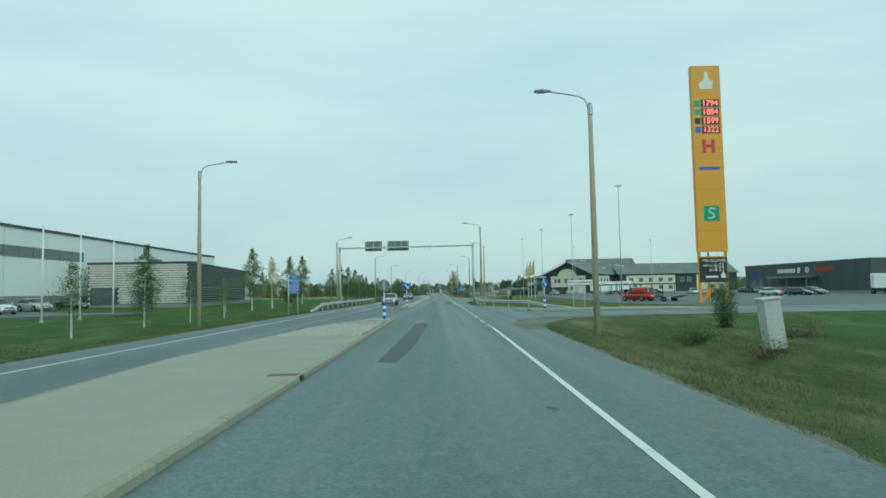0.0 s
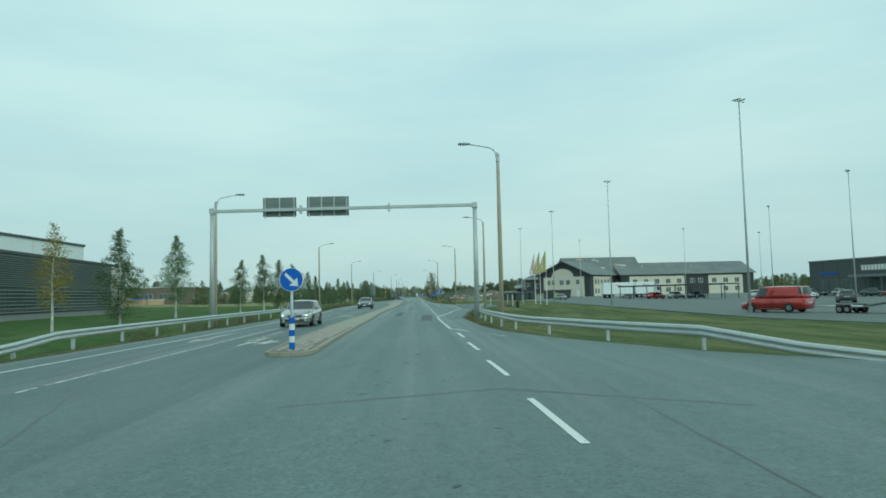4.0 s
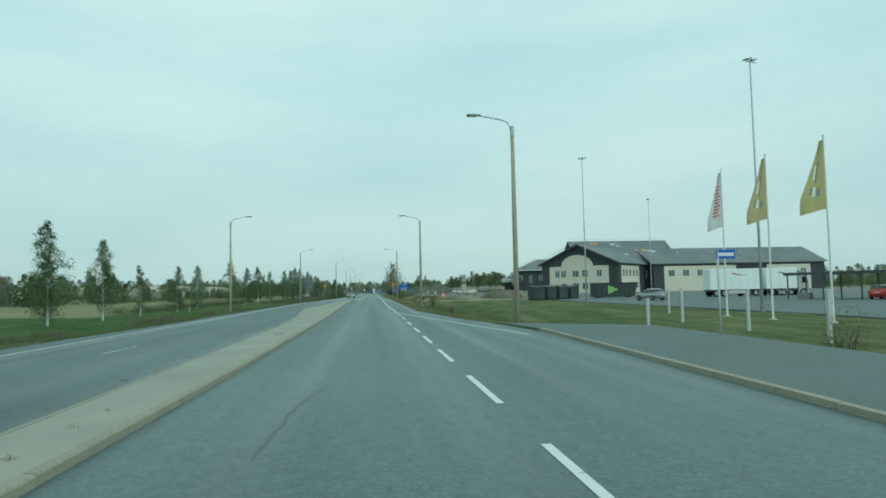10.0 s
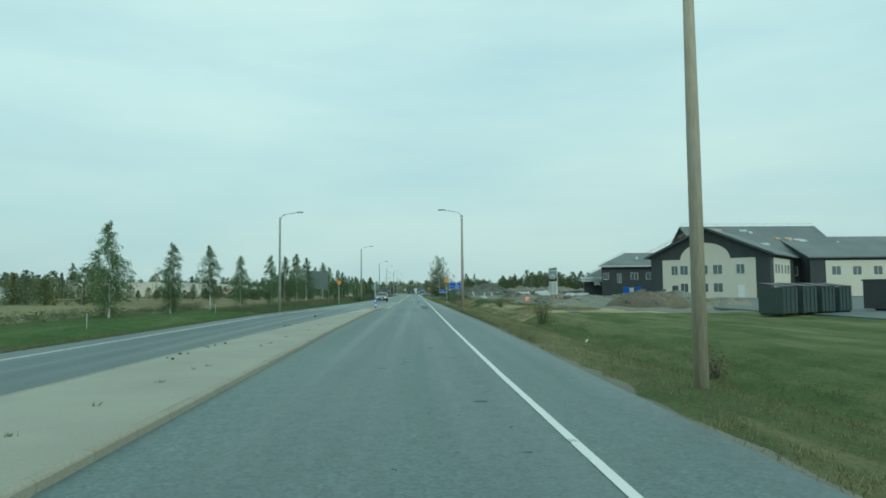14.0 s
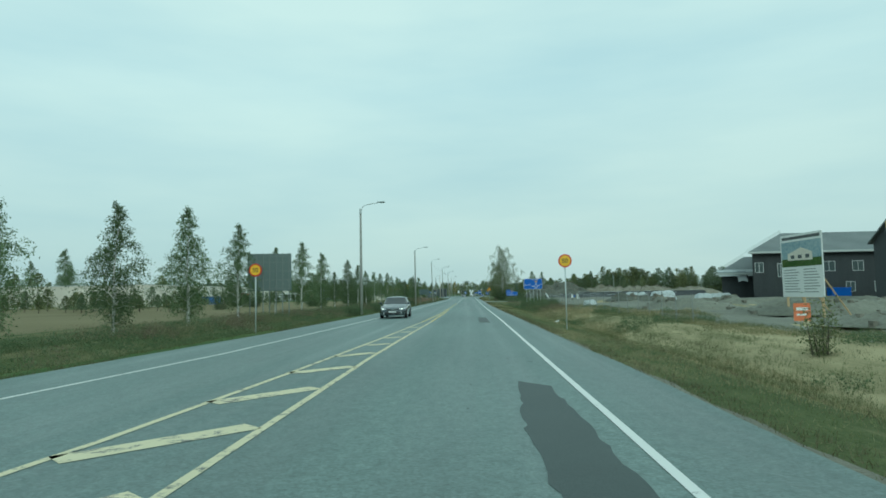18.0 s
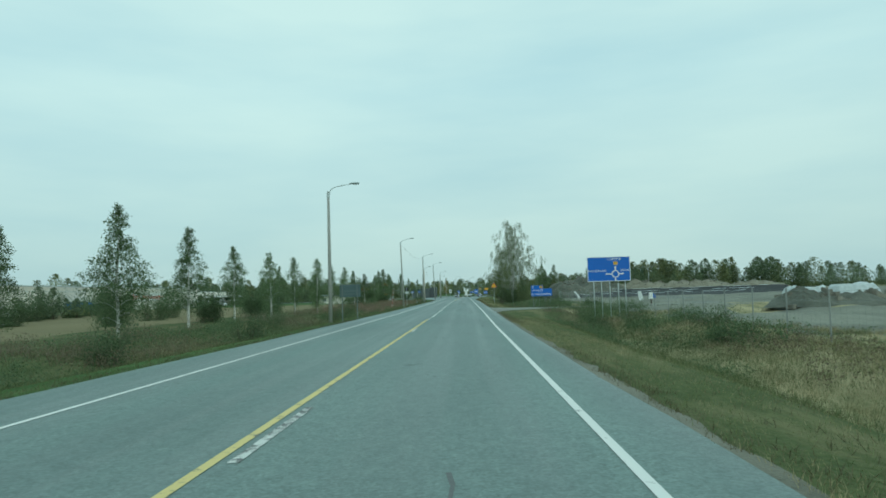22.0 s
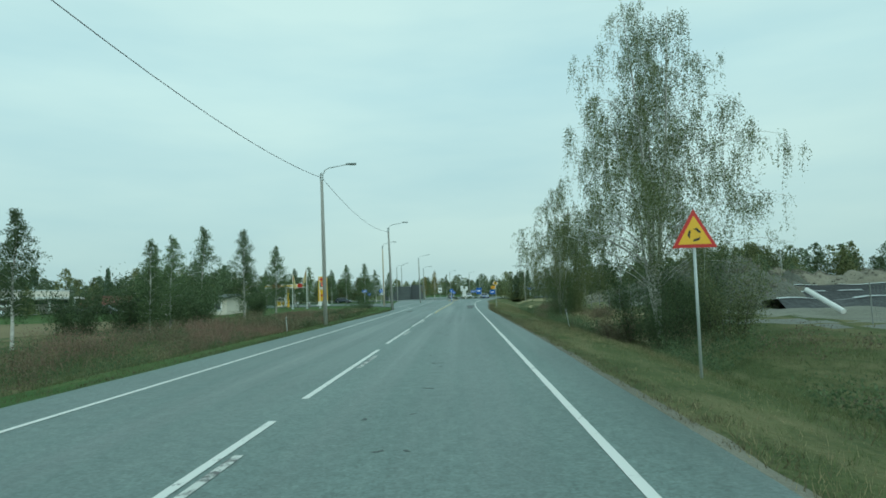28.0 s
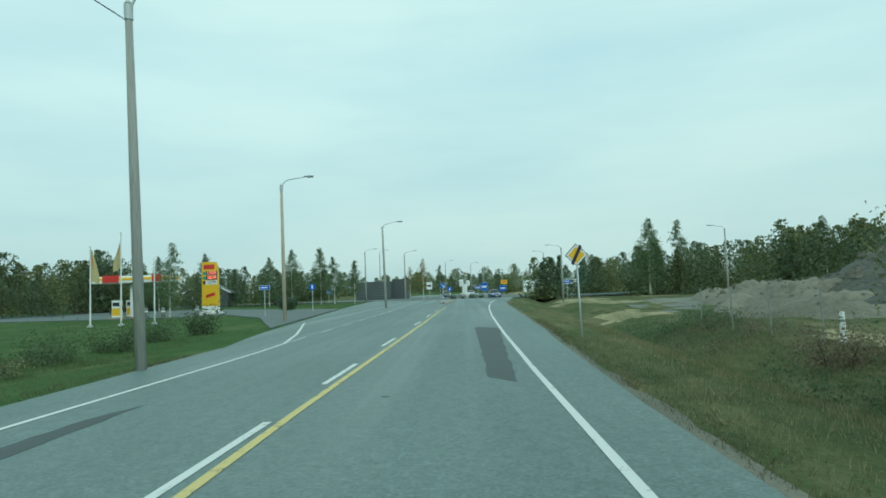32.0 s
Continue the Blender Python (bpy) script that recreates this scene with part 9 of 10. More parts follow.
def lorry(x, y, z, turn, boxes, cab, label, stroke=RED):
    """A lorry along x: boxes are (x0, x1, top); cab: (x0, x1) at the +x end or None."""
    t = thing("lorry", label, "lorry", at=(x, y, z), turn=turn)
    for x0, x1, h in boxes:
        b = part("cargo_box", Geo().box(x0, x1, -1.25, 1.25, 1.05, h, 0.05), WHITEWALL, t, "white cargo box")
        L_ = x1 - x0
        for u, tone in ((0.42, stroke), (0.46, BLACK)):
            g = Geo()
            p0 = x0 + u * L_
            for q in range(8):
                a0, a1 = q / 8, (q + 1) / 8
                za, zb_ = h - 0.75 - 0.55 * a0 + 0.35 * a0 * a0, h - 0.75 - 0.55 * a1 + 0.35 * a1 * a1
                g.add([(p0 + a0 * 2.0, -1.262, za), (p0 + a1 * 2.0, -1.262, zb_), (p0 + a1 * 2.0, -1.262, zb_ + 0.13 * (1 - a1) + 0.02), (p0 + a0 * 2.0, -1.262, za + 0.13 * (1 - a0) + 0.02)], [(0, 1, 2, 3)])
            part("stroke", g, tone, b)
        for q in range(int(L_ / 1.2)):
            part("panel_joint", Geo().box(x0 + 1.2 * (q + 0.7) - 0.012, x0 + 1.2 * (q + 0.7) + 0.012, -1.256, -1.24, 1.1, h - 0.05), SIGNGREY, b)
        part("underframe", Geo().box(x0 + 0.1, x1 - 0.1, -1.1, 1.1, 0.75, 1.05), BLACK, t)
        part("side_guard", Geo().box(x0 + 0.35 * L_, x0 + 0.72 * L_, -1.2, -1.12, 0.45, 0.95), SIGNGREY, t)
        for xx in (x0 + 0.9, x0 + 2.1, x1 - 1.0, x1 - 2.15):
            for sy in (-1, 1):
                w = new("wheel")
                w.parent = t
                w.matrix_basis = pose(xx, sy * 1.08, 0.5)
                tagged(w)
                part("tyre", Geo().disc((0, 0, 0), (0, 1, 0), 0.5, 0.3, 22), TYRE, w)
                part("rim", Geo().disc((0, sy * 0.13, 0), (0, 1, 0), 0.28, 0.08, 16), RIM, w)
    if cab:
        x0, x1 = cab
        g = Geo().slab([(x0, -1.22, 0.55), (x1, -1.22, 0.55), (x1 + 0.06, -1.22, 1.6), (x1 - 0.22, -1.22, 3.0), (x1 - 0.5, -1.22, 3.55), (x0, -1.22, 3.75)][::-1], (0, 2.44, 0))
        cb = part("cab", g, CAR_WHITE, t)
        part("windscreen", Geo().slab([(x1 + 0.05, -1.05, 1.75), (x1 + 0.05, 1.05, 1.75), (x1 - 0.2, 1.05, 2.95), (x1 - 0.2, -1.05, 2.95)], (0.02, 0, 0.004)), CARGLASS, cb)
        for sy in (-1, 1):
            part("side_window", Geo().slab([(x1 - 0.95, sy * 1.225, 1.85), (x1 - 0.1, sy * 1.225, 1.85), (x1 - 0.3, sy * 1.225, 2.75), (x1 - 0.95, sy * 1.225, 2.75)], (0, sy * 0.012, 0)), CARGLASS, cb)
            w = new("wheel")
            w.parent = t
            w.matrix_basis = pose(x1 - 0.8, sy * 1.08, 0.5)
            tagged(w)
            part("tyre", Geo().disc((0, 0, 0), (0, 1, 0), 0.5, 0.3, 22), TYRE, w)
            part("rim", Geo().disc((0, sy * 0.13, 0), (0, 1, 0), 0.28, 0.08, 16), RIM, w)
        part("bumper", Geo().box(x1 - 0.15, x1 + 0.12, -1.22, 1.22, 0.35, 0.75, 0.04), SIGNGREY, t)
    return t


lorry(56, 214, YARD, -3, [(-6.4, 1.5, 4.1), (2.1, 6.9, 4.15)], (7.05, 8.6), "white lorry with trailer and red and black swooshes")
lorry(80, 118, YARD, 60, [(-4, 3, 3.4)], (3.2, 4.8), "white box lorry parked beside the supermarket", BLUE)
lorry(-109.5, 400, land(-109.5, 400), 35, [(-4, 3, 3.4)], (3.2, 4.8), "white and blue lorry parked far beyond the field", BLUE)

# ---- carport ----
cp = thing("carport", "open carport with a flat dark roof on thin posts", "carport", at=(56, 181.5, YARD), turn=-58.7)
part("roof", Geo().box(-13.5, 13.5, -2.6, 2.6, 2.75, 2.98, 0.03), BLACK, cp)
part("fascia", Geo().box(-13.5, 13.5, -2.66, -2.602, 2.68, 3.0), DARKPANEL, cp)
for q in range(8):
    for sy in (-2.35, 2.35):
        part("post", Geo().box(-13.2 + 3.77 * q - 0.06, -13.2 + 3.77 * q + 0.06, sy - 0.06, sy + 0.06, 0, 2.75), DARKPANEL, cp)
part("bench_box", Geo().box(-12.4, -11.0, -2.0, -1.2, 0, 0.75, 0.03), PLINTH, cp)

# ---- containers, skip and heaps ----
GREENSTEEL = surface("dark_container_steel", (0.032, 0.05, 0.046), (0.06, 0.085, 0.078), rough=0.6, scale=4, fine=15, bump=0.15)
DARKSTEEL = surface("dark_skip_steel", (0.025, 0.032, 0.032), (0.045, 0.052, 0.05), rough=0.6, scale=4, fine=15, bump=0.2)
for i in range(4):
    ct = thing("waste_container", "dark steel waste container on the yard", "container", "waste containers", at=(25.6 + 2.35 * i, 222.4 + 1.5 * i, YARD), turn=33)
    part("body", Geo().box(-1.0, 1.0, -0.9, 0.9, 0.12, 1.95, 0.04), GREENSTEEL, ct)
    part("lid", Geo().slab([(-1.03, -0.93, 1.95), (1.03, -0.93, 1.95), (1.03, 0.93, 2.2), (-1.03, 0.93, 2.2)], (0, 0, 0.06)), BLACK, ct)
    for q in (-0.6, 0.0, 0.6):
        part("rib", Geo().box(q - 0.05, q + 0.05, -0.95, -0.9, 0.15, 1.9), GREENSTEEL, ct)
    for q in (-0.8, 0.8):
        part("foot", Geo().box(q - 0.08, q + 0.08, -0.8, 0.8, 0, 0.12), BLACK, ct)
sk = thing("skip_container", "long dark steel skip with a green triangle", "container", at=(40.6, 228.5, YARD), turn=5)
part("body", Geo().slab([(-3.7, -1.2, 0.15), (3.3, -1.2, 0.15), (3.8, -1.2, 2.45), (-3.7, -1.2, 2.45)][::-1], (0, 2.4, 0)), DARKSTEEL, sk)
for q in range(9):
    part("rib", Geo().box(-3.5 + 0.83 * q - 0.05, -3.5 + 0.83 * q + 0.05, -1.28, -1.2, 0.2, 2.4), DARKSTEEL, sk)
part("rim", Geo().box(-3.75, 3.85, -1.3, 1.3, 2.4, 2.52), DARKSTEEL, sk)
part("triangle", Geo().slab([(-1.6, -1.30, 0.6), (0.3, -1.30, 1.35), (-1.6, -1.30, 2.1)], (0, -0.012, 0)), surface("bright_green_film", (0.22, 0.42, 0.12), (0.27, 0.48, 0.15), rough=0.5, fine=20, bump=0.0), sk)
for q in (-2.8, 2.6):
    part("roller", Geo().disc((q, 0, 0.1), (0, 1, 0), 0.1, 2.0, 12), BLACK, sk)


def mound(x, y, rx, ry, h, material, label, seed, turn=0.0, name="earth_mound", lumps=1.0, category="mound", steep=2.6):
    """A heap with a ragged top and uneven flanks."""
    t = thing(name, label, category, at=(x, y, land(x, y) - 0.15), turn=turn)
    n, m = (96, 30) if h > 2 else (52, 16)
    vs, fs = [], []
    for i in range(m + 1):
        q = i / m
        for k in range(n):
            a = 2 * math.pi * k / n
            px, py = rx * q * math.cos(a), ry * q * math.sin(a)
            w = 1 + 0.25 * noise.noise((math.cos(a) * 1.6, math.sin(a) * 1.6, seed))
            z = h * max(0.0, 1 - q ** steep) ** 0.8 * (0.80 + 0.75 * lumps * noise.noise((px * 0.33 + seed, py * 0.33, 1))) + 0.45 * lumps * (noise.noise((px * 0.9, py * 0.9, seed)) + 0.6 * noise.noise((px * 2.3, py * 2.3, seed))) * min(1, 2.5 * (1 - q))
            vs.append((px * w, py * w, max(0, z)))
    for i in range(m):
        for k in range(n):
            fs.append((i * n + k, i * n + (k + 1) % n, (i + 1) * n + (k + 1) % n, (i + 1) * n + k)[::-1])
    part("slope", Geo().add(vs, fs), material, t, smooth=True)
    g = Geo()
    rs = np.random.default_rng(int(seed * 10) + 3)
    for k in range(int(26 * lumps + rx * ry * (4.0 if h > 4 else 0.8))):
        v = vs[int(rs.integers(n, len(vs)))]
        s = 0.08 + 0.30 * rs.random() ** 3
        ring = [(v[0] + s * math.cos(q * 1.05) * (0.7 + 0.5 * rs.random()), v[1] + s * math.sin(q * 1.05) * (0.7 + 0.5 * rs.random())) for q in range(6)]
        g.prism(ring, v[2] - 0.1, v[2] + s * (0.4 + 0.6 * rs.random()))
    tagged(part("rubble", g, RUBBLE, t), kind="stuff")
    return t


CLAY = surface("grey_brown_earth", (0.14, 0.13, 0.095), (0.27, 0.255, 0.195), rough=0.95, scale=2.0, fine=3.0, bump=0.9, gap=0.12, stain=0.6)
BROWNEARTH = surface("brown_soil", (0.10, 0.088, 0.06), (0.185, 0.162, 0.115), rough=0.95, scale=2.0, fine=4.0, bump=0.9, gap=0.1, stain=0.5)
DARKEARTH = surface("dark_wet_earth", (0.062, 0.068, 0.054), (0.15, 0.155, 0.125), rough=0.95, scale=2.2, fine=3.0, bump=1.0, gap=0.15, stain=0.6)
mound(25.2, 247, 4.6, 4, 2.5, BROWNEARTH, "heap of brown soil beside the yard", 1.3, lumps=0.7)
mound(34, 250, 6, 4, 1.2, CLAY, "low heap of brown soil beside the yard", 2.1)
for x, y, rx, ry, h, sd in ((21.5, 270, 4.5, 4, 0.7, 3.1), (26, 287, 8, 5, 0.9, 4.2), (38, 290, 9, 5, 1.2, 5.2), (22, 305, 6, 5, 0.9, 6.3), (48, 300, 8, 5, 1.7, 7.7), (32, 318, 8, 4, 1.1, 8.8)):
    mound(x, y, rx, ry, h, SOIL, "heap of dug grey earth on the building site", sd)
mound(24, 453, 6, 9, 4.3, DARKEARTH, "heap of grey-brown earth behind the fence", 9.4, lumps=0.6)
mound(34, 483, 14, 24, 6.4, DARKEARTH, "large dark heap of earth and rubble", 10.6, lumps=0.6, steep=1.5)
mound(21, 486, 5, 9, 1.4, CLAY, "low heap of pale rubble behind the fence", 18.2, lumps=1.3)
mound(27, 506, 6, 8, 1.7, CLAY, "heap of pale sand and earth", 11.9)
for x, y, rx, ry, h, sd in ((56, 504, 15, 7, 5.0, 12.4), (70, 501, 16, 7, 4.6, 13.7), (86, 498, 14, 6, 3.8, 15.1), (43, 508, 13, 6, 3.6, 16.6), (34, 514, 10, 6, 1.7, 17.3)):
    mound(x, y, rx, ry, h, CLAY, "long ridge of pale dug earth behind the site", sd, lumps=0.5, steep=2.0)

# black liner with white strips
for x0, x1, y0, y1, z in ((24, 62, 441, 447, 0.35), (26, 70, 452, 459, 0.75), (36, 82, 466, 473, 1.25)):
    g = Geo()
    n = 40
    for k in range(n):
        a, b = x0 + (x1 - x0) * k / n, x0 + (x1 - x0) * (k + 1) / n
        za, zb_ = z + 0.25 * noise.noise((a * 0.3, y0, 0)), z + 0.25 * noise.noise((b * 0.3, y0, 0))
        g.add([(a, y0, -0.5), (b, y0, -0.5), (b, y0 + 1.6, zb_), (a, y0 + 1.6, za), (a, y1, za - 0.3), (b, y1, zb_ - 0.3)], [(0, 1, 2, 3), (3, 2, 5, 4)])
    ln_ = whole("site_liner", g, BLACKTARP, "black plastic liner laid over an earth bank", "liner")
    s = Geo()
    for k in range(0, n - 1):
        if noise.noise((k * 0.35, y0, 5)) > -0.12:
            a, b = x0 + (x1 - x0) * k / n, x0 + (x1 - x0) * (k + 1) / n
            za, zb_ = z + 0.25 * noise.noise((a * 0.3, y0, 0)), z + 0.25 * noise.noise((b * 0.3, y0, 0))
            s.add([(a, y0 + 1.5, za + 0.01), (b, y0 + 1.5, zb_ + 0.01), (b, y0 + 2.0, zb_ + 0.07), (a, y0 + 2.0, za + 0.07)], [(0, 1, 2, 3)])
    part("white_edge", s, TARP, ln_, "white edge strip")
g = Geo().rod((23.2, 436.9, 1.1), (23.6, 433.5, -0.25), 0.17, 0.17, 14)
whole("plastic_pipe", g, WHITE, "white plastic pipe leaning out of the earth", "pipe")


def tarped_pile(x, y, lx, ly, h, turn=0.0):
    t = thing("covered_pile", "building material under a white tarpaulin", "covered pile", "covered piles", at=(x, y, land(x, y) - 0.05), turn=turn)
    n, m = 14, 8
    vs, fs = [], []
    for i in range(m + 1):
        for k in range(n + 1):
            u, v = k / n * 2 - 1, i / m * 2 - 1
            e = min(1, (1 - abs(u)) * 5) * min(1, (1 - abs(v)) * 3.5)
            z = h * e ** 0.6 * (0.88 + 0.22 * noise.noise((u * 2 + x, v * 2, 2))) + 0.05 * noise.noise((u * 7, v * 7, x))
            vs.append((u * lx / 2, v * ly / 2, max(0.0, z)))
    for i in range(m):
        for k in range(n):
            fs.append((i * (n + 1) + k, i * (n + 1) + k + 1, (i + 1) * (n + 1) + k + 1, (i + 1) * (n + 1) + k))
    part("tarpaulin", Geo().add(vs, fs), TARP, t, smooth=True)
    part("timber_stack", Geo().box(-lx * 0.42, lx * 0.42, -ly * 0.32, ly * 0.32, 0, h * 0.6), TIMBER, t)


tarped_pile(30.6, 359, 4.0, 2.4, 1.9, 8)
tarped_pile(36.4, 362, 4.7, 2.4, 2.0, 5)
mound(27.5, 350.5, 4.2, 2.6, 1.1, DARKEARTH, "low heap of dug earth before the covered piles", 19.4)
mound(32.5, 352.5, 3.6, 2.4, 0.9, CLAY, "low heap of broken stones before the covered piles", 20.3, lumps=1.3)
tarped_pile(46, 368, 3, 2, 1.2)
tarped_pile(50.5, 371, 4.4, 2, 1.1)
tarped_pile(55.5, 373, 4, 2, 1.0)
tarped_pile(15.2, 321, 1.6, 1.2, 0.9, 30)
bx = thing("site_box", "white box with a blue mark on a post", "box", at=(21.4, 375, -0.45))
part("post", Geo().box(-0.06, 0.06, -0.06, 0.06, 0, 0.75), BARK, bx)
part("cabinet", Geo().box(-0.2, 0.2, -0.15, 0.15, 0.7, 1.45, 0.02), WHITE, bx)
part("mark", Geo().box(0.22, 0.5, -0.1, 0.1, 0.8, 1.3, 0.02), BLUE, bx)
ld = thing("leaning_board", "grey-white board leaning on a timber trestle", "board", at=(26.5, 398, -0.5))
part("board", Geo().slab([(-0.35, 0, 0), (0.35, 0, 0), (0.1, 0.4, 1.5), (-0.4, 0.4, 1.5)], (0, 0.05, 0)), SIGNGREY, ld)
part("strut", Geo().rod((0.3, 0.9, 0), (-0.1, 0.45, 1.45), 0.04, 0.04, 6), TIMBER, ld)


def site_fence(pts, label):
    """Wire mesh panels between thin steel posts."""
    t = thing("mesh_fence", label, "fence")
    for (x0, y0), (x1, y1) in zip(pts, pts[1:]):
        ln_ = math.hypot(x1 - x0, y1 - y0)
        n = max(1, round(ln_ / 3.0))
        for k in range(n):
            a, b = k / n, (k + 1) / n
            p, q = Vector((x0 + (x1 - x0) * a, y0 + (y1 - y0) * a, 0)), Vector((x0 + (x1 - x0) * b, y0 + (y1 - y0) * b, 0))
            zp, zq = land(p.x, p.y), land(q.x, q.y)
            part("post", Geo().rod((p.x, p.y, zp - 0.3), (p.x + rng.normal(0, 0.03), p.y, zp + 1.75), 0.028, 0.028, 6), PLINTH, t)
            g = Geo()
            for h in (0.15, 0.55, 0.95, 1.35, 1.68):
                g.rod((p.x, p.y, zp + h), (q.x, q.y, zq + h), 0.0035, 0.0035, 3)
            for j in range(1, 10):
                u = j / 10
                w = p * (1 - u) + q * u
                zz = zp * (1 - u) + zq * u
                g.rod((w.x, w.y, zz + 0.1), (w.x, w.y, zz + 1.7), 0.0022, 0.0022, 3)
            part("mesh_panel", g, ZINC_DARK, t)


site_fence([(13.2, 277), (12.6, 300), (12.2, 322), (12.6, 346)], "low wire mesh fence along the building site")
site_fence([(13.8, 371), (15, 400), (17.6, 421), (31, 429)], "wire mesh fence before the dug earth")
site_fence([(12.4, 440), (11.6, 458), (11.0, 480)], "wire mesh fence before the rubble heap")
pb = thing("project_board", "tall building project board on timber posts", "sign board", at=(22.65, 282.9, -0.95), turn=-87)
for q in (-2.1, 0, 2.1):
    part("post", Geo().box(q - 0.06, q + 0.06, 0.02, 0.14, -0.3, 6.1), TIMBER, pb)
    part("stay", Geo().rod((q, 0.15, 3.2), (q, 2.3, 0.0), 0.05, 0.05, 6), TIMBER, pb)
part("board", Geo().box(-2.5, 2.5, -0.03, 0.02, 1.85, 6.2), WHITE, pb)
part("header", Geo().box(-2.3, 2.3, -0.038, -0.028, 5.85, 6.05), DARKPANEL, pb)
part("picture", Geo().box(-2.4, 2.4, -0.038, -0.028, 3.95, 5.7), surface("printed_sky", (0.16, 0.27, 0.33), (0.36, 0.45, 0.47), rough=0.5, scale=4, fine=6, bump=0.0), pb)
part("picture_lawn", Geo().box(-2.4, 2.4, -0.043, -0.034, 3.95, 4.5), LAWN, pb)
part("picture_house", Geo().slab([(-1.6, -0.044, 4.4), (1.4, -0.044, 4.35), (1.4, -0.044, 4.9), (0.1, -0.044, 5.25), (-1.6, -0.044, 4.85)], (0, -0.006, 0)), CREAMWALL, pb)
for x0 in (-1.2, -0.3, 0.6):
    part("picture_window", Geo().box(x0, x0 + 0.45, -0.056, -0.05, 4.5, 4.75), DARKPANEL, pb)
g = Geo()
for k in range(9):
    for x0, w in ((-2.2, 1.5 + 0.5 * ((k * 37) % 10) / 10), (0.25, 1.4 + 0.5 * ((k * 53) % 10) / 10)):
        g.box(x0, x0 + w, -0.04, -0.032, 3.7 - 0.19 * k, 3.76 - 0.19 * k)
part("bar", g, PLINTH, pb)
ob_ = thing("site_sign", "small orange site sign on a post", "sign", at=(16.05, 270, -0.75))
part("post", Geo().rod((0, 0, 0), (0, 0, 1.4), 0.03), ZINC, ob_)
part("plate", Geo().box(-0.4, 0.4, -0.05, -0.02, 0.7, 1.55), surface("orange_red_sign_film", (0.62, 0.16, 0.06), (0.70, 0.21, 0.09), rough=0.5, fine=20, bump=0.0), ob_)
part("bar", Geo().box(-0.28, 0.28, -0.058, -0.05, 1.2, 1.35).box(-0.28, 0.2, -0.058, -0.05, 0.95, 1.05), WHITE, ob_)
# litter on the verge
for x, y, s in ((4.9, 275.3, 0.16), (6.0, 200.4, 0.06)):
    g = Geo().slab([(x - s, y, 0.02), (x + s * 0.4, y - s * 0.5, 0.05), (x + s, y + s * 0.3, 0.12), (x, y + s * 0.7, 0.07)], (0, 0, 0.02))
    for k, v in enumerate(g.v):
        g.v[k] = (v[0], v[1], v[2] + land(x, y) + 0.05)
    whole("paper_scrap", g, WHITE, "crumpled pale paper scrap in the grass", "litter")

# ---- price totem of the supermarket ----
tt = thing("price_totem", "tall orange advertising tower on braced yellow legs", "sign tower", at=(31.3, 75, -0.45))
part("body", Geo().box(-1.72, 1.72, -0.35, 0.35, 6.05, 28.0, 0.03), ORANGE, tt)
for q in range(1, 9):
    part("panel_joint", Geo().box(-1.715, 1.715, -0.356, -0.35, 6.05 + 2.44 * q - 0.015, 6.05 + 2.44 * q + 0.015), surface("joint_shadow_gap", (0.30, 0.13, 0.01), (0.34, 0.15, 0.01), fine=20, bump=0.0), tt)
hb = part("hours_board", Geo().box(-1.62, 1.62, -0.2, 0.15, 2.5, 5.4, 0.02), BLACK, tt, "black board with white opening hours")
lettering("PALVELEMME", 0.46, WHITE, hb, Matrix.Translation((0.1, -0.206, 5.0)) @ FACE)
lettering("MA-LA", 0.40, WHITE, hb, Matrix.Translation((-0.62, -0.206, 4.42)) @ FACE)
lettering("6-22", 0.62, WHITE, hb, Matrix.Translation((0.66, -0.206, 4.46)) @ FACE)
lettering("SU", 0.40, WHITE, hb, Matrix.Translation((-0.28, -0.206, 3.92)) @ FACE)
lettering("8-22", 0.62, WHITE, hb, Matrix.Translation((0.66, -0.206, 3.96)) @ FACE)
part("bar", Geo().box(-0.95, 0.5, -0.21, -0.2, 3.02, 3.24), WHITE, hb)
part("drop", Geo().slab([(0.85, -0.2, 3.0), (1.35, -0.2, 3.0), (1.4, -0.2, 3.3), (1.1, -0.2, 3.75), (0.8, -0.2, 3.3)], (0, -0.01, 0)), WHITE, hb)
part("cross_bar", Geo().box(-1.6, 1.6, -0.1, 0.1, 5.40, 5.52), ORANGE, tt)
for q in (-1.55, 1.55):
    part("leg", Geo().box(q - 0.14, q + 0.14, -0.14, 0.14, 0, 6.05, 0.02), ORANGE, tt)
    part("foot_plate", Geo().box(q - 0.26, q + 0.26, -0.26, 0.26, -0.02, 0.14), KERB, tt)
part("leg", Geo().box(-0.1, 0.1, 1.1, 1.3, 0, 6.05, 0.02), ORANGE, tt)
for a, b in (((-1.45, 0, 0.25), (0.95, 0.2, 2.4)), ((1.45, 0, 0.25), (-0.95, 0.2, 2.4)), ((-1.4, 0, 0.3), (0, 1.2, 1.6)), ((1.4, 0, 0.3), (0, 1.2, 1.6))):
    part("brace", Geo().rod(a, b, 0.06, 0.06, 8), ORANGE, tt)
part("gusset", Geo().slab([(-0.85, 0.1, 1.9), (-0.85, 0.1, 0.8), (-0.1, 0.1, 1.5)], (0, 0.04, 0)), ORANGE, tt)
lg = part("emblem", Geo().slab([(-0.75, -0.352, 25.2), (0.7, -0.352, 25.2), (0.85, -0.352, 26.1), (0.35, -0.352, 26.4), (0.25, -0.352, 27.2), (-0.1, -0.352, 27.3), (-0.2, -0.352, 26.4), (-0.8, -0.352, 25.9)], (0, -0.015, 0)), WHITE, tt, "plain white emblem")
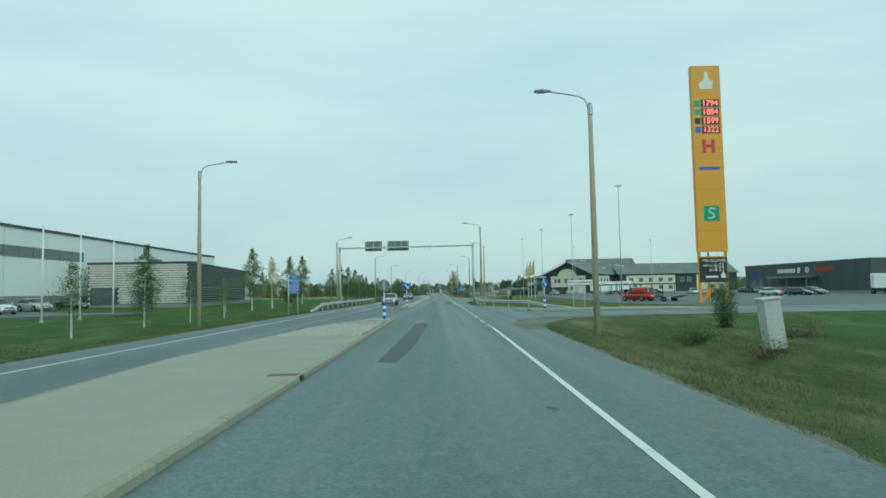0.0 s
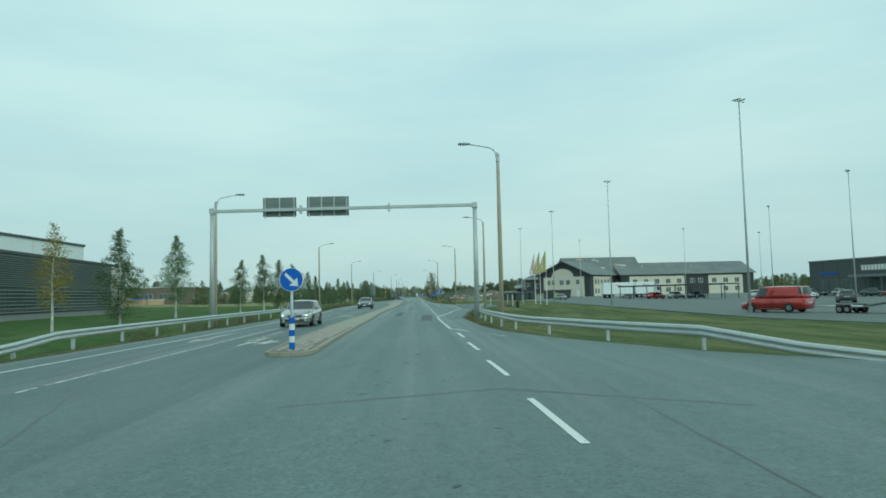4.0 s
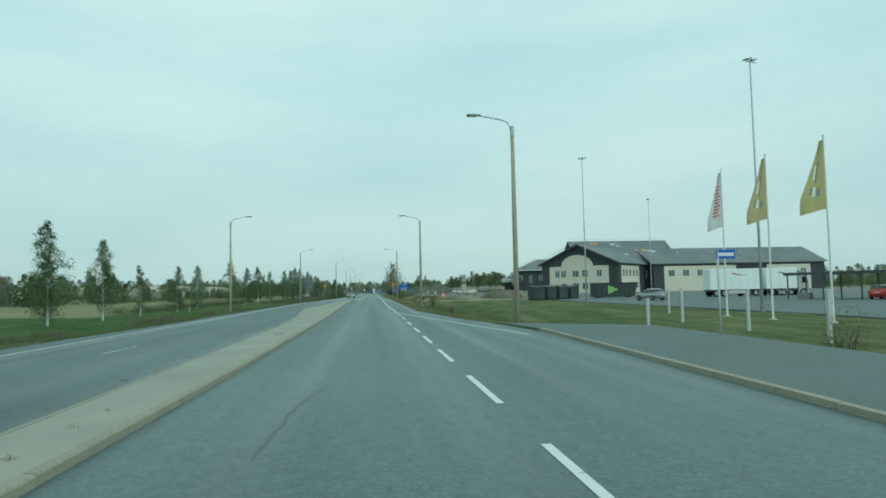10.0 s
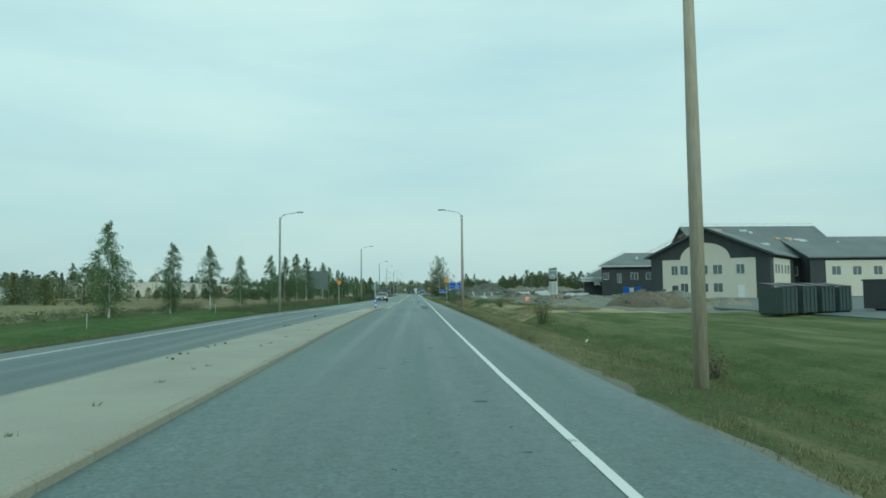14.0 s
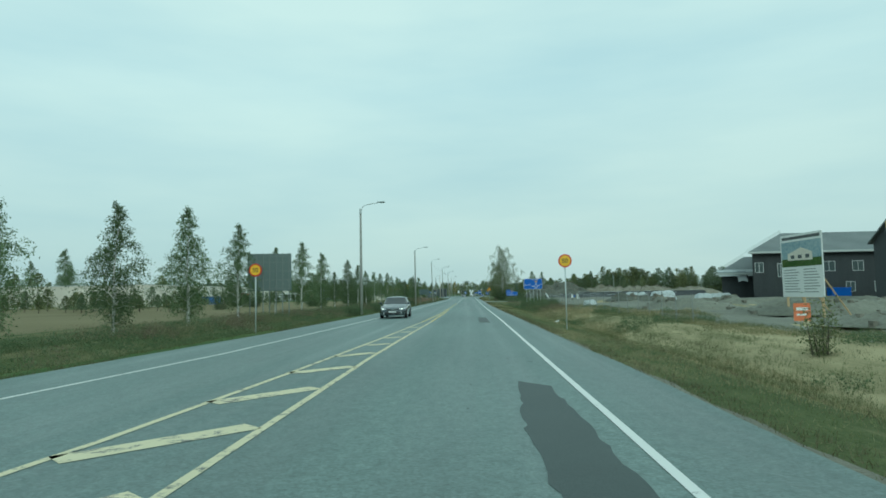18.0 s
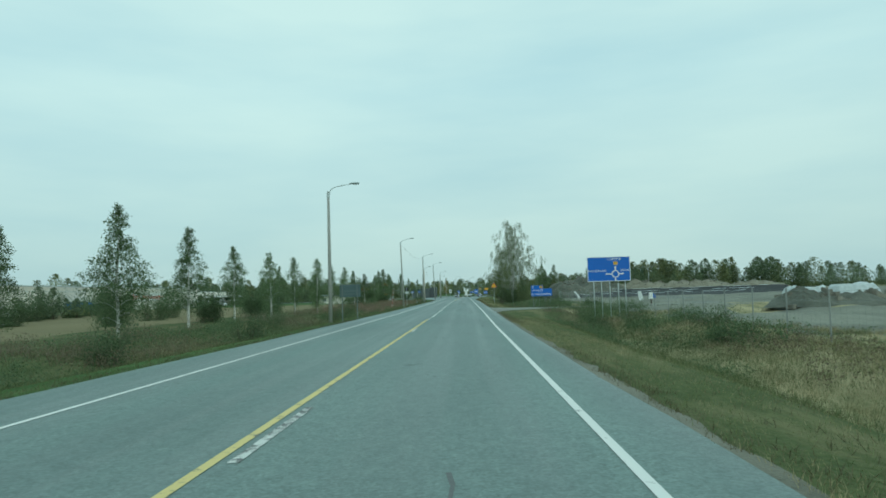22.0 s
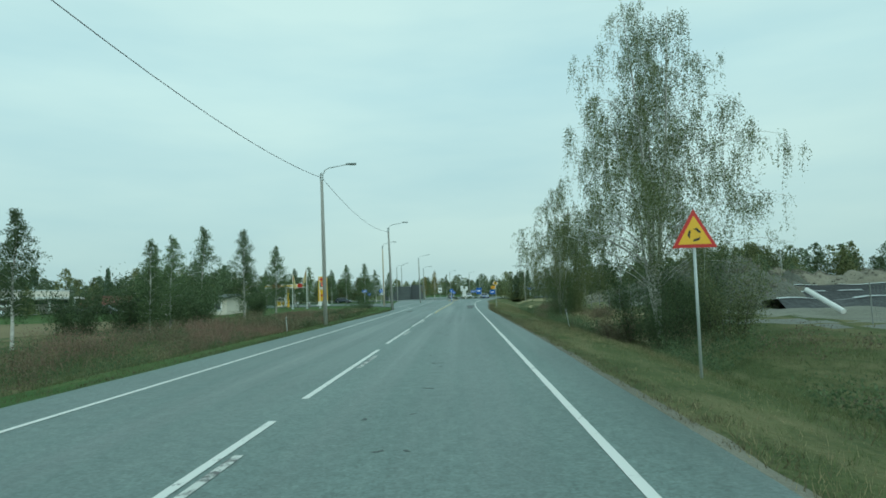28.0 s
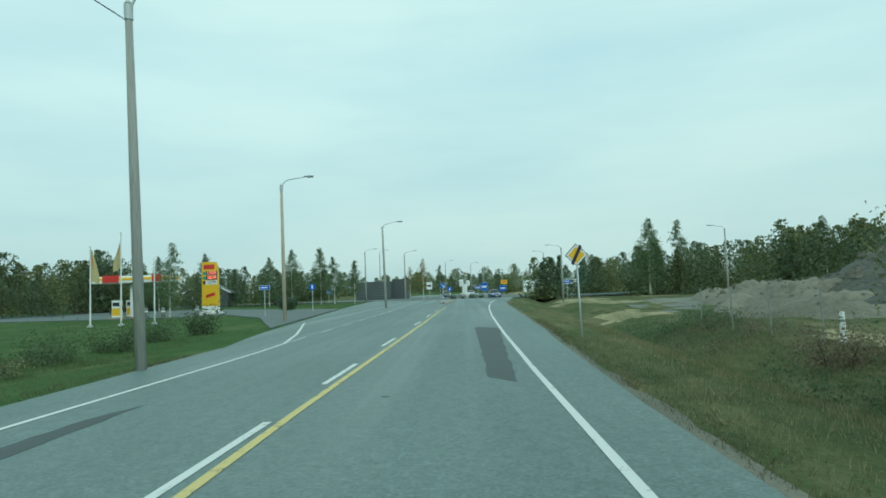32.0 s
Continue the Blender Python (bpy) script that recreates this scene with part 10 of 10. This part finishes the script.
for k, (digits, box_mat, row) in enumerate((("1794", GREENC, 23.5), ("1884", GREENC, 22.45), ("1599", BLACK, 21.4), ("1322", BLUE, 20.35))):
    part("price_panel", Geo().box(-0.7, 1.45, -0.37, -0.35, row - 0.46, row + 0.46), DARKPANEL, tt)
    lettering(digits, 0.95, LED_RED, tt, Matrix.Translation((0.38, -0.376, row)) @ FACE, name="digits")
    part("fuel_mark", Geo().box(-1.45, -0.8, -0.365, -0.35, row - 0.35, row + 0.35), box_mat, tt)
hs = part("logo_shape", Geo().box(-0.75, -0.3, -0.365, -0.35, 17.6, 19.2).box(0.3, 0.75, -0.365, -0.35, 17.6, 19.2).box(-0.3, 0.3, -0.365, -0.35, 18.25, 18.6), RED, tt)
part("bar", Geo().box(-1.2, 1.2, -0.365, -0.35, 15.6, 15.95), BLUE, tt)
sq = part("green_square", Geo().box(-0.9, 0.9, -0.37, -0.35, 9.6, 11.4), GREENC, tt)
part("curve", Geo().tube([(0.4, -0.38, 11.0), (-0.1, -0.38, 11.1), (-0.35, -0.38, 10.75), (0.2, -0.38, 10.4), (0.3, -0.38, 10.1), (-0.2, -0.38, 9.9), (-0.45, -0.38, 10.0)], 0.10, 8), WHITE, sq)


# ---- flags ----
def flag(x, y, z, h, width, drop, cloth, marks, label, way=1):
    """A white pole with a hanging banner whose top edge is held out."""
    t = thing("flagpole", label, "flagpole", at=(x, y, z))
    part("pole", Geo().tube([(0, 0, 0), (0, 0, h)], [0.06, 0.035], 10), WHITE, t)
    part("cap", Geo().disc((0, 0, h + 0.02), (0, 0, 1), 0.06, 0.06, 10), WHITE, t)
    part("base", Geo().box(-0.16, 0.16, -0.16, 0.16, -0.1, 0.12, 0.02), ZINC, t)
    n, m = 8, 14

    def at_(u, v):
        sag = 0.45 * u * v * 0.5
        fold = 0.10 * math.sin(u * 7 + v * 3 + x) * u
        return (way * u * width * (0.10 + 0.90 * min(1.0, 1.25 * v)), fold + 0.15 * u, h - 0.12 - v * drop - sag - 0.12 * u)
    g = Geo().add([at_(k / n, i / m) for i in range(m + 1) for k in range(n + 1)], [(i * (n + 1) + k, i * (n + 1) + k + 1, (i + 1) * (n + 1) + k + 1, (i + 1) * (n + 1) + k) for i in range(m) for k in range(n)])
    b = part("banner", g, cloth, t, smooth=True)
    for u0, u1, v0, v1, tone in marks:
        g = Geo()
        cells = 8
        for i in range(cells):
            va, vb = v0 + (v1 - v0) * i / cells, v0 + (v1 - v0) * (i + 1) / cells
            for dy in (-0.012, 0.012):
                q = [Vector(at_(u0, va)), Vector(at_(u1, va)), Vector(at_(u1, vb)), Vector(at_(u0, vb))]
                g.add([(p.x, p.y + dy, p.z) for p in q], [(0, 1, 2, 3)])
        part("mark", g, tone, b)


CLOTH_W = surface("white_cloth", (0.60, 0.61, 0.60), (0.70, 0.71, 0.70), rough=0.9, fine=30, bump=0.05)
CLOTH_Y = surface("yellow_cloth", (0.42, 0.36, 0.18), (0.52, 0.45, 0.24), rough=0.9, fine=30, bump=0.05)
CLOTH_YG = surface("pale_yellow_cloth", (0.42, 0.38, 0.17), (0.50, 0.46, 0.22), rough=0.9, fine=30, bump=0.05)
flag(21.5, 159.7, -0.45, 9.1, 0.95, 3.4, CLOTH_W, [(0.2 + 0.06 * (k_ % 3), 0.72 - 0.05 * (k_ % 2), 0.24 + 0.058 * k_, 0.262 + 0.058 * k_, RED) for k_ in range(10)], "white flagpole with a white banner and red strokes", -1)
flag(21.6, 155.3, -0.45, 9.1, 1.15, 3.4, CLOTH_Y, [(0.42, 0.50, 0.30, 0.60, PLINTH), (0.52, 0.64, 0.36, 0.56, WHITE), (0.24, 0.36, 0.68, 0.80, PLINTH), (0.42, 0.54, 0.66, 0.79, WHITE), (0.60, 0.70, 0.65, 0.77, PLINTH)], "white flagpole with a hanging yellow banner", -1)
flag(21.8, 150.9, -0.45, 9.1, 1.3, 3.4, CLOTH_YG, [(0.42, 0.50, 0.30, 0.60, PLINTH), (0.52, 0.64, 0.36, 0.56, WHITE), (0.24, 0.36, 0.68, 0.80, PLINTH), (0.42, 0.54, 0.66, 0.79, WHITE), (0.60, 0.70, 0.65, 0.77, PLINTH)], "white flagpole with a greenish yellow banner", -1)
flag(-25.8, 492, -0.05, 5.6, 0.55, 2.2, CLOTH_Y, [(0.3, 0.7, 0.25, 0.6, RED)], "white flagpole with a limp yellow and red banner")
flag(-23.6, 492, -0.05, 6.5, 0.6, 2.3, CLOTH_Y, [(0.3, 0.7, 0.25, 0.5, RED)], "white flagpole with a limp yellow banner", -1)
fp = thing("flagpole", "bare white flagpole on the station lawn", "flagpole", at=(-21.9, 493.4, -0.05))
part("pole", Geo().tube([(0, 0, 0), (0, 0, 4.8)], [0.06, 0.035], 10), WHITE, fp)
part("base", Geo().box(-0.16, 0.16, -0.16, 0.16, -0.1, 0.12, 0.02), ZINC, fp)

# ---- petrol station ----
ST_YELLOW = surface("station_yellow", (0.72, 0.44, 0.015), (0.80, 0.50, 0.025), rough=0.4, scale=2, fine=10, bump=0.01)
cn = thing("station_canopy", "low petrol station canopy with yellow and white edge", "canopy", at=(-31.2, 509, -0.05), turn=6)
part("roof", Geo().box(-3.7, 3.7, -1.5, 1.5, 3.45, 4.1, 0.28), WHITE, cn)
part("yellow_band", Geo().box(-3.73, 3.73, -1.53, 1.53, 3.70, 3.95, 0.1), ST_YELLOW, cn)
for q, w in ((-1.75, 0.75), (2.45, 0.42)):
    part("red_block", Geo().box(q - w, q + w, -1.58, 1.58, 3.5, 4.16, 0.05), RED, cn)
part("column", Geo().box(-0.3, 0.3, -0.3, 0.3, 0, 3.45, 0.04), ST_YELLOW, cn)
part("column_panel", Geo().box(-0.42, -0.05, -0.36, -0.3, 0.2, 3.3), WHITE, cn)
for i, (x, y) in enumerate(((-32.3, 507.6), (-32.6, 510.8))):
    pu = thing("fuel_pump", "white and yellow fuel pump under the canopy", "fuel pump", "fuel pumps", at=(x, y, 0.02), turn=6)
    part("plinth", Geo().box(-0.7, 0.7, -0.4, 0.4, 0, 0.16, 0.02), KERB, pu)
    part("cabinet", Geo().box(-0.42, 0.42, -0.24, 0.24, 0.16, 1.75, 0.04), WHITE, pu)
    part("display", Geo().box(-0.3, 0.3, -0.255, -0.24, 1.2, 1.55), BLACK, pu)
    part("panel", Geo().box(-0.36, 0.36, -0.25, -0.235, 0.3, 1.0), ST_YELLOW, pu)
    for q in (-0.46, 0.46):
        part("nozzle", Geo().box(q - 0.05, q + 0.05, -0.12, 0.1, 0.85, 1.2, 0.01), BLACK, pu)
        part("hose", Geo().tube([(q, -0.1, 0.9), (q * 1.15, -0.3, 0.5), (q * 1.1, -0.28, 0.3), (q, -0.1, 1.6)], 0.02, 6), BLACK, pu)
py_ = thing("price_pylon", "yellow station price pylon with red digits and white base", "price sign", at=(-25.85, 514, -0.05))
part("base", Geo().box(-1.15, 1.15, -0.5, 0.5, 0, 0.28, 0.03), WHITE, py_)
part("foot", Geo().box(-0.88, 0.88, -0.24, 0.24, 0.28, 0.9, 0.03), WHITE, py_)
bd = part("body", Geo().slab([(-0.86, -0.24, 0.9), (0.86, -0.24, 0.9), (0.78, -0.24, 5.0), (0.62, -0.24, 5.45), (-0.80, -0.24, 5.5)], (0, 0.48, 0)), ST_YELLOW, py_)
part("header_mark", Geo().box(-0.62, 0.5, -0.262, -0.24, 4.72, 5.2), RED, bd)
for row, mat_, digits in ((4.30, LED_RED, "1769"), (3.82, LED_RED, "1859"), (3.34, None, "1599")):
    pp = part("price_panel", Geo().box(-0.42, 0.78, -0.258, -0.24, row - 0.22, row + 0.22), WHITE if mat_ is None else DARKPANEL, bd)
    lettering(digits, 0.48, mat_ or BLACK, pp, Matrix.Translation((0.18, -0.264, row)) @ FACE, name="digits")
    part("fuel_mark", Geo().box(-0.72, -0.46, -0.26, -0.24, row - 0.16, row + 0.16), GREENC if mat_ else BLACK, bd)
part("red_mark", Geo().slab([(-0.4, -0.262, 1.75), (0.55, -0.262, 2.0), (0.5, -0.262, 2.3), (-0.4, -0.262, 2.05)], (0, 0.02, 0)), RED, bd)
for x, y in ((-24.4, 507), (-28.5, 505.5), (-26.0, 503.5)):
    bo = thing("bollard", "grey concrete bollard with a rounded top", "bollard", "station bollards", at=(x, y, 0))
    part("shaft", Geo().tube([(0, 0, -0.1), (0, 0, 0.8), (0, 0, 0.95), (0, 0, 1.0)], [0.17, 0.17, 0.13, 0.03], 14), PLINTH, bo, smooth=True)
    part("band", Geo().tube([(0, 0, 0.6), (0, 0, 0.72)], [0.174, 0.174], 14), WHITE, bo)


# ---- signs and the sculpture at the roundabout ----
def plate_sign(x, y, z, w, h, material, label, round_=False, mark=WHITE, turn=0.0):
    t = thing("road_sign", label, "road sign", at=(x, y, land(x, y)), turn=turn)
    part("post", Geo().rod((0, 0, -0.2), (0, 0, z + h / 2), 0.035, 0.035, 8), ZINC, t)
    if round_:
        part("disc", Geo().disc((0, -0.05, z), (0, 1, 0), w / 2, 0.02), material, t)
        part("mark", Geo().box(-w * 0.10, w * 0.10, -0.07, -0.06, z - w * 0.28, z + w * 0.28), mark, t)
    else:
        part("rim", Geo().box(-w / 2 - 0.02, w / 2 + 0.02, -0.05, -0.035, z - h / 2 - 0.02, z + h / 2 + 0.02), mark, t)
        part("plate", Geo().box(-w / 2, w / 2, -0.062, -0.048, z - h / 2, z + h / 2, 0.004), material, t)
        part("bar", Geo().box(-w * 0.36, w * 0.30, -0.07, -0.061, z - h * 0.12, z + h * 0.12), mark, t)


plate_sign(-15.9, 500, 2.5, 0.8, 0.34, BLUE, "small blue direction plate on a post", turn=20)
plate_sign(-14.6, 511.4, 2.5, 0.66, 0.66, BLUE, "round blue path sign on a post", True)
plate_sign(-25.7, 573, 2.2, 0.8, 0.8, BLUE, "square blue sign on a post")
plate_sign(5.5, 600, 2.2, 1.6, 1.9, BLUE, "blue direction sign beyond the roundabout")
plate_sign(9.8, 600, 1.7, 1.6, 1.3, BLUE, "blue direction sign beyond the roundabout")
plate_sign(10.2, 601, 3.2, 1.5, 0.9, SIGNYELLOW, "yellow and red sign beyond the roundabout", mark=RED)
plate_sign(-2.0, 566, 1.9, 0.9, 0.9, BLUE, "blue roundabout sign on a post", True)
plate_sign(-5.6, 564, 2.6, 1.0, 1.3, WHITE, "white sign board at the roundabout", mark=BLACK)
plate_sign(3.2, 566, 2.0, 1.4, 0.5, BLUE, "blue arrow plate at the roundabout")
plate_sign(16.5, 548, 2.6, 1.2, 0.5, BLUE, "small blue sign beside the crossing road")
sc_ = Geo().box(-0.9, 0.9, -0.6, 0.6, 0, 0.9, 0.05)
sc_.box(-0.5, 0.5, -0.4, 0.4, 0.9, 2.6, 0.15).box(-1.0, -0.2, -0.35, 0.35, 2.2, 3.5, 0.2).box(0.25, 1.0, -0.35, 0.35, 2.3, 3.3, 0.2)
for k, v in enumerate(sc_.v):
    sc_.v[k] = (v[0] + 0.75, v[1] + 568, v[2])
whole("sculpture", sc_, WHITE, "pale sculpture on the roundabout island", "sculpture")
for x in (-1.5, 0.2, 2.0, 3.6):
    bush(x, 566.5, 0.9, 0.7, LEAF_DARK, "low clipped bush on the roundabout island", 300, 0.12)
mp_ = thing("marker_post", "short white marker post before the rubble heap", "marker post", at=(11.4, 466.5, land(11.4, 466.5)))
part("post", Geo().tube([(0, 0, -0.2), (0, 0, 0.95), (0, 0, 1.0)], [0.075, 0.075, 0.05], 12), WHITE, mp_)
part("band", Geo().tube([(0, 0, 0.7), (0, 0, 0.78)], 0.079, 12), PLINTH, mp_)
